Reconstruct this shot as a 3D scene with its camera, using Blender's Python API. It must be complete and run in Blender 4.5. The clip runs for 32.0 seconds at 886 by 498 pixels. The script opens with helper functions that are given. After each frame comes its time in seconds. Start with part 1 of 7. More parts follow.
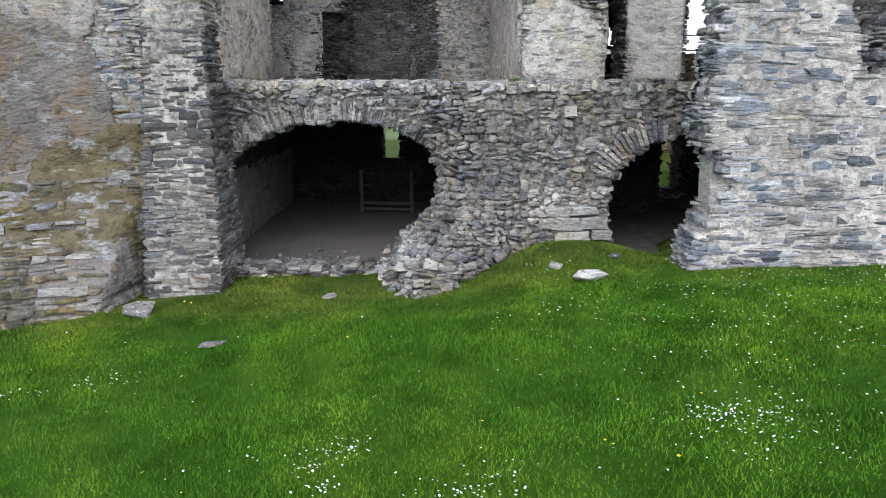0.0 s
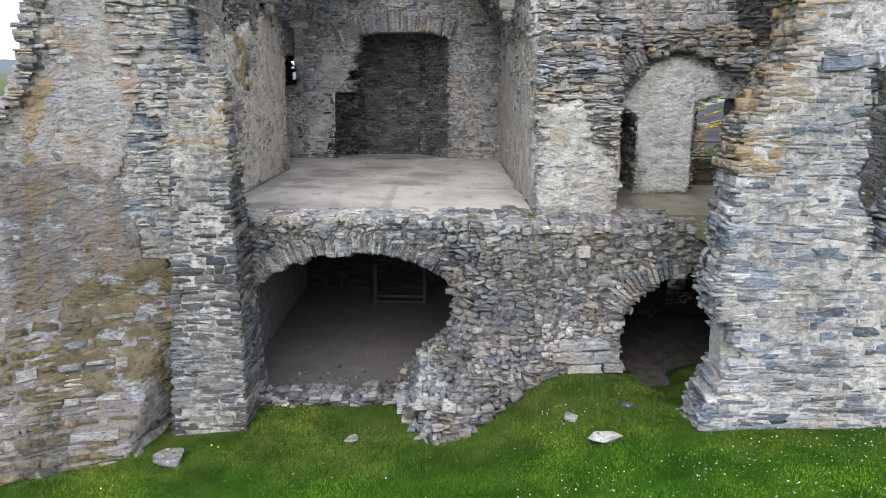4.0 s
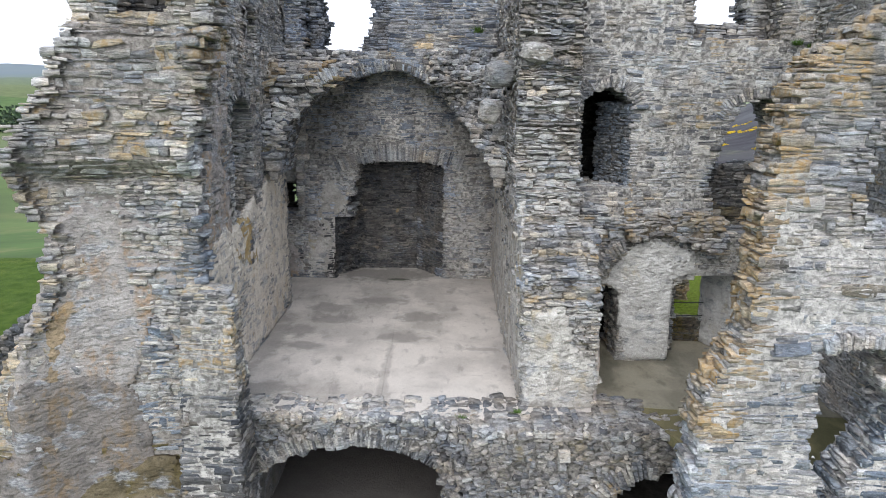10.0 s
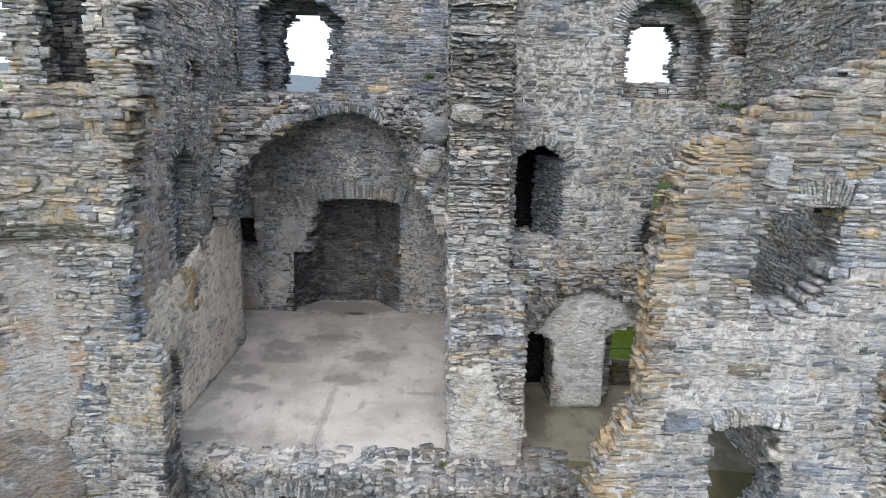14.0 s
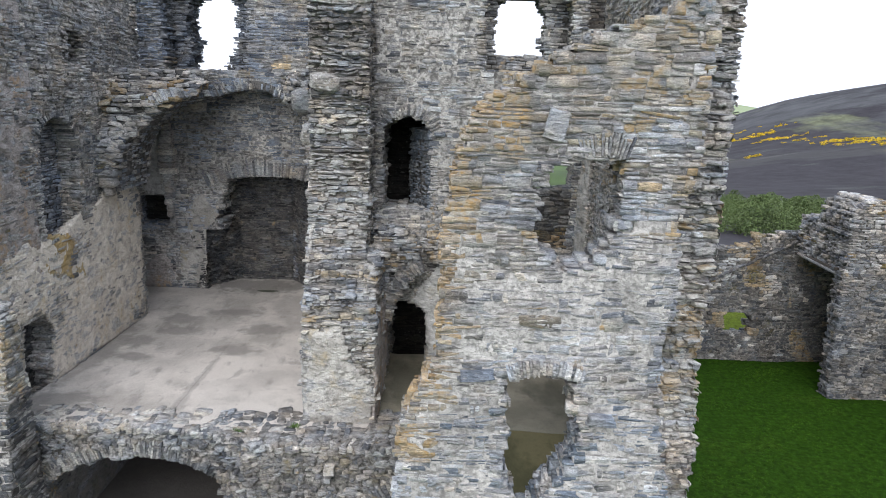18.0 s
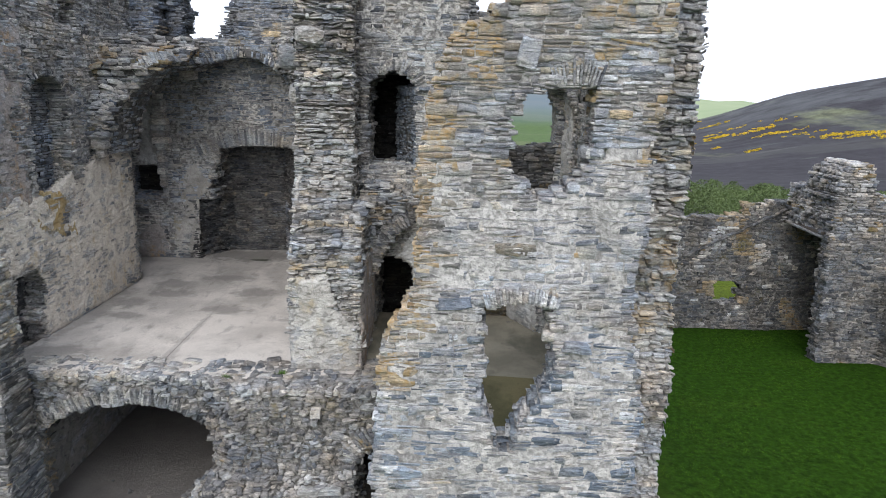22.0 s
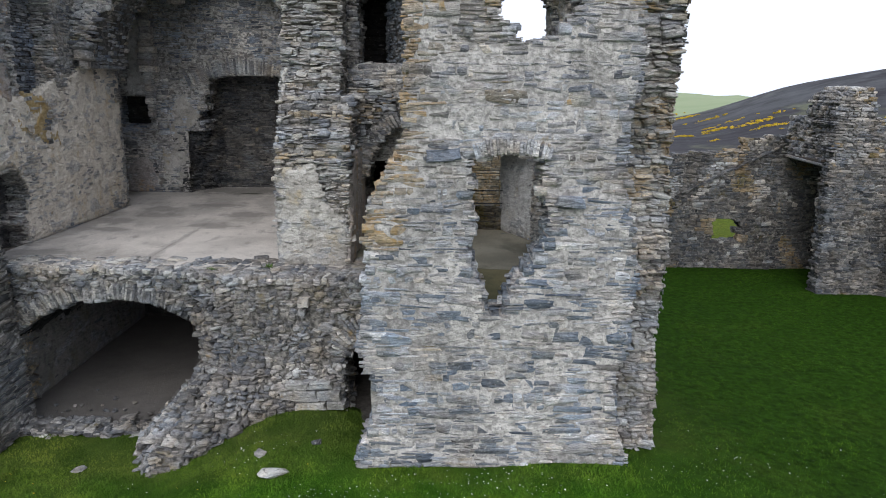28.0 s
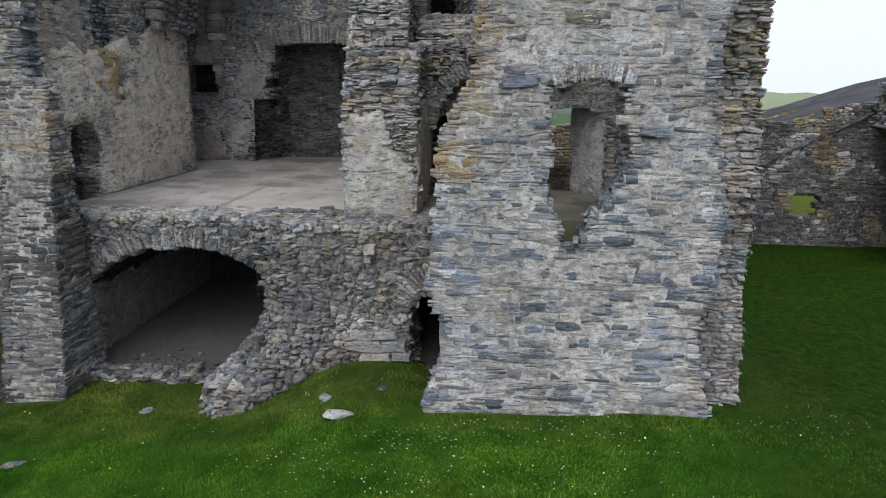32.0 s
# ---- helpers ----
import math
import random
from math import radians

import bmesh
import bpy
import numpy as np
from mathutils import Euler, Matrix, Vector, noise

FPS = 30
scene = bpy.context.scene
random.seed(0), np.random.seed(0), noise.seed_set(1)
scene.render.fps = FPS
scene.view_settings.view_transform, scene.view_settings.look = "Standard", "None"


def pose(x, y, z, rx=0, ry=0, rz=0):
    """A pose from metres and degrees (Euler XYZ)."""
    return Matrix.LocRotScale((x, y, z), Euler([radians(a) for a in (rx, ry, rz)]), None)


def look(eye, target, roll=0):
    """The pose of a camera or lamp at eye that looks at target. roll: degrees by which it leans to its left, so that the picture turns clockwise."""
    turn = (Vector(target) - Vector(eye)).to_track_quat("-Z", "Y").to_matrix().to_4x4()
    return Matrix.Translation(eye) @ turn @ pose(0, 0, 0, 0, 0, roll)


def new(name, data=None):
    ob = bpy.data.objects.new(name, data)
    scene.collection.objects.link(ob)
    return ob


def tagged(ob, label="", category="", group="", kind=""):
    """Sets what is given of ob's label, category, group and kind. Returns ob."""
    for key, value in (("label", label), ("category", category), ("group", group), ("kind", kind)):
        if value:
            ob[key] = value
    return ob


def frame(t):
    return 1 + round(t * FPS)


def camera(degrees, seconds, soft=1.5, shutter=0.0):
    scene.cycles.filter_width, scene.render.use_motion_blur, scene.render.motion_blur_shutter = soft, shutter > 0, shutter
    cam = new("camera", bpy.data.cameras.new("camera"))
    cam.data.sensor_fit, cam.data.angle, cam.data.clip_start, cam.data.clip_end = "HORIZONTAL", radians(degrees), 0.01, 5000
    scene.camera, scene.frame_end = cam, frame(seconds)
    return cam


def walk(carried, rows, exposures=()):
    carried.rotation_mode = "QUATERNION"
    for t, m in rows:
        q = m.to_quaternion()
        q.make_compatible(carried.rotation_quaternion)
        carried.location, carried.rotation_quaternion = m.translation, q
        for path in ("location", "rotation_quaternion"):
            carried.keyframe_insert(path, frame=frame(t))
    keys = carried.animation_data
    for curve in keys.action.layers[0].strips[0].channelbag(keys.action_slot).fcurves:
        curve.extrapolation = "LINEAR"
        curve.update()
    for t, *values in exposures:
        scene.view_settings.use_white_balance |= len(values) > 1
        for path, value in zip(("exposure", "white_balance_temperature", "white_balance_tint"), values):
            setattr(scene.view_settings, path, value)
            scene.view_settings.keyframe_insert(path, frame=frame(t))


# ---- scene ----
cam = camera(65.0, 32.0, 1.0)
METRES, EYE, TILT, LEAN, TURN = 20.0, 2.95, -13.8, 0.0, 0.0
ROWS = [
    (0.0, 0.0, 0.0, 0.0, 0.0, 0.0, -0.0),
    (0.5, -0.0033, -0.0025, 0.0213, 0.02, 0.03, -0.01),
    (1.0, -0.0078, -0.0037, 0.0394, -0.03, 0.09, -0.04),
    (1.5, -0.0093, -0.0062, 0.051, 0.01, 0.09, -0.07),
    (2.0, -0.0105, -0.0112, 0.0671, 0.01, 0.14, -0.09),
    (2.5, -0.0126, -0.0141, 0.0837, 0.04, 0.16, -0.11),
    (3.0, -0.0139, -0.0177, 0.1008, 0.02, 0.2, -0.14),
    (3.5, -0.0158, -0.0203, 0.118, 0.02, 0.24, -0.15),
    (5.5, -0.0211, -0.0366, 0.194, 0.04, 0.44, -0.44),
    (6.0, -0.019, -0.043, 0.2134, 0.03, 0.45, -0.44),
    (6.5, -0.0163, -0.0487, 0.2311, 0.06, 0.52, -0.43),
    (7.0, -0.0143, -0.0535, 0.2499, 0.09, 0.53, -0.43),
    (7.5, -0.0127, -0.0587, 0.2676, 0.07, 0.58, -0.44),
    (8.0, -0.012, -0.0631, 0.2856, 0.07, 0.6, -0.44),
    (8.5, -0.0117, -0.0674, 0.3041, 0.06, 0.6, -0.48),
    (9.0, -0.0097, -0.071, 0.3225, 0.05, 0.64, -0.49),
    (9.5, -0.0102, -0.0762, 0.3397, 0.01, 0.66, -0.49),
    (10.0, -0.0096, -0.0818, 0.3568, 0.02, 0.68, -0.51),
    (10.5, -0.0085, -0.0862, 0.3748, 0.02, 0.73, -0.53),
    (11.0, -0.0085, -0.0896, 0.3929, 0.0, 0.74, -0.54),
    (11.5, -0.0105, -0.0951, 0.4099, 0.0, 0.77, -0.57),
    (12.0, -0.0112, -0.0997, 0.4256, -0.01, 0.87, -0.63),
    (12.5, -0.009, -0.1016, 0.4271, 0.0, 0.88, -0.64),
    (13.0, 0.0045, -0.1036, 0.4282, 0.01, 0.91, -0.78),
    (13.5, 0.0377, -0.1043, 0.4264, -0.05, 0.94, -0.99),
    (14.0, 0.0715, -0.1072, 0.4223, -0.15, 0.93, -1.04),
    (14.5, 0.1008, -0.1088, 0.4143, -0.14, 0.96, -1.19),
    (16.5, 0.1824, -0.117, 0.3852, -0.09, 0.88, -1.34),
    (17.0, 0.2049, -0.1173, 0.377, -0.06, 0.87, -1.4),
    (17.5, 0.2281, -0.1179, 0.3781, -0.04, 0.9, -1.46),
    (18.0, 0.2515, -0.1201, 0.3843, -0.12, 0.91, -1.47),
    (18.5, 0.2582, -0.1221, 0.3816, -0.13, 0.9, -1.39),
    (19.0, 0.258, -0.1245, 0.3691, -0.1, 0.87, -1.34),
    (19.5, 0.2627, -0.1243, 0.3531, -0.06, 0.85, -1.36),
    (20.0, 0.2677, -0.1294, 0.3418, -0.05, 0.83, -1.37),
    (20.5, 0.2743, -0.1316, 0.3373, -0.02, 0.83, -1.31),
    (21.0, 0.2777, -0.1315, 0.3368, -0.05, 0.83, -1.19),
    (21.5, 0.2758, -0.1319, 0.3298, -0.05, 0.8, -1.07),
    (22.0, 0.2743, -0.1334, 0.323, -0.01, 0.76, -1.05),
    (22.5, 0.2737, -0.1312, 0.3154, -0.0, 0.77, -1.04),
    (23.0, 0.2732, -0.1296, 0.3073, -0.01, 0.76, -1.02),
    (23.5, 0.2735, -0.1255, 0.3002, -0.01, 0.73, -0.97),
    (24.0, 0.272, -0.1204, 0.2918, -0.03, 0.71, -0.94),
    (24.5, 0.2706, -0.1163, 0.2824, -0.04, 0.68, -0.94),
    (25.0, 0.2702, -0.1126, 0.2731, -0.06, 0.67, -0.96),
    (25.5, 0.2719, -0.1095, 0.2577, -0.08, 0.66, -0.94),
    (26.0, 0.2751, -0.1087, 0.2419, -0.09, 0.63, -0.89),
    (26.5, 0.2777, -0.1096, 0.2287, -0.1, 0.63, -0.87),
    (28.5, 0.2867, -0.107, 0.1863, 0.06, 0.49, -0.51),
    (29.0, 0.2861, -0.1045, 0.1852, 1.22, 0.43, -0.69),
    (29.5, 0.2829, -0.1037, 0.1849, 3.06, 0.36, -1.06),
    (30.0, 0.2794, -0.1036, 0.1797, 4.41, 0.34, -1.37),
    (30.5, 0.2777, -0.0986, 0.1715, 4.48, 0.38, -1.39),
    (31.0, 0.2759, -0.0933, 0.1704, 4.45, 0.4, -1.37),
    (31.5, 0.2733, -0.0862, 0.1517, 4.42, 0.42, -1.38),
    (32.0, 0.2701, -0.0816, 0.1341, 4.43, 0.41, -1.39),
]
walk(cam, [(t, pose(0, 0, EYE, TILT, LEAN, TURN) @ pose(METRES * x, METRES * y, METRES * z, 90 + pitch, roll, yaw)) for t, x, y, z, yaw, pitch, roll in ROWS],
     [(0.0, 0.8), (3.0, 0.75), (6.0, 0.86), (13.0, 0.74), (19.0, 0.65), (26.0, 0.46), (29.0, 0.14), (32.0, 0.06)])

# ---- sky and light: a bright overcast day ----
world = bpy.data.worlds.new("overcast_sky")
scene.world = world
world.use_nodes = True
wn = world.node_tree
wn.nodes.clear()
sky = wn.nodes.new("ShaderNodeTexSky")
sky.sky_type, sky.sun_disc = "NISHITA", False
sky.sun_elevation, sky.sun_rotation = radians(48), radians(200)
sky.dust_density = 4.0
sky_dim = wn.nodes.new("ShaderNodeMix")
sky_dim.data_type, sky_dim.blend_type = "RGBA", "MULTIPLY"
sky_dim.inputs["Factor"].default_value = 1.0
sky_dim.inputs["B"].default_value = (0.10, 0.10, 0.10, 1)
sky_mix = wn.nodes.new("ShaderNodeMix")
sky_mix.data_type = "RGBA"
sky_mix.inputs["Factor"].default_value = 0.82
sky_mix.inputs["B"].default_value = (0.9, 0.985, 1.15, 1)
sky_out = wn.nodes.new("ShaderNodeBackground")
sky_out.inputs["Strength"].default_value = 1.15
sky_end = wn.nodes.new("ShaderNodeOutputWorld")
wn.links.new(sky.outputs["Color"], sky_dim.inputs["A"])
wn.links.new(sky_dim.outputs["Result"], sky_mix.inputs["A"])
wn.links.new(sky_mix.outputs["Result"], sky_out.inputs["Color"])
wn.links.new(sky_out.outputs["Background"], sky_end.inputs["Surface"])

sun = new("sun", bpy.data.lights.new("sun", "SUN"))
sun.data.energy, sun.data.angle, sun.data.color = 1.3, radians(50), (1.0, 0.98, 0.95)
sun.matrix_world = look((-7, -36, 36), (0, 14, 0))


# ---- materials ----
class Nodes:
    """Small helper for node materials."""

    def __init__(self, name, rough=0.9):
        self.mat = bpy.data.materials.new(name)
        self.mat.use_nodes = True
        self.tree = self.mat.node_tree
        self.bsdf = self.tree.nodes["Principled BSDF"]
        self.bsdf.inputs["Roughness"].default_value = rough
        self.bsdf.inputs["Specular IOR Level"].default_value = 0.25
        geo = self.tree.nodes.new("ShaderNodeNewGeometry")
        self.pos, self.island, self.normal = geo.outputs["Position"], geo.outputs["Random Per Island"], geo.outputs["True Normal"]

    def link(self, a, b):
        self.tree.links.new(a, b)

    def put(self, socket, value):
        if isinstance(value, bpy.types.NodeSocket):
            self.link(value, socket)
        else:
            socket.default_value = value

    def math(self, op, a, b=0.0, clamp=False):
        n = self.tree.nodes.new("ShaderNodeMath")
        n.operation, n.use_clamp = op, clamp
        self.put(n.inputs[0], a)
        self.put(n.inputs[1], b)
        return n.outputs[0]

    def scaled(self, sx, sy, sz):
        n = self.tree.nodes.new("ShaderNodeVectorMath")
        n.operation = "MULTIPLY"
        self.link(self.pos, n.inputs[0])
        n.inputs[1].default_value = (sx, sy, sz)
        return n.outputs[0]

    def own(self, r, sx, sy, sz):
        """Scaled position, moved by a stone's own number, so that the grain ends at its edges."""
        n = self.tree.nodes.new("ShaderNodeVectorMath")
        n.operation = "MULTIPLY_ADD"
        self.link(r, n.inputs[0])
        n.inputs[1].default_value = (31.0, 17.0, 23.0)
        self.link(self.scaled(sx, sy, sz), n.inputs[2])
        return n.outputs[0]

    def noise(self, scale, detail=4.0, rough=0.6, vector=None):
        n = self.tree.nodes.new("ShaderNodeTexNoise")
        n.inputs["Scale"].default_value, n.inputs["Detail"].default_value = scale, detail
        n.inputs["Roughness"].default_value = rough
        self.link(vector or self.pos, n.inputs["Vector"])
        return n.outputs["Fac"]

    def voronoi(self, scale, vector=None, out="Distance", feature="F1"):
        n = self.tree.nodes.new("ShaderNodeTexVoronoi")
        n.feature = feature
        n.inputs["Scale"].default_value = scale
        self.link(vector or self.pos, n.inputs["Vector"])
        return n.outputs[out]

    def ramp(self, fac, stops, mode="LINEAR"):
        n = self.tree.nodes.new("ShaderNodeValToRGB")
        n.color_ramp.interpolation = mode
        el = n.color_ramp.elements
        while len(el) < len(stops):
            el.new(0.5)
        for e, (p, c) in zip(el, stops):
            e.position = p
            e.color = (*c, 1) if len(c) == 3 else c
        self.link(fac, n.inputs[0])
        return n.outputs[0]

    def step(self, fac, lo, hi):
        """0 below lo, 1 above hi."""
        n = self.tree.nodes.new("ShaderNodeMapRange")
        n.inputs["From Min"].default_value, n.inputs["From Max"].default_value = lo, hi
        self.link(fac, n.inputs["Value"])
        return n.outputs["Result"]

    def mix(self, fac, a, b, mode="MIX"):
        n = self.tree.nodes.new("ShaderNodeMix")
        n.data_type, n.blend_type = "RGBA", mode
        self.put(n.inputs["Factor"], fac)
        for s, v in (("A", a), ("B", b)):
            if isinstance(v, bpy.types.NodeSocket):
                self.link(v, n.inputs[s])
            else:
                n.inputs[s].default_value = (*v, 1)
        return n.outputs["Result"]

    def grey(self, fac, lo, hi):
        return self.ramp(fac, [(0.34, (lo, lo, lo)), (0.66, (hi, hi, hi))])

    def bump(self, height, strength=0.5, distance=0.02):
        n = self.tree.nodes.new("ShaderNodeBump")
        n.inputs["Strength"].default_value, n.inputs["Distance"].default_value = strength, distance
        self.link(height, n.inputs["Height"])
        self.link(n.outputs["Normal"], self.bsdf.inputs["Normal"])

    def done(self, color):
        self.put(self.bsdf.inputs["Base Color"], color if isinstance(color, bpy.types.NodeSocket) else (*color, 1))
        return self.mat

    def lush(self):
        """Worn yellowish sward in front of the tower, a darker green in the courtyard behind."""
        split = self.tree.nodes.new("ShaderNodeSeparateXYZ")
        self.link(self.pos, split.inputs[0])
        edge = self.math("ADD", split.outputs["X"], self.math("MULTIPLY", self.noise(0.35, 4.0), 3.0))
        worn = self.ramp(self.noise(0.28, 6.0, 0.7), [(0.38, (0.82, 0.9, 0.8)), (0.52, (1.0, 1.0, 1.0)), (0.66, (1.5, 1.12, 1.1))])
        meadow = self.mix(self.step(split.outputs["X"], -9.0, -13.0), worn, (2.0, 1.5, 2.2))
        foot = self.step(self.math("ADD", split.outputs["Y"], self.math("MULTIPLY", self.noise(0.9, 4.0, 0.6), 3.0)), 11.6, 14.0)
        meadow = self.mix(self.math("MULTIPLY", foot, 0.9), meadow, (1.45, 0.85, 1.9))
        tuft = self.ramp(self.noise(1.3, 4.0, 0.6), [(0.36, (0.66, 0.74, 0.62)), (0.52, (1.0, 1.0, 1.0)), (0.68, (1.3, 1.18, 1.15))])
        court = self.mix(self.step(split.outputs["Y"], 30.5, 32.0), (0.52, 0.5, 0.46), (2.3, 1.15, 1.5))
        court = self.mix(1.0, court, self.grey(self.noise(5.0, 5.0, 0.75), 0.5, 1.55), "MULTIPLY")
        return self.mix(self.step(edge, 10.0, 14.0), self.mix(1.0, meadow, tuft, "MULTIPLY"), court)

    def stone_random(self):
        """One number a stone, alike for single stones and joined ones."""
        info = self.tree.nodes.new("ShaderNodeObjectInfo")
        return self.math("FRACT", self.math("ADD", self.island, info.outputs["Random"]))


def slate(name, tones, lichen=0.0, moss=0.0, pale=0.3, ochre=(0.4, 0.27, 0.12)):
    """Split slate and schist rubble: a tone for each stone, cleavage streaks, lichen and lime staining."""
    m = Nodes(name)
    r = m.stone_random()
    col = m.ramp(r, [(i / (len(tones) - 1), c) for i, c in enumerate(tones)])
    second = m.math("FRACT", m.math("MULTIPLY", r, 17.31))
    col = m.mix(1.0, col, m.ramp(second, [(0.0, (0.58, 0.58, 0.59)), (0.3, (0.9, 0.9, 0.91)), (0.7, (1.04, 1.04, 1.03)), (1.0, (1.15, 1.14, 1.12))]), "MULTIPLY")
    streak = m.noise(6.0, 3.0, 0.55, m.own(r, 1.0, 1.0, 3.6))
    col = m.mix(1.0, col, m.ramp(streak, [(0.33, (0.6, 0.6, 0.61)), (0.5, (0.95, 0.95, 0.95)), (0.67, (1.26, 1.25, 1.23))]), "MULTIPLY")
    broad = m.noise(0.5, 3.0, 0.5)
    col = m.mix(1.0, col, m.grey(broad, 0.72, 1.28), "MULTIPLY")
    fine = m.noise(38.0, 4.0, 0.65, m.own(r, 1.0, 1.0, 2.2))
    col = m.mix(1.0, col, m.grey(fine, 0.68, 1.3), "MULTIPLY")
    tint = m.ramp(m.noise(1.5, 3.0, 0.5), [(0.36, (0.92, 0.99, 1.07)), (0.5, (1.0, 1.0, 1.0)), (0.66, (1.08, 1.0, 0.9))])
    col = m.mix(1.0, col, tint, "MULTIPLY")
    crack = m.step(m.noise(5.0, 3.0, 0.6, m.own(r, 1.0, 1.0, 6.0)), 0.38, 0.32)
    col = m.mix(m.math("MULTIPLY", crack, 0.8), col, (0.045, 0.045, 0.05))
    lime = m.mix(m.step(m.noise(12.0, 4.0, 0.6, m.scaled(1.0, 1.0, 1.8)), 0.38, 0.6), (0.35, 0.338, 0.322), (0.62, 0.606, 0.586))
    spots = m.step(m.noise(10.0, 3.0, 0.55, m.own(r, 1.0, 1.0, 1.6)), 0.64 - 0.12 * pale, 0.72 - 0.12 * pale)
    col = m.mix(m.math("MULTIPLY", spots, min(1.0, 0.35 + 0.6 * pale)), col, lime)
    smear = m.step(m.noise(0.8, 7.0, 0.68, m.scaled(1.0, 1.0, 1.5)), 0.66 - 0.18 * pale, 0.76 - 0.16 * pale)
    col = m.mix(m.math("MULTIPLY", smear, 0.25 + 0.6 * pale), col, lime)
    if lichen:
        patch = m.step(m.noise(1.8, 4.0, 0.6), 0.68 - 0.3 * lichen, 0.76 - 0.27 * lichen)
        col = m.mix(m.math("MULTIPLY", patch, 0.75), col, m.mix(m.step(m.noise(11.0, 3.0), 0.4, 0.6), ochre, (0.46, 0.39, 0.29)))
    if moss:
        green = m.step(m.noise(1.1, 4.0, 0.6), 0.62 - 0.3 * moss, 0.74 - 0.27 * moss)
        col = m.mix(m.math("MULTIPLY", green, 0.8), col, m.mix(m.step(m.noise(9.0, 3.0), 0.4, 0.6), (0.08, 0.075, 0.025), (0.22, 0.17, 0.07)))
    m.bump(m.math("ADD", streak, m.math("MULTIPLY", fine, 0.5)), 1.0, 0.07)
    return m.done(col)


def mortar(name, light, dark, scale=1.0):
    m = Nodes(name, 0.95)
    lump = m.noise(8.0 * scale, 4.0, 0.6)
    col = m.mix(m.step(lump, 0.38, 0.58), dark, light)
    col = m.mix(1.0, col, m.grey(m.noise(0.7, 3.0, 0.5), 0.75, 1.2), "MULTIPLY")
    col = m.mix(m.step(m.noise(26.0, 3.0, 0.6), 0.58, 0.66), col, dark)
    m.bump(m.math("ADD", lump, m.math("MULTIPLY", m.noise(34.0, 5.0, 0.7), 0.35)), 1.0, 0.1)
    return m.done(col)


def render_coat(name, light, mid, dark, stain, runs=0.54):
    """Old lime render: patches, grey algae, ochre runs, blue stone showing and pits."""
    m = Nodes(name, 0.95)
    col = m.mix(m.step(m.noise(2.0, 4.0, 0.6), 0.42, 0.6), mid, light)
    col = m.mix(m.math("MULTIPLY", m.step(m.noise(4.5, 4.0, 0.6), 0.54, 0.64), 0.7), col, dark)
    run = m.step(m.noise(0.9, 4.0, 0.6, m.scaled(1.6, 1.6, 0.8)), runs, runs + 0.1)
    col = m.mix(m.math("MULTIPLY", run, 0.6), col, m.mix(m.step(m.noise(7.0, 3.0), 0.4, 0.6), stain, mid))
    blue = m.step(m.noise(1.5, 4.0, 0.6, m.scaled(1.0, 1.0, 1.8)), 0.55, 0.62)
    col = m.mix(m.math("MULTIPLY", blue, 0.6), col, m.mix(m.step(m.noise(9.0, 3.0, 0.5, m.scaled(1, 1, 3)), 0.42, 0.58), (0.17, 0.185, 0.21), (0.4, 0.41, 0.42)))
    pits = m.step(m.noise(14.0, 4.0, 0.6, m.scaled(1.0, 1.0, 1.7)), 0.63, 0.69)
    col = m.mix(m.math("MULTIPLY", pits, 0.6), col, dark)
    col = m.mix(1.0, col, m.grey(m.noise(40.0, 4.0, 0.65), 0.8, 1.2), "MULTIPLY")
    lump = m.math("SUBTRACT", m.noise(5.0, 4.0, 0.55, m.scaled(1.0, 1.0, 1.8)), m.math("MULTIPLY", pits, 0.25))
    m.bump(m.math("ADD", lump, m.math("MULTIPLY", m.noise(32.0, 4.0, 0.65), 0.12)), 1.0, 0.12)
    return m.done(col)


SLATE = slate("slate_blue_grey", [(0.315, 0.33, 0.36), (0.53, 0.523, 0.525), (0.42, 0.425, 0.445), (0.62, 0.603, 0.588), (0.255, 0.27, 0.3), (0.56, 0.53, 0.505)], 0.05, 0, 0.5)
SLATE_LIMED = slate("slate_limewashed", [(0.46, 0.44, 0.4), (0.36, 0.36, 0.36), (0.52, 0.48, 0.42), (0.3, 0.305, 0.32)], 0.15, 0, 0.95)
SLATE_OCHRE = slate("slate_with_ochre_lichen", [(0.36, 0.35, 0.335), (0.47, 0.44, 0.39), (0.29, 0.295, 0.3), (0.5, 0.43, 0.32), (0.21, 0.215, 0.23)], 0.6, 0, 0.4)
SLATE_RUST = slate("slate_orange_lichened", [(0.5, 0.4, 0.28), (0.46, 0.41, 0.35), (0.54, 0.42, 0.27), (0.38, 0.355, 0.33), (0.48, 0.34, 0.19)], 0.7, 0, 0.3, (0.48, 0.3, 0.11))
SLATE_GREY = slate("slate_weathered_grey", [(0.29, 0.297, 0.312), (0.47, 0.462, 0.455), (0.14, 0.145, 0.16), (0.54, 0.525, 0.495), (0.37, 0.352, 0.33)], 0.14, 0, 0.38)
SLATE_DARK = slate("slate_dark_blue", [(0.24, 0.27, 0.32), (0.4, 0.425, 0.47), (0.13, 0.15, 0.19), (0.5, 0.515, 0.54)], 0.0, 0, 0.18)
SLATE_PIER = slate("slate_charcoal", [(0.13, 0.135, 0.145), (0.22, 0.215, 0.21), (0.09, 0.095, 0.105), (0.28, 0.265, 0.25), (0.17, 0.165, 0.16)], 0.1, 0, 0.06)
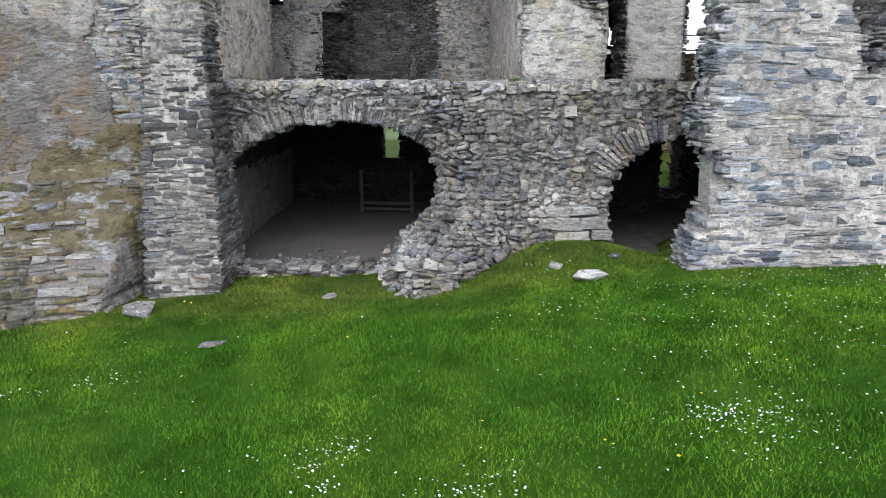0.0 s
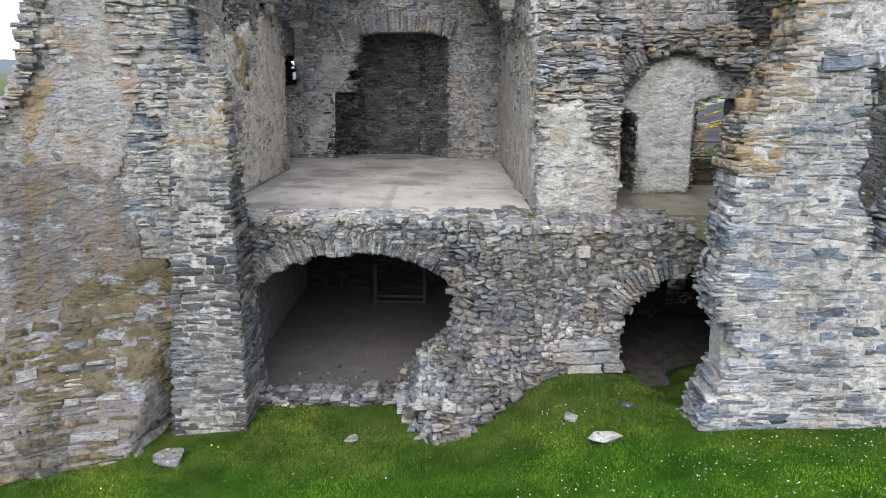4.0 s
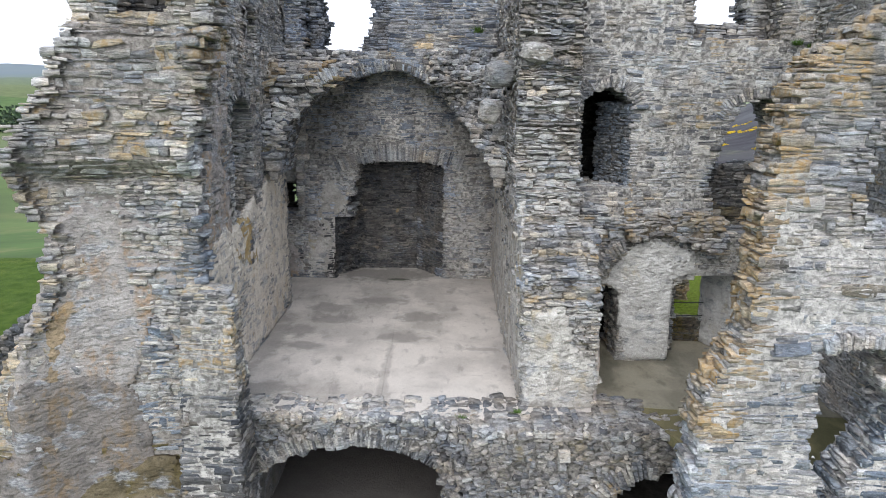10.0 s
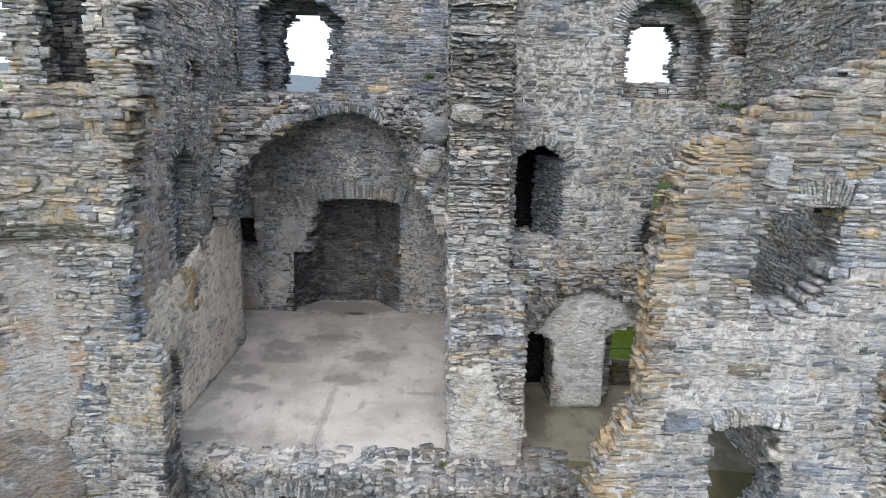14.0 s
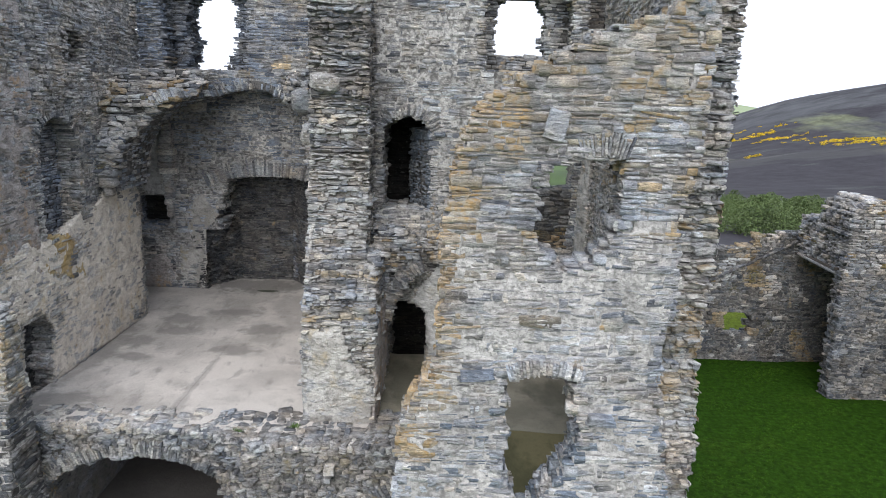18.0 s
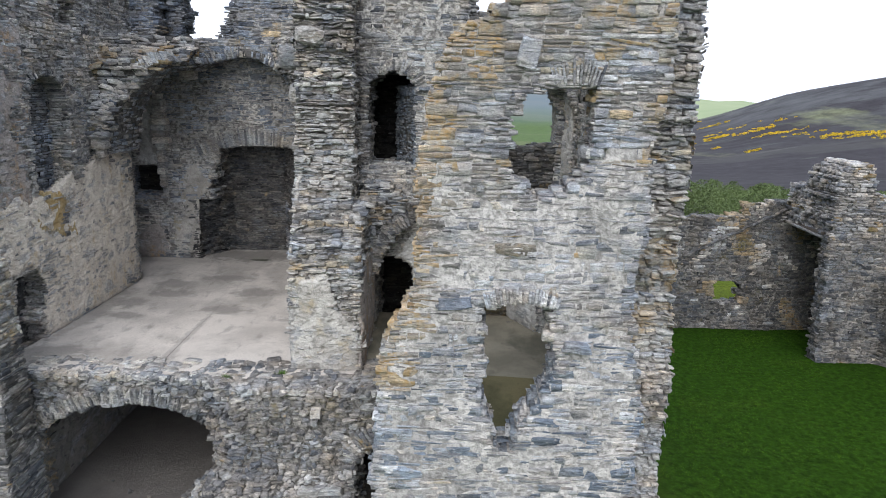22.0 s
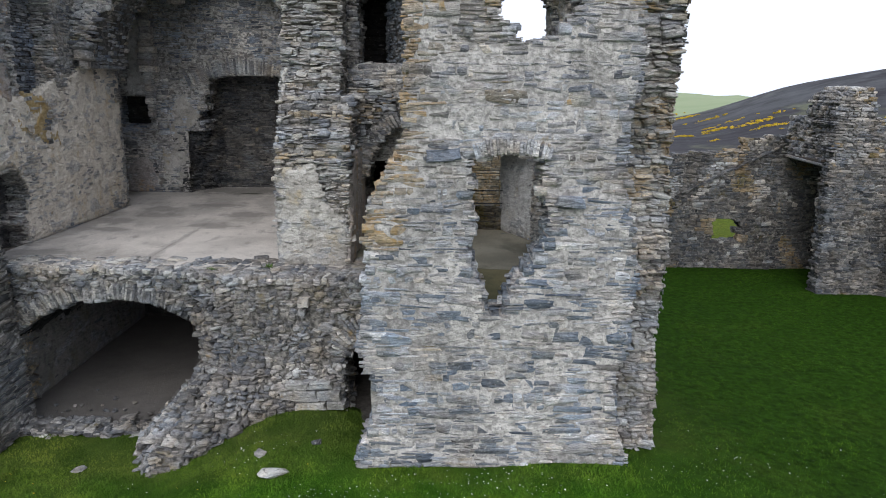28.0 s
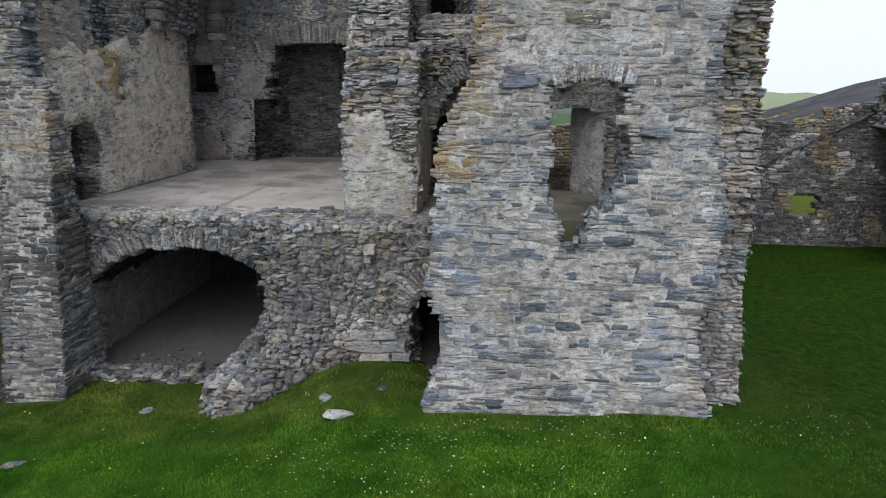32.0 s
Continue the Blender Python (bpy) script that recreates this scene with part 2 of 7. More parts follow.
# Soot of the fireplace; the same dark tones paint shade in other openings.
SLATE_SOOT_SHADE = slate("slate_soot_and_shade", [(0.075, 0.077, 0.085), (0.145, 0.146, 0.152), (0.04, 0.041, 0.046), (0.19, 0.189, 0.188)], 0.0, 0, 0.08)
SLATE_PINK = slate("slate_warm_rubble", [(0.45, 0.418, 0.385), (0.55, 0.518, 0.485), (0.28, 0.272, 0.268), (0.6, 0.568, 0.53)], 0.2, 0.03, 0.45)
RUBBLE = slate("field_rubble", [(0.2, 0.205, 0.22), (0.33, 0.31, 0.285), (0.14, 0.145, 0.16), (0.42, 0.395, 0.365), (0.25, 0.25, 0.255)], 0.12, 0.05, 0.18)
RUBBLE_MOSSY = slate("mossy_rubble", [(0.13, 0.115, 0.09), (0.19, 0.165, 0.13), (0.09, 0.083, 0.07), (0.24, 0.215, 0.175)], 0.45, 0.6, 0.1, (0.24, 0.155, 0.06))
RUBBLE_DARK = slate("dark_lichened_rubble", [(0.11, 0.115, 0.125), (0.19, 0.185, 0.18), (0.08, 0.085, 0.095), (0.27, 0.255, 0.24)], 0.08, 0.05, 0.25)
WHITE_STONE = slate("quartz_stone", [(0.48, 0.47, 0.45), (0.4, 0.4, 0.39)], 0.05, 0, 0.6)
LIME = mortar("lime_mortar", (0.5, 0.482, 0.455), (0.16, 0.154, 0.147))
LIME_DUN = mortar("dun_lime_mortar", (0.39, 0.36, 0.328), (0.19, 0.174, 0.158))
LIME_PALE = mortar("pale_lime_mortar", (0.575, 0.548, 0.522), (0.3, 0.287, 0.273))
LIME_WHITE = mortar("white_lime_mortar", (0.5, 0.48, 0.45), (0.2, 0.19, 0.178))
CORE = mortar("rubble_core", (0.16, 0.152, 0.142), (0.055, 0.055, 0.055))
CORE_BROWN = mortar("brown_earthy_core", (0.26, 0.22, 0.17), (0.11, 0.095, 0.075))
RENDER_MOSS = render_coat("mossy_brown_render", (0.16, 0.132, 0.085), (0.1, 0.082, 0.05), (0.05, 0.044, 0.032), (0.12, 0.095, 0.032))
CORE_GREY = mortar("grey_rubble_mortar", (0.3, 0.283, 0.262), (0.075, 0.072, 0.068))
# Near-black tones for deep interiors: their shade is put into the stone colour.
CORE_BLACK = mortar("shade_black_core", (0.05, 0.048, 0.046), (0.02, 0.02, 0.02))
SLATE_SHADE = slate("slate_shade_black", [(0.03, 0.03, 0.032), (0.05, 0.049, 0.047), (0.02, 0.02, 0.022), (0.065, 0.062, 0.058)], 0.0, 0, 0.02)
SLATE_BLUE = slate("slate_blue_wet", [(0.19, 0.22, 0.26), (0.27, 0.3, 0.34), (0.15, 0.175, 0.21), (0.34, 0.36, 0.38)], 0.0, 0, 0.4)
RUBBLE_BROWN = slate("brown_lichened_rubble", [(0.3, 0.23, 0.15), (0.38, 0.3, 0.2), (0.24, 0.2, 0.15), (0.42, 0.38, 0.32)], 0.6, 0.3, 0.2, (0.34, 0.2, 0.07))
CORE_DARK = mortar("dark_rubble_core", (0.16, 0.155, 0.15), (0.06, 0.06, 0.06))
RENDER_WARM = render_coat("warm_lime_render", (0.7, 0.64, 0.56), (0.6, 0.54, 0.465), (0.43, 0.385, 0.335), (0.52, 0.4, 0.24))
RENDER_PALE = render_coat("pale_lime_render", (0.53, 0.51, 0.475), (0.37, 0.35, 0.32), (0.2, 0.19, 0.178), (0.4, 0.32, 0.19))
RENDER_GREY = render_coat("grey_lime_render", (0.4, 0.362, 0.34), (0.3, 0.268, 0.25), (0.175, 0.158, 0.15), (0.38, 0.24, 0.11), 0.485)
RENDER_PINK = render_coat("weathered_pinkish_render", (0.37, 0.345, 0.328), (0.275, 0.255, 0.24), (0.16, 0.152, 0.148), (0.3, 0.18, 0.08), 0.485)
RENDER_RUST = render_coat("rusty_lime_render", (0.34, 0.26, 0.17), (0.26, 0.2, 0.13), (0.16, 0.13, 0.1), (0.36, 0.2, 0.06))
# Darker copy of the pinkish render: the wall's darkening downwards, put into colour.
RENDER_DUN = render_coat("darker_dun_render", (0.215, 0.193, 0.178), (0.16, 0.145, 0.134), (0.095, 0.088, 0.085), (0.21, 0.14, 0.07), 0.5)
RENDER_WHITE = render_coat("white_lime_render", (0.62, 0.61, 0.59), (0.5, 0.49, 0.47), (0.33, 0.32, 0.3), (0.45, 0.38, 0.24), 0.6)
RENDER_OCHRE = render_coat("ochre_stained_render", (0.46, 0.36, 0.2), (0.36, 0.26, 0.13), (0.2, 0.16, 0.1), (0.42, 0.26, 0.07))
# Lime render with the dimness of the undercroft put into its colour.
RENDER_DARK = render_coat("shaded_lime_render", (0.26, 0.245, 0.225), (0.2, 0.19, 0.175), (0.11, 0.11, 0.11), (0.18, 0.15, 0.1))


def screed(name, light, mid, wet, stains=()):
    """Worn screed. stains: damp patches and a darker fireplace floor, as (x, y, half width, half length, strength)."""
    m = Nodes(name, 0.75)
    col = m.mix(m.step(m.noise(0.6, 4.0, 0.55), 0.4, 0.58), mid, light)
    damp = m.step(m.noise(0.55, 4.0, 0.6, m.scaled(1.0, 0.6, 1.0)), 0.51, 0.6)
    col = m.mix(m.math("MULTIPLY", damp, 0.3 if stains else 0.65), col, wet)
    col = m.mix(m.math("MULTIPLY", m.step(m.noise(1.7, 5.0, 0.65, m.scaled(1.3, 0.6, 1.0)), 0.56, 0.66), 0.5), col, wet)
    col = m.mix(m.math("MULTIPLY", m.step(m.noise(7.0, 4.0, 0.6), 0.6, 0.7), 0.4), col, wet)
    if stains:
        split = m.tree.nodes.new("ShaderNodeSeparateXYZ")
        m.link(m.pos, split.inputs[0])
        ragged = m.math("MULTIPLY", m.math("SUBTRACT", m.noise(2.2, 5.0, 0.65), 0.5), 2.6)
        for sx, sy, rx, ry, strength in stains:
            dx = m.math("MULTIPLY", m.math("SUBTRACT", split.outputs["X"], sx), 1 / rx)
            dy = m.math("MULTIPLY", m.math("SUBTRACT", split.outputs["Y"], sy), 1 / ry)
            far = m.math("SQRT", m.math("ADD", m.math("MULTIPLY", dx, dx), m.math("MULTIPLY", dy, dy)))
            col = m.mix(m.math("MULTIPLY", m.step(m.math("ADD", far, ragged), 1.25, 0.7), strength), col, wet)
    col = m.mix(1.0, col, m.grey(m.noise(45.0, 4.0, 0.7), 0.8, 1.2), "MULTIPLY")
    m.bump(m.noise(14.0, 6.0, 0.65), 0.4, 0.02)
    return m.done(col)


def earth():
    m = Nodes("beaten_earth", 0.95)
    col = m.mix(m.noise(1.8, 8.0, 0.7), (0.075, 0.069, 0.065), (0.19, 0.175, 0.163))
    col = m.mix(m.step(m.noise(9.0, 6.0, 0.7), 0.58, 0.72), col, (0.14, 0.135, 0.135))
    m.bump(m.noise(9.0, 8.0, 0.75), 0.9, 0.06)
    return m.done(col)


def turf():
    m = Nodes("turf", 0.9)
    col = m.mix(m.noise(1.2, 7.0, 0.7), (0.03, 0.085, 0.007), (0.048, 0.125, 0.011))
    col = m.mix(m.step(m.noise(0.45, 5.0, 0.6), 0.55, 0.75), col, (0.065, 0.135, 0.015))
    col = m.mix(m.step(m.noise(60.0, 3.0), 0.45, 0.7), col, (0.03, 0.08, 0.007))
    m.bsdf.inputs["Specular IOR Level"].default_value = 0.05
    m.bump(m.noise(40.0, 6.0, 0.7), 1.0, 0.05)
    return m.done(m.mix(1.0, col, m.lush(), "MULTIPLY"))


def blade():
    m = Nodes("grass_blade", 0.7)
    col = m.ramp(m.island, [(0.0, (0.055, 0.145, 0.009)), (0.4, (0.075, 0.182, 0.013)), (0.75, (0.085, 0.195, 0.015)), (0.97, (0.088, 0.19, 0.018)), (1.0, (0.1, 0.165, 0.03))])
    col = m.mix(1.0, col, m.ramp(m.noise(0.5, 5.0, 0.65), [(0.3, (0.45, 0.58, 0.45)), (0.48, (0.9, 0.92, 0.9)), (0.66, (1.5, 1.32, 1.2))]), "MULTIPLY")
    m.bsdf.inputs["Specular IOR Level"].default_value = 0.08
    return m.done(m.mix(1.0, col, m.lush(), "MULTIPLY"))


def plain(name, color, rough=0.8, spread=0.25, scale=8.0, bump=0.3):
    m = Nodes(name, rough)
    m.bump(m.noise(scale * 4, 5.0), bump, 0.01)
    return m.done(m.mix(1.0, color, m.grey(m.noise(scale, 6.0, 0.7), 1 - spread, 1 + spread), "MULTIPLY"))


def leaves(name, tones):
    m = Nodes(name, 0.75)
    col = m.ramp(m.island, [(i / (len(tones) - 1), c) for i, c in enumerate(tones)])
    return m.done(m.mix(1.0, col, m.grey(m.noise(0.08, 3.0), 0.75, 1.25), "MULTIPLY"))


FLOOR = screed("pale_floor_screed", (0.56, 0.515, 0.47), (0.42, 0.385, 0.35), (0.2, 0.185, 0.17),
               [(-1.35, 20.05, 0.75, 0.5, 0.6), (-1.0, 21.9, 0.7, 0.5, 0.6), (-4.2, 19.3, 0.5, 0.35, 0.65), (-4.6, 20.6, 0.45, 0.5, 0.6), (-3.7, 21.6, 0.8, 0.4, 0.55), (-2.4, 23.7, 1.1, 0.4, 0.6),
                # The last entry darkens the fireplace floor.
                (-4.1, 22.9, 0.6, 0.5, 0.6), (-5.0, 16.2, 1.1, 0.6, 0.7), (0.9, 19.1, 0.5, 0.15, 0.5), (-5.3, 19.5, 0.35, 2.6, 0.55), (-1.7, 17.0, 0.12, 2.5, 0.4), (-2.4, 27.4, 2.2, 1.0, 0.75)])
FLOOR_DULL = screed("dull_floor_screed", (0.29, 0.265, 0.205), (0.2, 0.182, 0.138), (0.1, 0.095, 0.07))
EARTH, TURF, BLADE = earth(), turf(), blade()
MOSSY_EARTH = screed("mossy_brown_earth", (0.19, 0.165, 0.085), (0.13, 0.115, 0.06), (0.06, 0.065, 0.03))
# Shade of the small passage, put into the colour of its floor.
EARTH_DARK = plain("shade_black_earth", (0.06, 0.055, 0.05), 0.9, 0.5, 5.0, 0.8)
PETAL = plain("daisy_petal", (0.8, 0.8, 0.78), 0.6, 0.05)
YELLOW = plain("yellow_flower", (0.7, 0.5, 0.04), 0.6, 0.1)
TIMBER = plain("weathered_timber", (0.06, 0.05, 0.042), 0.85, 0.4, 14.0)
STEEL = plain("galvanised_steel", (0.3, 0.31, 0.32), 0.45, 0.15, 20.0, 0.1)
STEEL.node_tree.nodes["Principled BSDF"].inputs["Metallic"].default_value = 0.8
FOLIAGE = leaves("birch_foliage", [(0.06, 0.09, 0.03), (0.085, 0.125, 0.04), (0.11, 0.145, 0.055), (0.07, 0.1, 0.038)])
CONIFER = leaves("conifer_foliage", [(0.018, 0.035, 0.018), (0.03, 0.055, 0.026), (0.04, 0.06, 0.03)])
GORSE = leaves("gorse_flower", [(0.6, 0.42, 0.02), (0.72, 0.5, 0.025), (0.5, 0.36, 0.03), (0.12, 0.12, 0.03)])
WEED = leaves("wall_weed", [(0.05, 0.1, 0.02), (0.09, 0.15, 0.035)])


def moorland():
    """Heather on the right-hand hill, meadows elsewhere; haze is put into the colours, bluer and paler with distance.
    """
    m = Nodes("moor_and_meadow", 0.95)
    split = m.tree.nodes.new("ShaderNodeSeparateXYZ")
    m.link(m.pos, split.inputs[0])
    x, y = split.outputs["X"], split.outputs["Y"]
    heather = m.mix(m.noise(0.012, 8.0, 0.65), (0.012, 0.0105, 0.0145), (0.031, 0.0265, 0.031))
    heather = m.mix(m.step(m.noise(0.02, 6.0, 0.6, m.scaled(0.5, 0.25, 1)), 0.6, 0.68), heather, (0.1, 0.105, 0.06))
    heather = m.mix(m.step(m.noise(0.006, 5.0, 0.6), 0.6, 0.72), heather, (0.05, 0.044, 0.042))
    heather = m.mix(1.0, heather, m.grey(m.noise(0.09, 6.0, 0.75), 0.55, 1.5), "MULTIPLY")
    heather = m.mix(m.math("MULTIPLY", m.step(m.noise(0.035, 6.0, 0.7, m.scaled(0.4, 1.0, 1.0)), 0.6, 0.66), 0.6), heather, (0.075, 0.08, 0.07))
    heather = m.mix(m.math("MULTIPLY", m.step(m.noise(0.011, 5.0, 0.6, m.scaled(0.35, 1.0, 1.0)), 0.58, 0.64), 0.35), heather, (0.07, 0.068, 0.062))
    cell = m.tree.nodes.new("ShaderNodeTexVoronoi")
    cell.inputs["Scale"].default_value = 0.006
    m.link(m.pos, cell.inputs["Vector"])
    field = m.ramp(cell.outputs["Color"], [(0.0, (0.04, 0.08, 0.016)), (0.45, (0.06, 0.1, 0.022)), (0.7, (0.09, 0.11, 0.038)), (1.0, (0.055, 0.095, 0.024))])
    field = m.mix(1.0, field, m.grey(m.noise(0.08, 7.0, 0.7), 0.75, 1.2), "MULTIPLY")
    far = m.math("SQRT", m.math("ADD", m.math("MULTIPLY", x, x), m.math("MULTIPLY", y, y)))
    rushes = m.math("MULTIPLY", m.step(m.noise(0.035, 6.0, 0.65, m.scaled(1.0, 2.0, 1.0)), 0.48, 0.58), m.step(far, 120.0, 90.0))
    field = m.mix(rushes, field, m.mix(m.noise(0.4, 5.0, 0.7), (0.1, 0.095, 0.035), (0.17, 0.16, 0.06)))
    # Haze painted by distance: blue on far meadows, grey and pale on the heather.
    hazy_blue_hill = m.mix(m.noise(0.004, 6.0, 0.6), (0.085, 0.12, 0.15), (0.14, 0.16, 0.155))
    field = m.mix(m.step(far, 1700.0, 2500.0), field, hazy_blue_hill)
    slope = m.math("SUBTRACT", x, m.math("MULTIPLY", y, 0.20))
    hazy_heath = m.math("MULTIPLY", m.step(far, 560.0, 860.0), m.step(m.noise(0.02, 6.0, 0.7, m.scaled(0.35, 1.0, 1.0)), 0.42, 0.62))
    heather = m.mix(m.math("MULTIPLY", hazy_heath, 0.75), heather, (0.1, 0.104, 0.108))
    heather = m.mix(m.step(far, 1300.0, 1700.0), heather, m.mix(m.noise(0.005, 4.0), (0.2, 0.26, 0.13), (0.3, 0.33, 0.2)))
    return m.done(m.mix(m.step(m.math("ADD", slope, m.math("MULTIPLY", m.noise(0.03, 3.0), 20.0)), 5.0, 25.0), field, heather))


MOOR = moorland()


# ---- mesh helpers ----
def mesh_from(name, verts, faces, mats, slots=None, parent=None):
    me = bpy.data.meshes.new(name)
    me.from_pydata(np.asarray(verts).tolist(), [], [tuple(f) for f in np.asarray(faces).tolist()] if isinstance(faces, np.ndarray) else faces)
    for m in mats:
        me.materials.append(m)
    if slots is not None:
        me.polygons.foreach_set("material_index", np.asarray(slots, dtype=np.int32))
    ob = new(name, me)
    ob.parent = parent
    return ob


def part(name, bm, material, parent, label=""):
    me = bpy.data.meshes.new(name)
    bm.to_mesh(me)
    bm.free()
    me.materials.append(material)
    ob = new(name, me)
    ob.parent = parent
    return tagged(ob, label)


def in_polygon(us, zs, poly):
    inside = np.zeros(us.shape, dtype=bool)
    for (x1, y1), (x2, y2) in zip(poly, poly[1:] + poly[:1]):
        cross = (y1 > zs) != (y2 > zs)
        if y1 != y2:
            inside ^= cross & (us < (x2 - x1) * (zs - y1) / (y2 - y1) + x1)
    return inside


def arch(u0, u1, z0, spring, top, steps=9):
    """An arched opening as a polygon."""
    c, r = (u0 + u1) / 2, (u1 - u0) / 2
    head = [(c + r * math.cos(a), spring + (top - spring) * math.sin(a)) for a in (math.pi * i / steps for i in range(steps + 1))]
    return [(u0, z0), (u1, z0)] + head


def box(u0, u1, z0, z1):
    return [(u0, z0), (u1, z0), (u1, z1), (u0, z1)]


def wobble(u, z, scale, seed):
    return noise.noise(Vector((u * scale + seed * 7.3, z * scale, seed * 3.1)))


# A stone: an uneven eight-sided block whose outer edge is knocked off. Columns: along, up, out.
STONE_FACES = [tuple(range(16, 24))] + [(8 + k, 8 + (k + 1) % 8, 16 + (k + 1) % 8, 16 + k) for k in range(8)] + [(k, (k + 1) % 8, 8 + (k + 1) % 8, 8 + k) for k in range(8)]
STONE_LOOPS = [8] + [4] * 16


def stone_template(rng, size, blunt=1.0):
    """Split stones of the given sizes (n x 3: long, high, deep): n x 24 corners, the face at out = 0.5 of the depth."""
    n = len(size)
    l, h, d = size[:, 0:1], size[:, 1:2], size[:, 2:3]
    ring = np.array([(-0.5, -0.5), (0.0, -0.5), (0.5, -0.5), (0.5, 0.0), (0.5, 0.5), (0.0, 0.5), (-0.5, 0.5), (-0.5, 0.0)])
    u, v = np.tile(ring[:, 0], (n, 1)) * l, np.tile(ring[:, 1], (n, 1)) * h
    lean = rng.uniform(-0.5, 0.5, (n, 1)) * np.minimum(h, 0.3 * l)
    u = u + np.sign(u) * 0.0 + lean * v / h * np.sign(u) * blunt
    u = u + rng.uniform(-0.16, 0.16, (n, 8)) * np.minimum(h, 0.4 * l) * blunt
    v = v + rng.uniform(-0.09, 0.09, (n, 8)) * h
    cut = rng.uniform(0.0, 0.42, (n, 4)) ** 1.5 * blunt
    v[:, ::2] *= 1 - cut
    u[:, ::2] *= 1 - 0.5 * cut * np.minimum(1.0, h / l)
    u[:, [1, 5]] += rng.uniform(-0.28, 0.28, (n, 2)) * l
    out = np.zeros((n, 24, 3))
    out[:, 0:8, 0], out[:, 0:8, 1], out[:, 0:8, 2] = u, v, -0.5 * d
    out[:, 8:16, 0], out[:, 8:16, 1], out[:, 8:16, 2] = u, v, 0.5 * d - rng.uniform(0.008, 0.026, (n, 8))
    edge = rng.uniform(0.003, 0.016, (n, 8)) * blunt
    out[:, 16:24, 0] = u * np.clip(1 - 2 * edge / l, 0.6, 1)
    out[:, 16:24, 1] = v * np.clip(1 - 2 * edge / h, 0.6, 1)
    face = rng.normal(0, 0.008, (n, 1)) * 2 * u / l + rng.normal(0, 0.008, (n, 1)) * 2 * v / h
    out[:, 16:24, 2] = 0.5 * d + np.clip(face, -0.015, 0.015) - rng.uniform(0.0, 0.006, (n, 8))
    return out


UNIT_STONES = {}


def unit_stones(material):
    """Nine loose stone shapes that single stones of one material share."""
    if material.name not in UNIT_STONES:
        made = []
        typical = np.tile([[0.34, 0.09, 0.2]], (9, 1))
        for v in stone_template(np.random.default_rng(len(UNIT_STONES) + 5), typical) / typical[:, None, :]:
            me = bpy.data.meshes.new("stone")
            me.from_pydata(v.tolist(), [], STONE_FACES)
            me.materials.append(material)
            made.append(me)
        UNIT_STONES[material.name] = made
    return UNIT_STONES[material.name]




def lay(wall, stones, mats, rng, blunt, single, full, name="stone"):
    """Set stones on a wall. Each: centre, along, up, out, (length, height, depth), slot, near. The near ones are single objects."""
    singles = [s for s in stones if s[6]][:single]
    chosen = {id(s) for s in singles}
    for s in singles:
        me = unit_stones(mats[s[5]])[int(rng.integers(9))]
        ob = new(name, me)
        ob.parent = wall
        a, b, c = (Vector(s[i]) * s[4][i - 1] for i in (1, 2, 3))
        p = s[0]
        ob.matrix_basis = Matrix(((a.x, b.x, c.x, p[0]), (a.y, b.y, c.y, p[1]), (a.z, b.z, c.z, p[2]), (0, 0, 0, 1)))
    for whole in (True, False):
        rest = [s for s in stones if id(s) not in chosen and (full or len(s) > 7) == whole]
        if rest:
            lay_joined(wall, rest, mats, rng, blunt, whole)


def lay_joined(wall, rest, mats, rng, blunt, full):
    """Stones of one wall as one mesh; whole ones have their sides, the others only what shows."""
    n = len(rest)
    size = np.maximum(np.array([s[4] for s in rest]), 0.02)
    t = stone_template(rng, size, blunt)
    axes = np.array([(s[1], s[2], s[3]) for s in rest], dtype=float)
    v = np.einsum("nki,nij->nkj", t, axes) + np.array([s[0] for s in rest])[:, None, :]
    kept = STONE_FACES if full else STONE_FACES[:9]
    loops = np.concatenate([np.array(f) for f in kept])
    sizes = np.tile(STONE_LOOPS[:len(kept)], n)
    me = bpy.data.meshes.new("masonry")
    me.vertices.add(24 * n)
    me.vertices.foreach_set("co", v.reshape(-1))
    me.loops.add(len(loops) * n)
    me.loops.foreach_set("vertex_index", (loops[None] + 24 * np.arange(n)[:, None]).reshape(-1).astype(np.int32))
    me.polygons.add(len(sizes))
    me.polygons.foreach_set("loop_start", np.concatenate(([0], np.cumsum(sizes)[:-1])).astype(np.int32))
    me.polygons.foreach_set("material_index", np.repeat([s[5] for s in rest], len(kept)).astype(np.int32))
    me.update(calc_edges=True)
    me.validate()
    for m in mats:
        me.materials.append(m)
    ob = new("masonry", me)
    ob.parent = wall
    tagged(ob, kind="stuff")


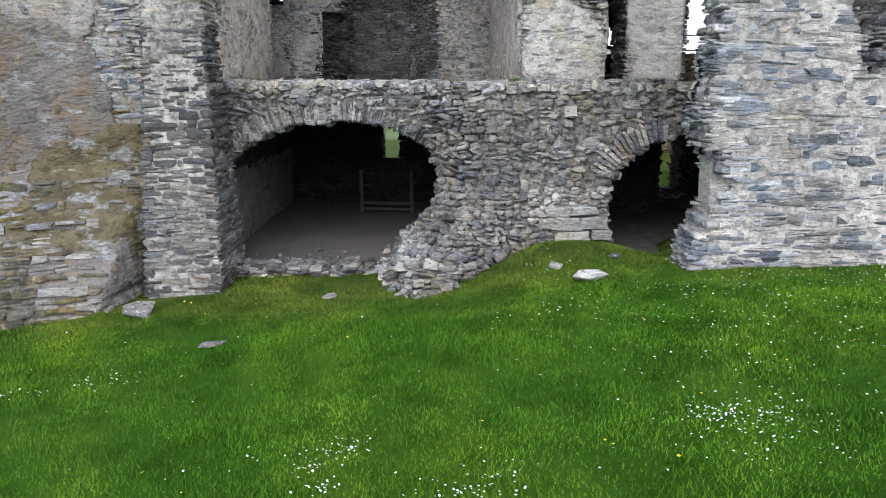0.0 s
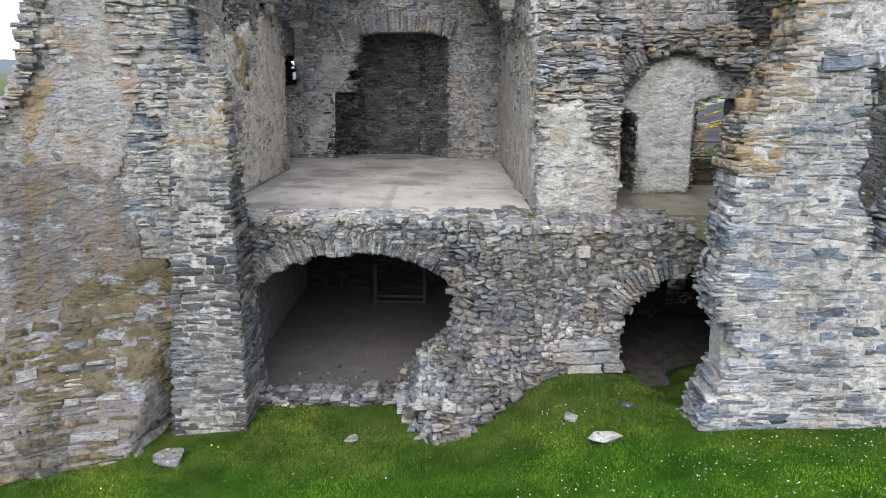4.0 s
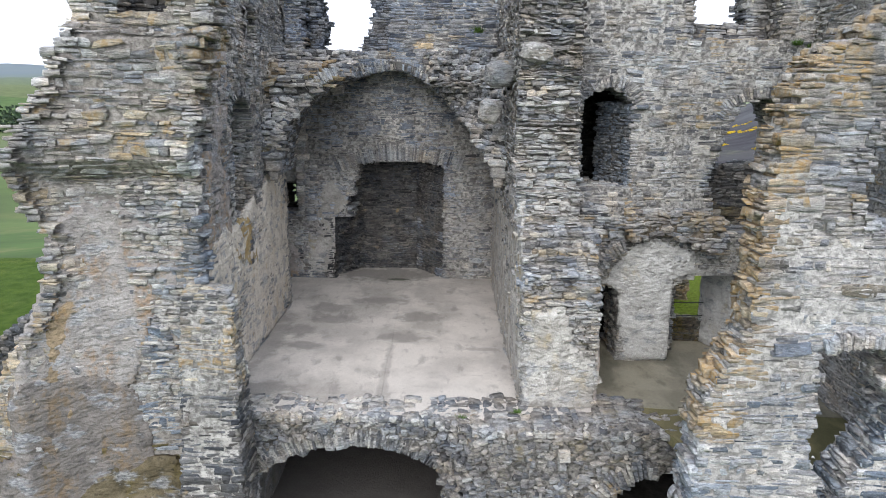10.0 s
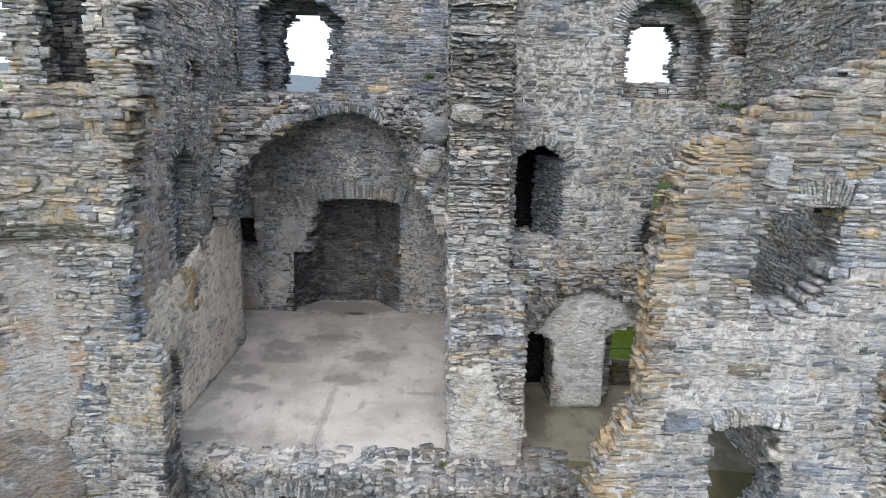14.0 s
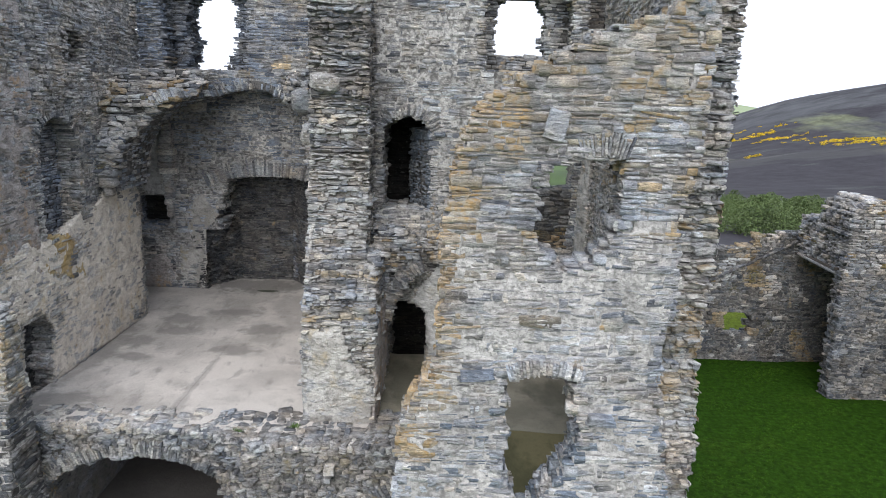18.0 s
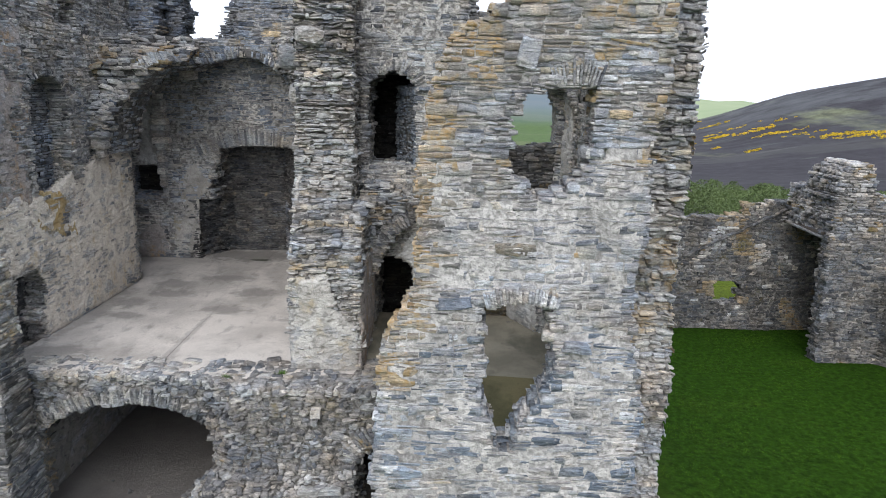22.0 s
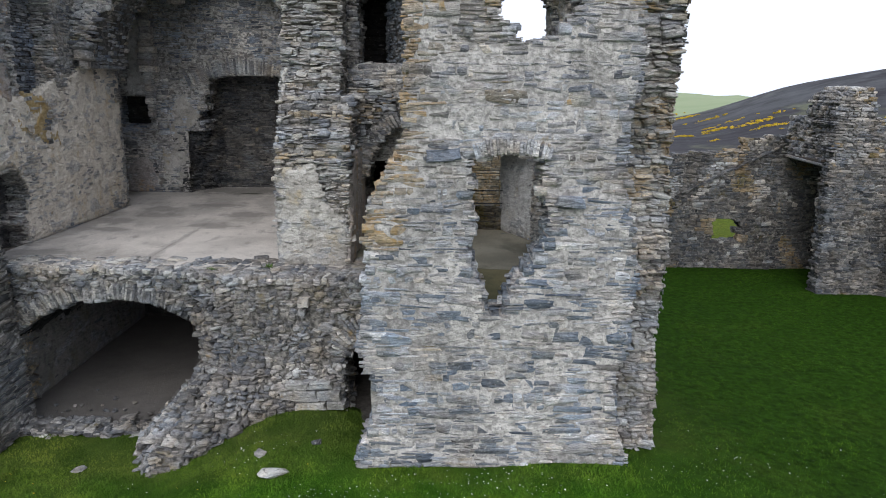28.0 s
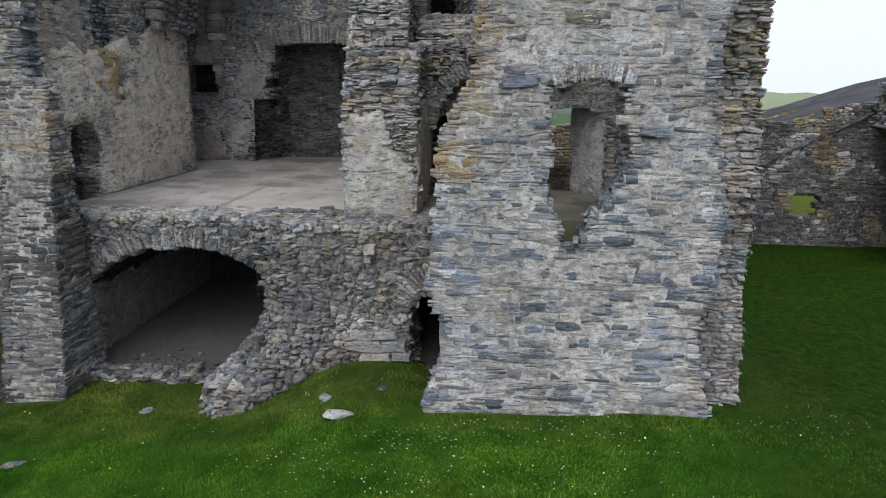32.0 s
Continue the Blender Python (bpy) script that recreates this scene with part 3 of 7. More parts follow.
def masonry(name, label, p0, d, n, thick, outline, holes=(), course=(0.05, 0.13), length=(0.16, 0.6), faces="fe", mats=None, bed=None,
            rag=0.06, relief=0.03, rough=0.02, joint=0.01, shift=None, near=None, depth=0.2, seed=1, pointing=None, bigs=0.0, jumble=0.03, only=None, edge_slot=0.0, slot_of=None, blunt=1.0, single=260, skew=0.05, flush=None):
    """A wall of coursed rubble. p0: where u = 0 meets the face; d: along; n: into the wall. outline and holes: polygons of (u, z).
    shift(u, z): how far the face stands back. slot_of(u, z): material slot, or None. flush(u, z): where mortar fills the joints to the face."""
    rng = np.random.default_rng(seed)
    pointing = 0.02 + 1.3 * rough if pointing is None else pointing
    d, n, up = Vector((*d, 0)).normalized(), Vector((*n, 0)).normalized(), Vector((0, 0, 1))
    base = Vector((*p0, 0))
    us = [p[0] for p in outline]
    zs = [p[1] for p in outline]
    grid = np.arange(min(us) - 0.1, max(us) + 0.1, 0.03)
    verts, quads, stones = [], [], []

    def core(u0, u1, z0, z1, s):
        i = len(verts)
        level = 0.006 if flush and flush((u0 + u1) / 2, z0) else pointing
        for outer in (True, False):
            for u, z in ((u0, z0), (u1, z0), (u1, z1), (u0, z1)):
                w = (back_of(u, z) if s is None else s) + level if outer else thick - 0.04
                verts.append(base + d * u + n * w + up * z)
        quads.extend([(i, i + 1, i + 2, i + 3), (i + 4, i + 7, i + 6, i + 5), (i, i + 4, i + 5, i + 1), (i + 1, i + 5, i + 6, i + 2), (i + 2, i + 6, i + 7, i + 3), (i + 3, i + 7, i + 4, i)])

    def back_of(u, z):
        return (shift(u, z) if shift else 0.0) + relief * wobble(u, z, 0.8, seed)

    def row(origin, along, out, total, z, h, where, edge, loose=0.0, rear=False):
        """One course on one face, from 0 to total."""
        s = -rng.uniform(0, length[0] * 0.5)
        while s < total:
            l = min(rng.uniform(*length) * (0.6 + 0.8 * rng.random()) * (0.85 if loose else 1.0), max(total - s + 0.02, 0.06))
            if rear:
                l *= 1.7
            a, b = max(s, -0.02), min(s + l, total + 0.02)
            s += l
            if b - a < 0.05:
                continue
            mid = (a + b) / 2
            u, w = where(mid)
            if only is not None and not any(q[0] < u < q[1] and q[2] < z < q[3] for q in only):
                continue
            lift = skew * (wobble(u, z, 0.45, seed + 3) + 0.5 * wobble(u, z, 1.5, seed + 13))
            split = h > course[0] * 1.5 and rng.random() < 0.28
            for k in range(2 if split else 1):
                hh = h / 2 if split else h
                zz = z + hh / 2 + k * hh + lift
                dd = depth * rng.uniform(0.8, 1.25)
                push = rng.normal(0, 0.012 if flush and flush(u, zz) and not loose else rough) + (min(abs(rng.normal(0, loose)), 1.6 * loose) - loose if loose else 0.0)
                centre = origin + along * mid + up * zz + out * (push - dd / 2 - w)
                tilt = rng.normal(0, jumble)
                yaw, nod = rng.normal(0, jumble + (0.12 if loose > 0.1 else 0.04 if loose else 0.0)), rng.normal(0, jumble)
                if flush and shift and not loose and not rear:
                    yaw -= (back_of(u + 0.1, z) - back_of(u - 0.1, z)) / 0.2
                    nod += (back_of(u, z + 0.1) - back_of(u, z - 0.1)) / 0.2
                zz += rng.normal(0, 0.09 * hh)
                slot = 0
                if slot_of is not None and slot_of(u, zz) is not None:
                    slot = slot_of(u, zz)
                elif edge and rng.random() < edge_slot:
                    slot = 1
                size = (b - a - joint, hh * rng.uniform(0.82, 1.18) - joint, dd)
                isnear = near is not None and near[0] < u < near[1] and near[2] < zz < near[3]
                a1 = (along + up * tilt + out * yaw).normalized()
                o1 = (out - along * yaw + up * nod)
                o1 = (o1 - a1 * o1.dot(a1)).normalized()
                u1 = o1.cross(a1)
                u1 = u1 if u1.z > 0 else -u1
                stones.append((tuple(centre), tuple(a1), tuple(u1), tuple(o1), size, min(slot, len(mats) - 1), isnear, *((True,) if loose else ())))

    z = min(zs)
    while z < max(zs) - 0.02:
        h = min(course[0] + (course[1] - course[0]) * rng.random() ** 1.7, max(max(zs) - z, 0.03))
        zm = np.full(grid.shape, z + h / 2)
        solid = in_polygon(grid, zm, list(outline))
        for hole in holes:
            solid &= ~in_polygon(grid, zm, list(hole))
        step = np.diff(np.concatenate(([0], solid.astype(int), [0])))
        for i, j in zip(np.where(step == 1)[0], np.where(step == -1)[0]):
            a, b = grid[i] + rng.normal(0, rag * 0.5), grid[j - 1] + rng.normal(0, rag * 0.5)
            if b - a < 0.1:
                continue
            inset = min(0.03 + rag, (b - a) * 0.4)
            pieces = max(1, int((b - a) / (0.25 if flush and shift else 0.4)))
            for k in range(pieces):
                u0, u1 = a + inset + (b - a - 2 * inset) * k / pieces, a + inset + (b - a - 2 * inset) * (k + 1) / pieces
                core(u0, u1, z, z + h, None if flush and shift else max(back_of(u0, z), back_of(u1, z), back_of((u0 + u1) / 2, z)))
            if "f" in faces:
                lo = 1.2
                row(base + d * a, d, -n, b - a, z, h, lambda m: (a + m, back_of(a + m, z)), False) if not edge_slot else None
                if edge_slot:
                    k = min(lo, (b - a) / 2)
                    row(base + d * a, d, -n, k, z, h, lambda m: (a + m, back_of(a + m, z)), True)
                    if b - a > 2 * k + 0.1:
                        row(base + d * (a + k), d, -n, b - a - 2 * k, z, h, lambda m: (a + k + m, back_of(a + k + m, z)), False)
                    row(base + d * (b - k), d, -n, k, z, h, lambda m: (b - k + m, back_of(b - k + m, z)), True)
            if "b" in faces:
                row(base + d * a + n * thick, d, n, b - a, z, h, lambda m: (a + m, 0.0), False, 0.0, True)
            if "e" in faces:
                s0, s1 = (shift(a, z) if shift else 0.0), (shift(b, z) if shift else 0.0)
                row(base + d * a + n * s0, n, -d, thick - s0, z, h, lambda m: (a, 0.0), True, rag)
                row(base + d * b + n * s1, n, d, thick - s1, z, h, lambda m: (b, 0.0), True, rag)
        z += h
        above = in_polygon(grid, zm + h, list(outline))
        for hole in holes:
            above &= ~in_polygon(grid, zm + h, list(hole))
        bare = np.diff(np.concatenate(([0], (solid & ~above).astype(int), [0])))
        for i, j in zip(np.where(bare == 1)[0], np.where(bare == -1)[0]):
            a, b = grid[i], grid[j - 1]
            u = a
            while b - a > 0.09 and u < b:
                l = rng.uniform(0.12, 0.4)
                w = back_of(u, z) + 0.02
                while w < thick and (only is None or any(q[0] < u < q[1] and q[2] < z < q[3] for q in only)):
                    k = rng.uniform(0.12, 0.36)
                    o = (up + d * rng.normal(0, 0.1) + n * rng.normal(0, 0.1)).normalized()
                    a1 = (d - o * d.dot(o)).normalized()
                    slot = (slot_of(u, z) or 0) if slot_of is not None else int(rng.random() < edge_slot)
                    stones.append((tuple(base + d * (u + l / 2) + n * (w + k / 2) + up * (z + rng.normal(-0.03, 0.02))), tuple(a1), tuple(o.cross(a1)), tuple(o), (l, k, 0.1), min(slot, len(mats) - 1), False, True))
                    w += k
                u += l
    # larger stones that break the courses
    for k in range(int(bigs * (max(us) - min(us)) * (max(zs) - min(zs)))):
        l, h = rng.uniform(0.25, 0.75), rng.uniform(0.1, 0.24)
        u, zz = rng.uniform(min(us), max(us)), rng.uniform(min(zs), max(zs))
        cu, cz = np.array([u - l / 2, u + l / 2, u + l / 2, u - l / 2, u]), np.array([zz - h / 2, zz - h / 2, zz + h / 2, zz + h / 2, zz])
        if not in_polygon(cu, cz, list(outline)).all() or any(in_polygon(cu, cz, list(q)).any() for q in holes):
            continue
        slot = slot_of(u, zz) if slot_of is not None else 0
        tilt = rng.normal(0, 0.05)
        centre = base + d * u + up * zz + n * (back_of(u, zz) + depth / 2 - abs(rng.normal(0.012, 0.012)))
        stones.append((tuple(centre), tuple((d + up * tilt).normalized()), tuple((up - d * tilt).normalized()), tuple(-n), (l, h, depth), min(slot or 0, len(mats) - 1), False))
    wall = mesh_from(name, [tuple(v) for v in verts], quads, [bed])
    tagged(wall, label, "wall", kind="structure")
    lay(wall, stones, mats, rng, blunt, single, rough >= 0.045)
    return wall


def coat(name, wall, label, p0, d, n, poly, material, step=0.065, hold=0.15, seed=1, proud=0.03, shift=None, bite=1.3, holes=(), sink=0.09):
    """Render that clings to a wall: a thick uneven skin that thins out and sinks among the stones towards its edge and at its gaps."""
    d, n, up = Vector((*d, 0)).normalized(), Vector((*n, 0)).normalized(), Vector((0, 0, 1))
    base = Vector((*p0, 0))
    us, zs = [p[0] for p in poly], [p[1] for p in poly]
    u0, u1, z0, z1 = min(us), max(us), min(zs), max(zs)
    nu, nz = int((u1 - u0) / step) + 1, int((z1 - z0) / step) + 1
    gu = u0 + step * (np.arange(nu + 1)[:, None] + np.zeros((1, nz + 1)))
    gz = z0 + step * (np.arange(nz + 1)[None, :] + np.zeros((nu + 1, 1)))
    field = np.vectorize(lambda u, z, k, s: wobble(u, z, k, s))
    ju, jz = gu + 0.3 * field(gu, gz, 1.8, seed + 8), gz + 0.3 * field(gu, gz, 1.8, seed + 11)
    cover = np.zeros(gu.shape)
    for k in range(10):
        a, r = 2.4 * k, 0.42 * math.sqrt((k + 0.5) / 10)
        cover += in_polygon(ju + r * math.cos(a), jz + r * math.sin(a), list(poly)) / 10
    gaps = field(gu, gz, bite, seed) + 0.5 * field(gu, gz, bite * 3.1, seed + 1) + 0.3 * field(gu, gz, bite * 8, seed + 2)
    hide = np.clip(1.15 - 1.5 * cover, 0, 1) + np.clip((-hold - gaps) * 2.2, 0, 1)
    depth = sink * np.clip(hide, 0, 1.2) + 0.016 * field(gu, gz, 1.1, seed + 5) + 0.016 * field(gu, gz, 4.0, seed + 6) + 0.012 * field(gu, gz, 9.0, seed + 7) - proud
    keep = in_polygon(gu, gz, list(poly)) & (hide < 1.15)
    for h in holes:
        keep &= ~in_polygon(gu, gz, list(h))
    bm = bmesh.new()
    made = {}

    def corner(i, j):
        if (i, j) not in made:
            u, z = gu[i, j], gz[i, j]
            w = depth[i, j] + (shift(u, z) if shift else 0.0)
            made[(i, j)] = bm.verts.new(base + d * (u + 0.02 * wobble(u, z, 9.0, seed + 4)) + n * w + up * z)
        return made[(i, j)]

    for i in range(nu):
        for j in range(nz):
            if keep[i, j] and keep[i + 1, j] and keep[i, j + 1] and keep[i + 1, j + 1]:
                bm.faces.new((corner(i, j), corner(i + 1, j), corner(i + 1, j + 1), corner(i, j + 1)))
    rim = bmesh.ops.extrude_face_region(bm, geom=bm.faces[:])
    bmesh.ops.translate(bm, verts=[v for v in rim["geom"] if isinstance(v, bmesh.types.BMVert)], vec=n * 0.09)
    for f in bm.faces:
        f.smooth = True
    return part(name, bm, material, wall, label)


def voussoirs(wall, p0, d, n, centre, rx, rz, a0, a1, count, depth, rise, material, seed=1, name="voussoir", proud=0.03, height=None, front=None):
    """A ring of slates set on edge round an arch. height(a): its rise where it is no ellipse; front(a): how far each stone stands back."""
    rng = np.random.default_rng(seed)
    d, n, up = Vector((*d, 0)).normalized(), Vector((*n, 0)).normalized(), Vector((0, 0, 1))
    base = Vector((*p0, 0))
    shapes = unit_stones(material)
    for i in range(count):
        a = radians(a0 + (a1 - a0) * (i + 0.5) / count)
        r = rise * rng.uniform(0.8, 1.15)
        out = (d * (math.cos(a) * rz) + up * (math.sin(a) * rx)).normalized()
        tall = height(a) if height else rz * math.sin(a)
        side = (up * out.dot(d) - d * out.z).normalized()
        width = abs(radians(a1 - a0)) / count * math.hypot(rx * math.sin(a), rz * math.cos(a)) * 0.94
        p = base + d * (centre[0] + rx * math.cos(a)) + up * (centre[1] + tall) + out * (r / 2 - 0.01) + n * (depth / 2 - proud + rng.normal(0, 0.012) + (front(math.degrees(a)) if front else 0.0))
        ob = new(name, shapes[int(rng.integers(9))])
        ob.parent = wall
        x, y, z = side * width, out * r, -n * depth
        ob.matrix_basis = Matrix(((x.x, y.x, z.x, p.x), (x.y, y.y, z.y, p.y), (x.z, y.z, z.z, p.z), (0, 0, 0, 1)))


def cap(wall, x0, x1, front, y1, z, mats, seed, size=(0.14, 0.42)):
    """Flat broken stones bedded on top of a wall. front(x): where its face stands."""
    rng = np.random.default_rng(seed)
    stones, x = [], x0
    while x < x1:
        w = rng.uniform(*size)
        y = front(x + w / 2) - 0.03
        while y < y1:
            l = rng.uniform(*size) * 0.8
            a = Vector((1, rng.normal(0, 0.4), rng.normal(0, 0.1))).normalized()
            o = Vector((rng.normal(0, 0.12), rng.normal(0, 0.12), 1))
            o = (o - a * o.dot(a)).normalized()
            stones.append(((x + w / 2, y + l / 2, z + rng.normal(0, 0.03) - 0.06), tuple(a), tuple(o.cross(a)), tuple(o), (w * 0.97, l * 0.97, 0.14), int(rng.integers(len(mats))), False))
            y += l
        x += w
    lay(wall, stones, mats, rng, 1.0, 0, True)


def soffit(parent, x0, rx, z0, rz, y0, y1, a0, a1, mats, seed, course=(0.06, 0.14), length=(0.15, 0.45), end=0.25, height=None, front=None, back=None):
    """Stones that line the underside of a vault, in courses along it."""
    rng = np.random.default_rng(seed)
    stones, a, way = [], a0, 1 if a1 > a0 else -1
    while (a1 - a) * way > 0:
        h = rng.uniform(*course)
        step = math.degrees(h / math.hypot(rx * math.sin(radians(a)), rz * math.cos(radians(a))))
        m = radians(a + way * step / 2)
        out = Vector((-math.cos(m) * rz, 0, -math.sin(m) * rx)).normalized()
        up = Vector((out.z, 0, -out.x))
        y = (front(math.degrees(m)) if front else y0) + end * rng.uniform(-1, 0.3)
        tall = height(m) if height else rz * math.sin(m)
        stop = back(math.degrees(m)) if back else y1
        while y < stop:
            l = rng.uniform(*length)
            p = Vector((x0 + rx * math.cos(m), y + l / 2, z0 + tall)) + out * (rng.normal(0, 0.025) - 0.1)
            stones.append((tuple(p), (0, 1, 0), tuple(up), tuple(out), (l - 0.01, h - 0.008, 0.22), int(rng.random() < 0.25) % len(mats), False))
            y += l
        a += way * step
    lay(parent, stones, mats, rng, 1.0, 0, True)


def tube(bm, a, b, r0, r1=None, sides=8):
    """A rod from a to b."""
    a, b = Vector(a), Vector(b)
    q = (b - a).to_track_quat("Z", "Y").to_matrix()
    rings = []
    for p, r in ((a, r0), (b, r1 or r0)):
        rings.append([bm.verts.new(p + q @ Vector((r * math.cos(2 * math.pi * k / sides), r * math.sin(2 * math.pi * k / sides), 0))) for k in range(sides)])
    for k in range(sides):
        bm.faces.new((rings[0][k], rings[0][(k + 1) % sides], rings[1][(k + 1) % sides], rings[1][k]))
    bm.faces.new(rings[0][::-1])
    bm.faces.new(rings[1])


def hewn(bm, size, m, bevel=0.012):
    """A bevelled timber or block."""
    made = bmesh.ops.create_cube(bm, size=1.0, matrix=m @ Matrix.Diagonal((*size, 1)))
    edges = list({e for v in made["verts"] for e in v.link_edges})
    bmesh.ops.bevel(bm, geom=edges, offset=bevel, segments=1, affect="EDGES")


# ---- ground ----
GROUND_X = [-30, -10, -7, -5, -2, 0, 2.5, 5, 8, 11, 16, 30]
GROUND_Z = [-2.0, -1.5, -1.3, -1.15, -0.98, -0.66, -0.27, -0.12, 0.0, -0.1, -0.7, -0.9]


def ground_z(x, y):
    z = float(np.interp(x, GROUND_X, GROUND_Z))
    z += 0.05 * min(0.0, y - 9.5) if y < 9.5 else 0.0
    if y > 13:
        z += (-0.8 - z) * min(1.0, (y - 13) / 8)
    z += 0.05 * wobble(x, y, 0.5, 2) + 0.02 * wobble(x, y, 1.7, 3)
    if y > 10:
        z -= 0.2 * min(1.0, (y - 10) / 2) * math.exp(-((x + 0.3) / 1.5) ** 2)
    # a low grassy bank before the small doorway
    z += 0.16 * math.exp(-((x - 2.1) / 1.0) ** 2 - ((y - 13.0) / 1.0) ** 2)
    z -= 0.35 * math.exp(-((x - 4.2) / 0.6) ** 2 - ((y - 14.2) / 1.6) ** 2)
    # dug away under the building
    if -5.1 < x < 9.4 and 14.7 < y < 28.4:
        z = min(z, -1.4)
    return z


def build_ground():
    xs, ys = np.arange(-34, 40.1, 0.4), np.arange(-30, 44.1, 0.4)
    v = [(x, y, ground_z(x, y)) for y in ys for x in xs]
    nx = len(xs)
    f = [(j * nx + i, j * nx + i + 1, (j + 1) * nx + i + 1, (j + 1) * nx + i) for j in range(len(ys) - 1) for i in range(nx - 1)]
    ob = mesh_from("ground", v, f, [TURF])
    for p in ob.data.polygons:
        p.use_smooth = True
    return tagged(ob, "mown green turf with daisies rising towards the tower", "grass", kind="structure")


build_ground()


def far_z(r, az):
    """Height of the land at distance r and bearing az (degrees from the view, clockwise)."""
    ridge = float(np.interp(az, [-180, -60, -25, -5, 8, 17, 20, 23, 25, 27, 31.5, 50, 90, 180], [-1, 0.2, 0.4, -2.6, -2.8, -2.4, -1.7, -0.75, 0.0, 0.5, 1.45, 3.2, 1, -1]))
    behind = float(np.interp(az, [-180, -35, -20, 0, 15, 20, 24, 40, 180], [0.3, 1.4, 1.0, 0.7, -0.1, -0.5, -0.7, 0.4, 0.3]))
    moor = min(1.0, max(0.0, (az - 12) / 8))
    valley = -5.6 * (1 - moor) + -8.6 * moor
    knots = [40, 70, 170, 900, 1500, 3200]
    e = [-14.5, -10.5, valley, ridge if moor > 0.5 else -3.0 + 0.6 * min(0, ridge), min(ridge, behind) - 0.6, behind]
    t = float(np.interp(r, knots, e))
    return 9.0 + r * math.tan(radians(t)) + 0.006 * r * wobble(r * math.sin(radians(az)), r * math.cos(radians(az)), 0.006, 9)


def build_far():
    rs = [38 * 1.11 ** i for i in range(44)]
    rs = [r for r in rs if r < 3400]
    az = np.arange(-180, 180, 1.5)
    v = []
    for r in rs:
        for a in az:
            s = radians(a)
            z = far_z(r, a) if r > 45 else -1.6
            v.append((5 + r * math.sin(s), r * math.cos(s), min(z, -1.5) if r < 60 else z))
    k = len(az)
    f = [(i * k + j, i * k + (j + 1) % k, (i + 1) * k + (j + 1) % k, (i + 1) * k + j) for i in range(len(rs) - 1) for j in range(k)]
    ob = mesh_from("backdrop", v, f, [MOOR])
    for p in ob.data.polygons:
        p.use_smooth = True
    return tagged(ob, "heather moor and green meadows rolling to distant hills", "hills", kind="structure")


build_far()

# ---- large walls ----
# front wall of the wing, broken on both edges
def wing_slot(u, z):
    k = wobble(u, z, 0.8, 31) + 0.5 * wobble(u, z, 2.5, 32)
    edge = float(np.interp(z, [4, 6.4, 9, 11.5], [4.3, 5.0, 5.0, 6.0]))
    top = float(np.interp(u, [5.0, 5.6, 6.1, 7.8, 8.7, 9.2], [9.2, 10.8, 11.1, 12.0, 12.3, 13.0]))
    if z > 4.2 and u < edge + 0.6 + 0.5 * k or z > top - 1.3 + 0.9 * k:
        if u < edge + 0.35 + 0.5 * k and wobble(u, z, 5.0, 33) > -0.2:
            return 2
        return 1 if wobble(u, z, 4.0, 34) > -0.1 else 3
    if z > 6.8 and k > 0.56 - 0.1 * (z - 6.8):
        return 2 if wobble(u, z, 3.0, 35) > 0.35 else 1
    if z < 5.4 and wobble(u, z, 3.5, 37) > 0.12:
        return 4
    return 3 if k < (-0.05 if u < 7.2 and z > 5.5 else -0.4) else 0


WING_FRONT = [(4.06, -0.5), (4.08, 0.25), (4.3, 0.6), (4.5, 1.0), (4.55, 1.4), (4.4, 1.7), (4.13, 1.95), (4.1, 2.4), (4.2, 3.0), (4.27, 3.9), (4.3, 5.0), (4.55, 5.5), (4.95, 6.3), (5.02, 7.7), (5.0, 8.6), (5.2, 9.6), (5.35, 10.3), (5.6, 10.8),
              (6.1, 11.1), (6.9, 11.6), (7.8, 12.0), (8.7, 12.3), (9.2, 13.0), (9.5, 13.0), (9.4, 10.0), (9.15, 9.0), (9.2, 7.3), (9.0, 6.6), (9.1, 5.0), (9.35, 4.0), (9.3, 2.6), (9.05, 1.8), (9.2, 0.6), (9.6, -0.5)]
WING_LOW_WINDOW = [(6.25, 5.9), (6.6, 6.02), (7.2, 6.05), (7.55, 5.95), (7.47, 5.55), (7.52, 5.2), (7.65, 4.9), (7.47, 4.25), (7.15, 3.75), (6.9, 3.3), (6.8, 3.02), (6.62, 3.05), (6.52, 3.5), (6.35, 4.0), (6.22, 4.3), (6.32, 5.0)]
WING_HIGH_WINDOW = [(6.65, 8.6), (6.72, 9.45), (6.95, 9.8), (7.5, 9.95), (8.05, 9.96), (8.1, 9.4), (8.07, 8.8), (7.95, 8.4), (7.6, 8.05), (7.2, 7.95), (6.78, 8.3)]
wing_front = masonry("wall_wing_front", "ruined grey slate tower wall with two broken windows", (0, 11.15), (1, 0), (0, 1), 0.95, WING_FRONT,
                     [WING_LOW_WINDOW, WING_HIGH_WINDOW], (0.05, 0.23), (0.13, 0.56), "fbe", [SLATE, SLATE_OCHRE, SLATE_RUST, SLATE_PINK, SLATE_BLUE], LIME_PALE, rag=0.07, relief=0.06, rough=0.022, joint=0.014, pointing=0.05, flush=lambda u, z: z < 8.3 + 0.9 * wobble(u, z, 0.7, 36) + 0.25 * (u - 6.5), bigs=2.2, skew=0.12, jumble=0.055,
                     near=(4.3, 7.2, 1.2, 3.2), seed=11, slot_of=wing_slot, shift=lambda u, z: 0.012 * z, single=300)
voussoirs(wing_front, (0, 11.15), (1, 0), (0, 1), (6.95, 4.4), 1.9, 1.63, 70, 110, 24, 0.4, 0.28, SLATE, 3)
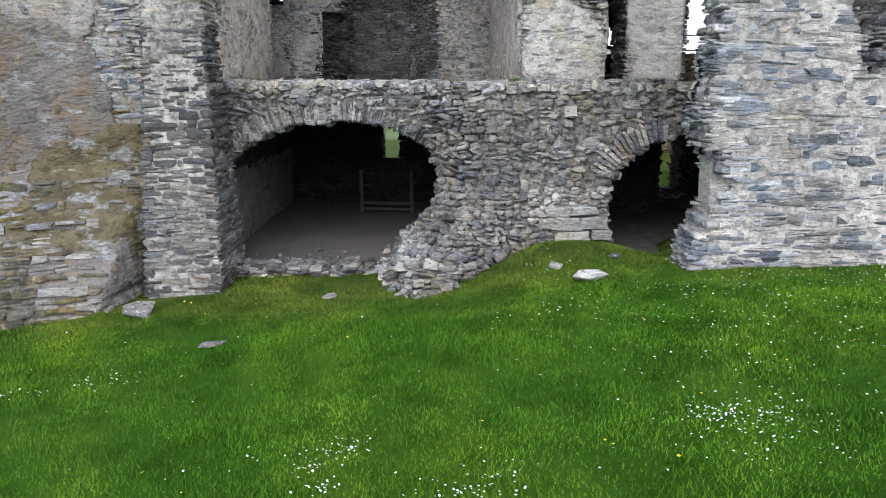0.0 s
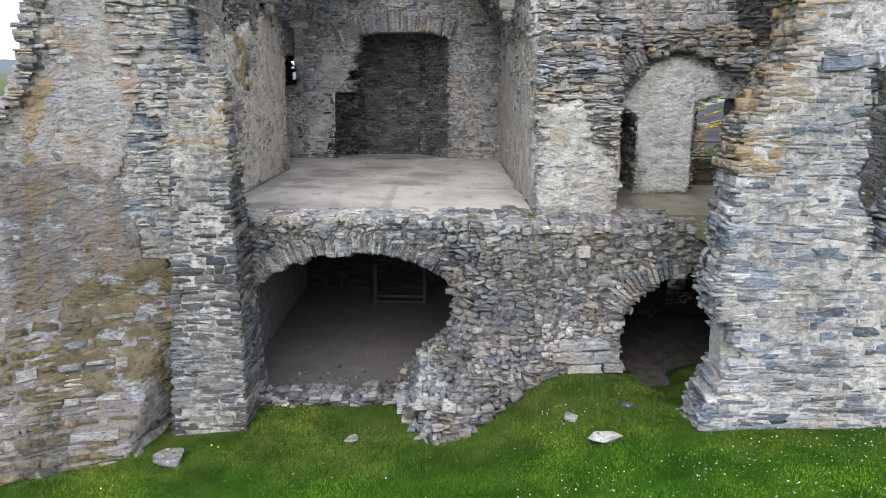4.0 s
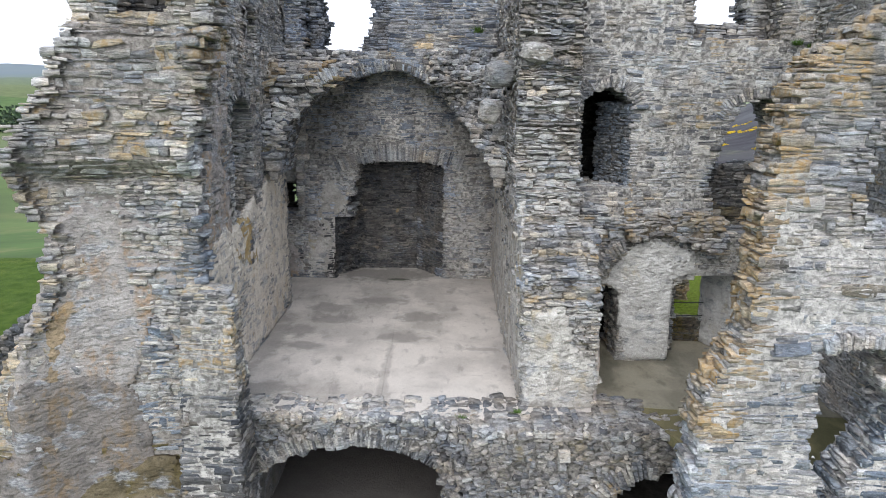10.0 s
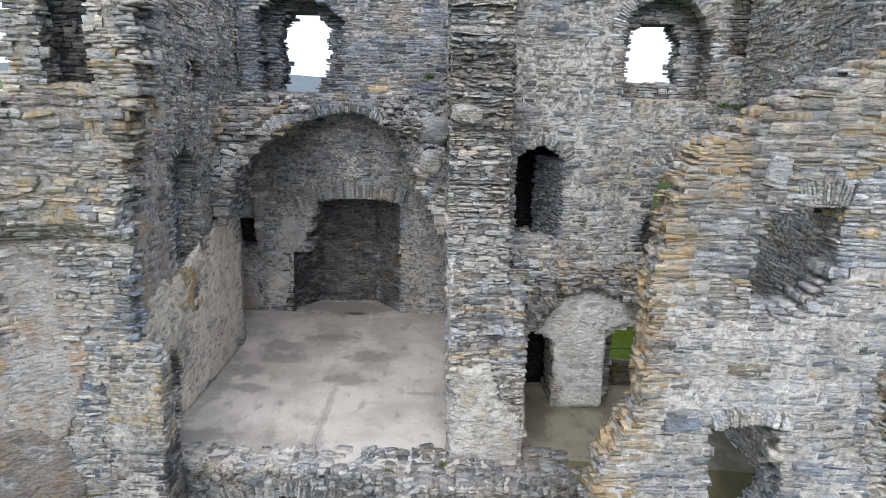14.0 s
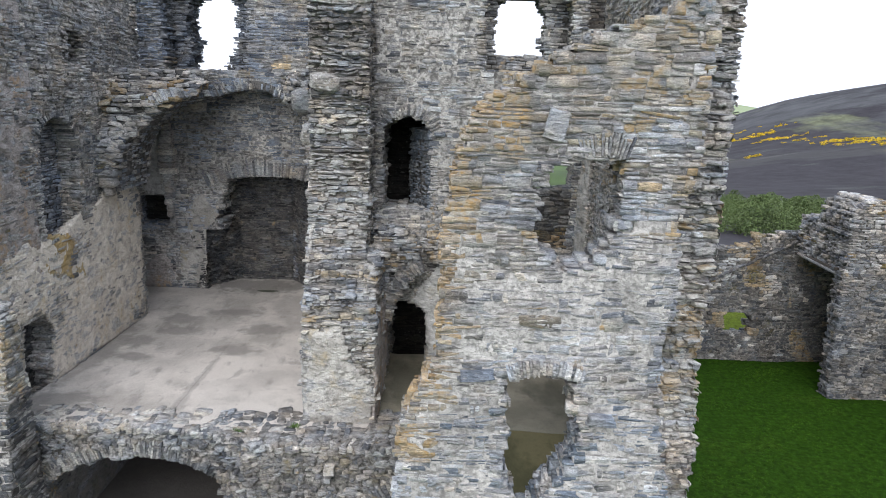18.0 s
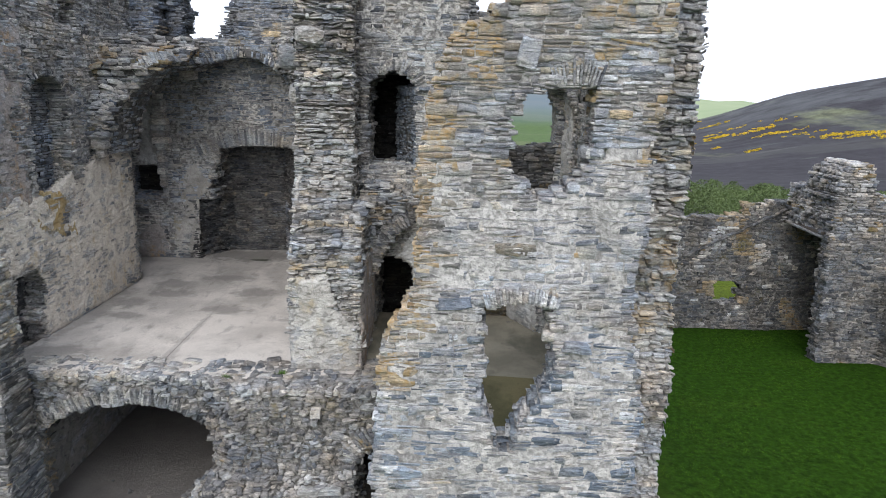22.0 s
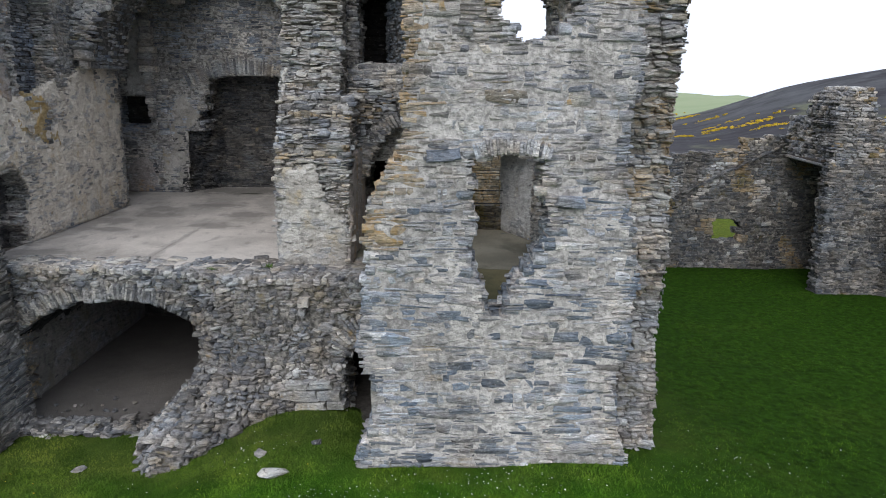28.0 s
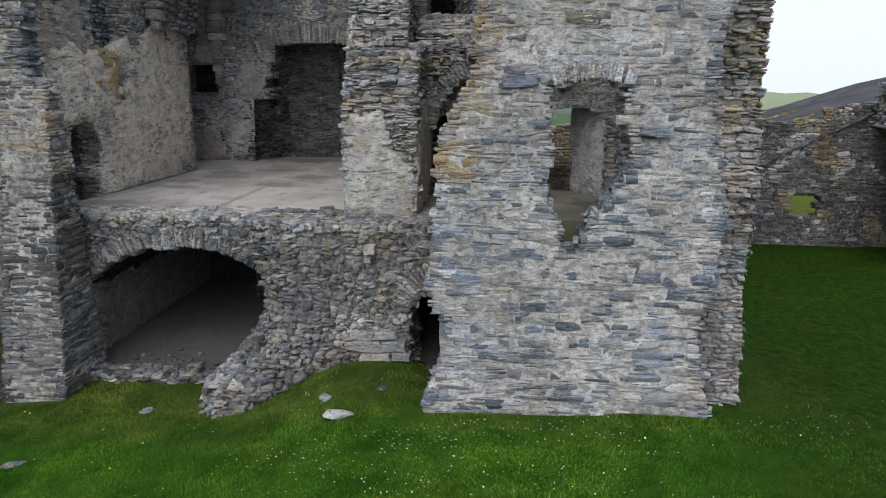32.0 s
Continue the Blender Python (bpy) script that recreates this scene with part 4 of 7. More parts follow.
voussoirs(wing_front, (0, 11.25), (1, 0), (0, 1), (7.72, 8.9), 1.0, 1.05, 68, 110, 15, 0.4, 0.42, SLATE_GREY, 4)

# the broken corner that runs back from it
masonry("wall_wing_side", "broken slate rubble corner of the tower", (10.1, 11.75), (0, 1), (-1, 0), 1.0,
                    [(0.0, -0.6), (0.15, 1.0), (0.5, 2.2), (0.35, 3.6), (0.1, 4.2), (0.5, 5.5), (0.6, 7.0), (0.4, 8.2), (0.35, 10.0), (0.3, 12.0), (0.2, 14.0), (6.6, 16.0), (6.6, -0.6)],
                    [], (0.04, 0.14), (0.12, 0.42), "fbe", [SLATE, SLATE_OCHRE, SLATE_LIMED, SLATE_PINK], LIME, rag=0.08, rough=0.03, relief=0.12, jumble=0.14, pointing=0.03, seed=12, only=[(-1, 1.4, -1, 16), (-1, 7, 9.5, 16), (1.3, 7, 2.7, 9.6)],
                    slot_of=lambda u, z: (1 if wobble(u, z, 1.3, 57) > 0.3 else 3 if wobble(u, z, 2.1, 58) > 0.05 else 2 if wobble(u, z, 3.0, 59) > 0.0 else 0),
                    shift=lambda u, z: -0.05 * min(1.0, max(0.0, (z - 4.5) / 3)))

# back wall of the wing
DOOR_A = arch(3.3, 4.62, 2.7, 4.6, 5.1)
NICHE_C = arch(3.4, 4.65, 7.7, 9.7, 10.25)
OPEN_D = [(7.05, 6.6), (8.6, 6.6), (8.72, 9.2), (8.3, 9.95), (7.8, 10.0), (7.4, 9.7), (7.15, 9.0), (6.9, 8.3), (6.8, 7.9), (7.0, 7.3)]
WINDOW_E = [(6.35, 11.95), (7.65, 11.9), (7.6, 12.5), (7.7, 13.0), (7.45, 13.4), (6.8, 13.5), (6.4, 13.3), (6.3, 12.6)]
LOW_OPEN = box(5.75, 6.5, -0.1, 1.5)
EMBRASURE_B = arch(6.1, 8.3, 2.7, 4.9, 5.35)
EMBRASURE_D = [(6.95, 6.5), (9.1, 6.5), (9.1, 9.2), (8.7, 9.9), (8.1, 10.05), (7.6, 9.95), (7.25, 9.4), (7.0, 8.6), (6.8, 7.9), (7.0, 7.3)]
EMBRASURE_E = arch(6.05, 8.25, 11.55, 13.2, 14.1)
NICHE_F = arch(8.7, 9.5, 12.6, 14.3, 14.8)
# Slot 3 blackens the stone below the floor for the passage's shade.
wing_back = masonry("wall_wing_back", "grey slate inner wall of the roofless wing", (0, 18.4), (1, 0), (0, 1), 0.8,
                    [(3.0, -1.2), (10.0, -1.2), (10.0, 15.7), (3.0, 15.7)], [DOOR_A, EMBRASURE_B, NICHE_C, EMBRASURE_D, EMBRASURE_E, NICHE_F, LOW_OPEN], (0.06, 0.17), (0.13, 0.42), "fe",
                    [SLATE_GREY, SLATE_OCHRE, SLATE_LIMED, SLATE_SHADE], LIME, rag=0.04, relief=0.04, rough=0.014, joint=0.018, pointing=0.006, jumble=0.05, near=(4.6, 6.8, 9.0, 11.5), seed=13, bigs=1.2,
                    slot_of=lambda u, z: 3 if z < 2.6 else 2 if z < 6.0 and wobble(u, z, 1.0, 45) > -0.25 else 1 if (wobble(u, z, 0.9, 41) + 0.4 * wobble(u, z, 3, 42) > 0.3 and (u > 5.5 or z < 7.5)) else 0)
masonry("wall_wing_back_outer", "outer skin of the wing's back wall with narrow windows", (0, 19.2), (1, 0), (0, 1), 0.9,
        [(3.0, -1.2), (10.0, -1.2), (10.0, 15.7), (3.0, 15.7)], [DOOR_A, NICHE_C, box(6.45, 8.35, 2.75, 5.3), OPEN_D, WINDOW_E, LOW_OPEN], (0.07, 0.15), (0.18, 0.5), "fe",
        [SLATE_GREY, SLATE_OCHRE], CORE, rag=0.05, relief=0.03, rough=0.015, seed=46, only=[(3.3, 4.8, 2.7, 10.4), (6.0, 8.5, 2.7, 5.5), (6.7, 9.3, 6.4, 10.2), (5.9, 8.2, 11.4, 14.2), (8.6, 9.6, 12.5, 15), (5.6, 6.6, -0.5, 1.6)])
jamb = masonry("wall_embrasure_jamb", "pale rendered splayed jamb of the wing's lower window", (7.5, 20.05), (0.8, -1.65), (1.65, 0.8), 0.5, [(0, 2.6), (1.8, 2.6), (1.8, 5.5), (0, 5.4)], [], (0.06, 0.15), (0.15, 0.45), "fe", [SLATE_GREY], LIME, rag=0.03, seed=52)
coat("plaster", jamb, "pale cracked lime render", (7.5, 20.05), (0.8, -1.65), (1.65, 0.8), [(-0.02, 2.87), (1.75, 2.87), (1.75, 5.35), (-0.02, 5.3)], RENDER_WHITE, hold=0.6, seed=29, proud=0.06)
upper_jamb = masonry("wall_upper_jamb", "rough rendered splayed jamb of the wing's upper window", (8.68, 20.08), (0.4, -1.66), (1.66, 0.4), 0.3, [(0, 6.4), (1.66, 6.4), (1.66, 10.05), (0, 9.95)], [], (0.05, 0.12), (0.08, 0.22), "fe", [SLATE_PINK, SLATE_GREY], LIME, rough=0.022, jumble=0.14, rag=0.04, seed=64, blunt=1.4)
coat("plaster", upper_jamb, "rough grey lime render", (8.68, 20.08), (0.4, -1.66), (1.66, 0.4), [(0.0, 6.5), (1.62, 6.5), (1.62, 9.95), (0.0, 9.85)], RENDER_PALE, hold=0.35, seed=51, proud=0.05)
masonry("wall_niche_jamb", "blue-grey slate jamb of the tall stair doorway", (4.02, 19.9), (0.66, -1.42), (1.42, 0.66), 0.3, [(0, 7.55), (1.55, 7.55), (1.55, 9.85), (0, 9.9)], [], (0.06, 0.16), (0.12, 0.34), "fe", [SLATE_BLUE, SLATE_DARK], CORE_DARK, rough=0.03, jumble=0.1, seed=65)
masonry("wall_embrasure_breast", "dark mossy breast wall under the guard rails", (0, 19.95), (1, 0), (0, 1), 0.3, [(6.3, 2.6), (7.65, 2.6), (7.65, 3.5), (7.0, 3.62), (6.3, 3.55)], [], (0.07, 0.16), (0.15, 0.4), "fe", [RUBBLE_MOSSY, RUBBLE_DARK], CORE_DARK, rag=0.04, rough=0.03, seed=55)
masonry("wall_upper_sill", "mossy brown rubble sill of the wing's upper window", (0, 19.3), (1, 0), (0, 1), 0.7, [(6.6, 6.3), (9.2, 6.3), (9.2, 8.15), (8.2, 8.3), (7.4, 8.12), (6.7, 8.28)], [], (0.07, 0.18), (0.14, 0.4), "fe", [RUBBLE_BROWN, RUBBLE_MOSSY, SLATE_PIER], CORE_DARK, rag=0.05, rough=0.04, jumble=0.12, seed=56, slot_of=lambda u, z: 2 if z > 7.3 + 0.4 * wobble(u, z, 0.9, 68) else 1 if wobble(u, z, 1.5, 69) > 0.1 else 0)
# broken springing of the fallen floor vault over the door
spring = masonry("wall_wing_spring", "broken springing of the wing's fallen vault", (0, 17.65), (1, 0), (0, 1), 0.78, [(3.3, 4.6), (3.6, 4.7), (3.72, 5.1), (3.95, 5.5), (4.15, 5.8), (4.35, 6.1), (4.5, 6.5), (4.4, 6.9), (4.0, 7.2), (3.3, 7.4)],
                 [], (0.06, 0.15), (0.15, 0.45), "fe", [SLATE_GREY, SLATE_OCHRE], CORE, rag=0.08, rough=0.05, relief=0.06, seed=47, edge_slot=0.2)
voussoirs(spring, (0, 17.65), (1, 0), (0, 1), (5.0, 4.65), 1.3, 1.6, 108, 176, 17, 0.5, 0.4, SLATE_PINK, 33)
ledge = masonry("wall_wing_ledge", "ragged rubble ledge where an upper floor has fallen", (0, 18.05), (1, 0), (0, 1), 0.4, [(4.6, 6.2), (5.6, 6.5), (6.8, 6.1), (7.1, 5.7), (7.4, 6.3), (7.2, 6.9), (6.2, 7.15), (5.2, 7.0), (4.6, 7.1)],
                [], (0.06, 0.15), (0.15, 0.45), "fe", [SLATE_OCHRE, SLATE_GREY, SLATE_PINK], CORE_BROWN, rag=0.1, rough=0.045, jumble=0.16, relief=0.1, seed=48, slot_of=lambda u, z: 1 if wobble(u, z, 1.3, 43) > 0.25 else 2 if wobble(u, z, 2.1, 46) > 0.1 else 0, shift=lambda u, z: 0.18 * (z - 6.2) if z > 6.2 else 0.3 * (6.2 - z))
voussoirs(wing_back, (0, 18.4), (1, 0), (0, 1), (4.02, 9.7), 0.68, 0.58, 5, 175, 30, 0.5, 0.36, SLATE_GREY, 5)
voussoirs(wing_back, (0, 18.4), (1, 0), (0, 1), (8.0, 9.2), 1.05, 0.85, 40, 160, 30, 0.5, 0.34, SLATE_GREY, 6)
voussoirs(wing_back, (0, 18.38), (1, 0), (0, 1), (7.02, 13.2), 1.04, 0.9, 5, 175, 44, 0.5, 0.32, SLATE_GREY, 7)

# Closed box added behind the doorways; its black stone stands for their shade.
masonry("wall_stair_back", "added rubble backing in shade-black tones behind the wing's doorways", (0, 21.6), (1, 0), (0, 1), 0.5, [(2.6, -1.2), (5.8, -1.2), (5.8, 11.4), (2.6, 11.4)], [box(4.9, 5.35, 3.85, 4.4)], (0.08, 0.16), (0.15, 0.45), "f",
                     [SLATE_SHADE], CORE_BLACK, seed=44)
masonry("wall_stair_side", "added rubble side in shade-black tones behind the wing's doorways", (5.6, 0), (0, 1), (1, 0), 0.5, [(20.1, -1.2), (21.6, -1.2), (21.6, 11.4), (20.1, 11.4)], [], (0.08, 0.16), (0.15, 0.45), "f", [SLATE_SHADE], CORE_BLACK, seed=49)

# the thick wall between hall and wing; its near end is torn off
hall_side = masonry("wall_hall_side", "torn slate rubble end of the wall between hall and wing", (1.7, 0), (0, 1), (1, 0), 1.75,
                    [(15.4, 2.6), (15.42, 4.6), (15.55, 5.6), (15.9, 6.3), (16.3, 6.9), (27.0, 6.9), (27.0, 2.6)],
                    [], (0.035, 0.15), (0.12, 0.46), "fbe", [SLATE_GREY, SLATE, SLATE_LIMED, SLATE_OCHRE], LIME, pointing=0.03, slot_of=lambda u, z: 2 if z < 5.2 + 1.2 * wobble(u, z, 1.2, 44) else 3 if wobble(u, z, 1.5, 79) > 0.2 else None, rag=0.1, relief=0.06, rough=0.045, jumble=0.13, seed=14, edge_slot=0.15, near=(15.3, 16.6, 3.0, 9.5), blunt=1.2)
hall_side_top = masonry("wall_hall_side_upper", "jagged upper end of the slate wall between hall and wing", (1.6, 0), (0, 1), (1, 0), 1.5,
                        [(16.5, 6.8), (16.9, 7.6), (17.1, 8.2), (17.3, 9.0), (17.35, 11.0), (17.5, 15.7), (24.6, 15.7), (24.6, 6.8)],
                        [], (0.035, 0.14), (0.12, 0.46), "fbe", [SLATE_GREY, SLATE, SLATE_LIMED, RUBBLE], LIME_DUN, slot_of=lambda u, z: 2 if wobble(u, z, 2.6, 85) > 0.12 else 3 if wobble(u, z, 3.1, 86) > 0.3 else 1 if wobble(u, z, 4.1, 87) > 0.3 else 0, rag=0.09, relief=0.1, rough=0.04, jumble=0.15, pointing=0.035, seed=45, edge_slot=0.12, near=(16.4, 17.6, 7.0, 12.0), blunt=1.2)

# the hall's long side wall
LOOP = [(15.9, 2.75), (17.2, 2.75), (17.25, 3.2), (16.9, 3.5), (17.35, 3.8), (17.45, 4.4), (17.1, 4.85), (16.2, 4.9), (16.0, 4.0)]
TALL_NICHE = arch(17.6, 19.45, 6.8, 9.3, 9.98)
UPPER_HOLE = [(19.5, 11.4), (20.4, 11.4), (20.2, 12.3), (19.6, 12.3)]
hall_west = masonry("wall_hall_west", "tall slate side wall of the hall with patches of old render", (-5.5, 0), (0, 1), (-1, 0), 1.6,
                    [(14.4, -1.3), (23.4, -1.3), (23.4, 10.4), (24.2, 10.6), (24.2, 15.7), (15.9, 15.7), (15.8, 11.2), (14.8, 10.6)], [LOOP, TALL_NICHE, UPPER_HOLE], (0.06, 0.15), (0.15, 0.48), "fe",
                    [SLATE_PINK, SLATE_GREY, SLATE_LIMED], LIME, rag=0.05, relief=0.08, rough=0.03, jumble=0.08, pointing=0.035, seed=15, bigs=0.5, only=[(14, 25, 2.7, 16)], near=(17, 19.5, 10, 12),
                    slot_of=lambda u, z: 2 if 2.9 < z < 7.4 and wobble(u, z, 1.1, 55) > -0.3 else 1 if wobble(u, z, 0.7, 51) > -0.05 else 0)
# Stones below 5.5 m switch to the darker slate tones.
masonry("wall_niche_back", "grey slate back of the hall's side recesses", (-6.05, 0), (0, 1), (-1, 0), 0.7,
                        [(15.8, 2.5), (20.6, 2.5), (20.6, 13), (15.8, 13)], [], (0.06, 0.14), (0.14, 0.45), "f", [SLATE_DARK, SLATE_SOOT_SHADE], CORE_DARK, seed=16, slot_of=lambda u, z: 1 if z < 5.5 else 0)
voussoirs(hall_west, (-5.5, 0), (0, 1), (-1, 0), (18.52, 9.3), 0.93, 0.68, 0, 180, 42, 0.5, 0.34, SLATE_GREY, 8)
coat("plaster", hall_west, "warm patched lime render", (-5.5, 0), (0, 1), (-1, 0), [(17.3, 2.9), (23.38, 2.9), (23.38, 7.6), (21.5, 8.0), (20.3, 7.4), (19.0, 7.2), (17.9, 6.8), (16.2, 7.0), (15.0, 6.4), (15.0, 4.9), (17.0, 5.0)], RENDER_WARM, hold=0.6, seed=21, proud=0.035, holes=[LOOP])
coat("plaster", hall_west, "ochre-stained lime render", (-5.5, 0), (0, 1), (-1, 0), [(17.4, 7.0), (18.6, 6.8), (19.6, 6.1), (19.5, 5.3), (18.3, 5.4), (17.3, 6.0)], RENDER_OCHRE, hold=0.05, seed=37, proud=0.05, bite=1.8)
coat("plaster", hall_west, "thin grey lime render", (-5.5, 0), (0, 1), (-1, 0), [(14.6, 5.0), (17.2, 5.2), (17.6, 9.5), (17.4, 14.0), (15.0, 14.0)], RENDER_GREY, hold=0.1, seed=22, proud=0.02, bite=1.6)
coat("plaster", hall_side, "pale smooth lime render", (1.7, 0), (0, 1), (1, 0), [(15.5, 2.9), (25.6, 2.9), (25.6, 7.9), (20.5, 8.0), (18.0, 7.6), (16.8, 7.6), (15.9, 6.0)], RENDER_PALE, hold=0.7, seed=23, proud=0.07, sink=0.14)
coat("plaster", hall_side, "pale flaking lime render", (1.7, 15.38), (1, 0), (0, 1), [(0.0, 2.85), (1.75, 2.85), (1.75, 4.2), (1.2, 4.6), (0.9, 5.6), (0.45, 5.2), (0.0, 6.2)], RENDER_PALE, hold=0.12, seed=24, proud=0.07, sink=0.15,
     shift=lambda u, z: 0.03 * (z - 2.87))
coat("plaster", hall_side, "dull smooth lime render", (3.47, 0), (0, 1), (-1, 0), [(15.35, 2.9), (18.4, 2.9), (18.4, 5.6), (16.5, 5.6), (15.5, 5.0)], RENDER_GREY, hold=0.7, seed=27, proud=0.07, sink=0.12)
coat("plaster", wing_back, "pale flaking lime render", (0, 18.4), (1, 0), (0, 1), [(4.75, 2.88), (6.5, 2.88), (6.4, 3.5), (6.12, 3.7), (6.1, 5.2), (6.9, 5.4), (6.6, 6.0), (5.5, 6.4), (4.9, 6.2), (4.4, 5.6), (4.05, 5.0), (4.5, 4.75), (4.62, 4.0)], RENDER_WHITE, hold=0.75, seed=25, proud=0.07, holes=[DOOR_A, EMBRASURE_B], sink=0.12)

# end wall of the hall with the great fireplace
FIREPLACE = [(-4.35, 2.6), (-4.5, 3.6), (-4.4, 4.4), (-4.5, 5.25), (-3.6, 5.3), (-3.65, 5.6), (-3.9, 5.7), (-3.85, 6.1), (-3.6, 6.2), (-3.65, 6.7), (-3.45, 6.8), (-3.4, 7.42), (-0.2, 7.42), (-0.2, 2.6)]
hall_end = masonry("wall_hall_end", "dark slate end wall of the hall above a great fireplace", (0, 26.7), (1, 0), (0, 1), 1.1,
                   [(-7.2, -1.2), (2.5, -1.2), (2.5, 11.5), (-7.2, 11.5)], [FIREPLACE, box(-7.1, -5.85, 5.55, 6.65), box(-2.7, -1.3, -0.6, 1.7)], (0.06, 0.18), (0.14, 0.46), "fe", [SLATE_DARK, SLATE_GREY, SLATE_SOOT_SHADE], LIME, jumble=0.05,
                   rag=0.05, relief=0.04, rough=0.014, joint=0.02, pointing=0.006, bigs=1.0, seed=17, only=[(-7.2, 2.5, 2.7, 11.2)], near=(-3.6, 0.2, 8.2, 9.6), slot_of=lambda u, z: 2 if abs(u + 4.4 + 0.4 * wobble(u, z, 1.0, 62)) < 0.5 and z < 5.2 or u < -5.7 and 4.2 < z + 0.8 * (u + 6.4) < 4.6 else (1 if (wobble(u, z, 0.6, 61) > -0.1 and z < 8.5) or u > 0.2 else 0))
coat("plaster", hall_end, "pale broken lime render", (0, 26.7), (1, 0), (0, 1), [(-5.6, 2.9), (-4.45, 2.9), (-4.4, 5.2), (-3.8, 5.9), (-4.4, 6.9), (-5.0, 6.4), (-5.5, 5.0)], RENDER_PALE, hold=0.25, seed=26, proud=0.02)
coat("plaster", hall_end, "pale rough render beside the rib shaft", (0, 26.7), (1, 0), (0, 1), [(-6.75, 6.7), (-5.8, 6.7), (-5.7, 8.0), (-5.75, 8.9), (-6.0, 9.5), (-6.25, 9.8), (-6.5, 9.2), (-6.5, 8.0)], RENDER_WHITE, hold=0.3, seed=49, proud=0.1, bite=1.7)
coat("plaster", hall_end, "grey render under the wall recess", (0, 26.7), (1, 0), (0, 1), [(-7.1, 2.9), (-5.7, 2.9), (-5.7, 3.9), (-6.2, 4.4), (-7.1, 3.9)], RENDER_GREY, hold=0.4, seed=50, proud=0.05)
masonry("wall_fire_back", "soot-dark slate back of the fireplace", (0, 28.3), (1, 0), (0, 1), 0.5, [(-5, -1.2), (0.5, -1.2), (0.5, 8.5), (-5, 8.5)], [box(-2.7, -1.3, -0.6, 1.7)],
                    (0.07, 0.15), (0.18, 0.5), "f", [SLATE_SOOT_SHADE, SLATE_PIER], CORE, relief=0.03, rough=0.012, joint=0.016, pointing=0.016, seed=18, only=[(-5, 1, 2.7, 8.0)], slot_of=lambda u, z: 1 if z < 5.5 + 0.3 * wobble(u, z, 0.8, 73) and wobble(u, z, 2.0, 74) > -0.3 else 0)
masonry("wall_fire_jamb_east", "smoke-stained splayed side of the fireplace", (-1.32, 28.32), (1.12, -1.55), (1.55, 1.12), 0.4, [(0, 2.6), (1.9, 2.6), (1.9, 7.6), (0, 7.6)], [], (0.06, 0.15), (0.15, 0.45), "f", [SLATE_PIER, SLATE_SOOT_SHADE, SLATE_DARK], CORE_GREY, rough=0.02, joint=0.014, seed=62,
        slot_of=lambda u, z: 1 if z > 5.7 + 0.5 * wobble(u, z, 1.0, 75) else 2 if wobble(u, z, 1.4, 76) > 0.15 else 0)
masonry("wall_fire_jamb_west", "sooty broken rubble side of the fireplace", (-4.75, 26.75), (1.32, 1.55), (-1.55, 1.32), 0.4, [(0, 2.6), (2.05, 2.6), (2.05, 7.6), (0, 7.6)], [], (0.06, 0.16), (0.1, 0.32), "f", [SLATE_SOOT_SHADE, SLATE_PIER], CORE_DARK, rough=0.05, jumble=0.18, relief=0.08, seed=63, blunt=1.4,
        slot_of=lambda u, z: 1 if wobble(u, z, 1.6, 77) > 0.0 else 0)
# Recess back in black tones that stand for its shade.
masonry("wall_slit_back", "back of a small wall recess with a slit, darkened for shade", (0, 27.45), (1, 0), (0, 1), 0.4, [(-7.3, 5.3), (-5.5, 5.3), (-5.5, 7.1), (-7.3, 7.1)], [box(-6.16, -5.94, 5.7, 6.5)], (0.06, 0.14), (0.15, 0.4), "fe", [SLATE_SHADE], CORE_BLACK, seed=53)
voussoirs(hall_end, (0, 26.7), (1, 0), (0, 1), (-1.9, 2.5), 5.5, 5.0, 65.5, 115, 58, 0.5, 0.68, SLATE_GREY, 9)

# upper end wall carried on the vault's last arch: a pointed haunch on one side, a rounder broken one on the other
VC, VS, VRX, VRZ = -1.87, 7.7, 3.35, 3.15


def hall_rise(a):
    c = math.cos(a)
    return VRZ * (1 - max(c, 0.0) ** 1.7) if c > 0 else VRZ * math.sin(a)


def hall_front(deg):
    """Where the torn edge of the vault stands: far back at the crown, near at its corbels."""
    return float(np.interp(deg, [0, 20, 40, 50, 58, 62, 114, 116, 117.5, 121, 127, 133, 139, 147, 153, 159, 180], [20.65, 20.9, 21.9, 23.7, 25.3, 25.45, 25.45, 22.9, 21.9, 21.35, 21.3, 21.55, 21.65, 21.45, 21.15, 20.85, 20.75]))


def hall_back(deg):
    """Where the vault ends: at the end wall, but for the west side, where the window recess opens."""
    return float(np.interp(deg, [120, 127], [26.75, 23.3]))


BIG_ARCH = [(-6.5, 2.0), (1.68, 2.0), (1.68, 7.0)] + [(VC + VRX * math.cos(a), VS + hall_rise(a)) for a in (math.pi * i / 24 for i in range(17))] + [(-4.2, 10.2), (-4.5, 10.6), (-6.5, 10.7)]
HIGH_WINDOW = [(-4.75, 11.2), (-3.35, 11.2), (-3.1, 12.0), (-2.8, 12.8), (-2.85, 13.8), (-3.2, 14.3), (-4.35, 14.35), (-4.7, 13.4), (-4.55, 12.4)]
HIGH_EMBRASURE = [(-5.1, 11.4), (-2.2, 11.4), (-2.15, 12.0), (-2.15, 13.95), (-2.9, 14.6), (-4.6, 14.8), (-5.3, 14.2), (-5.1, 12.6)]
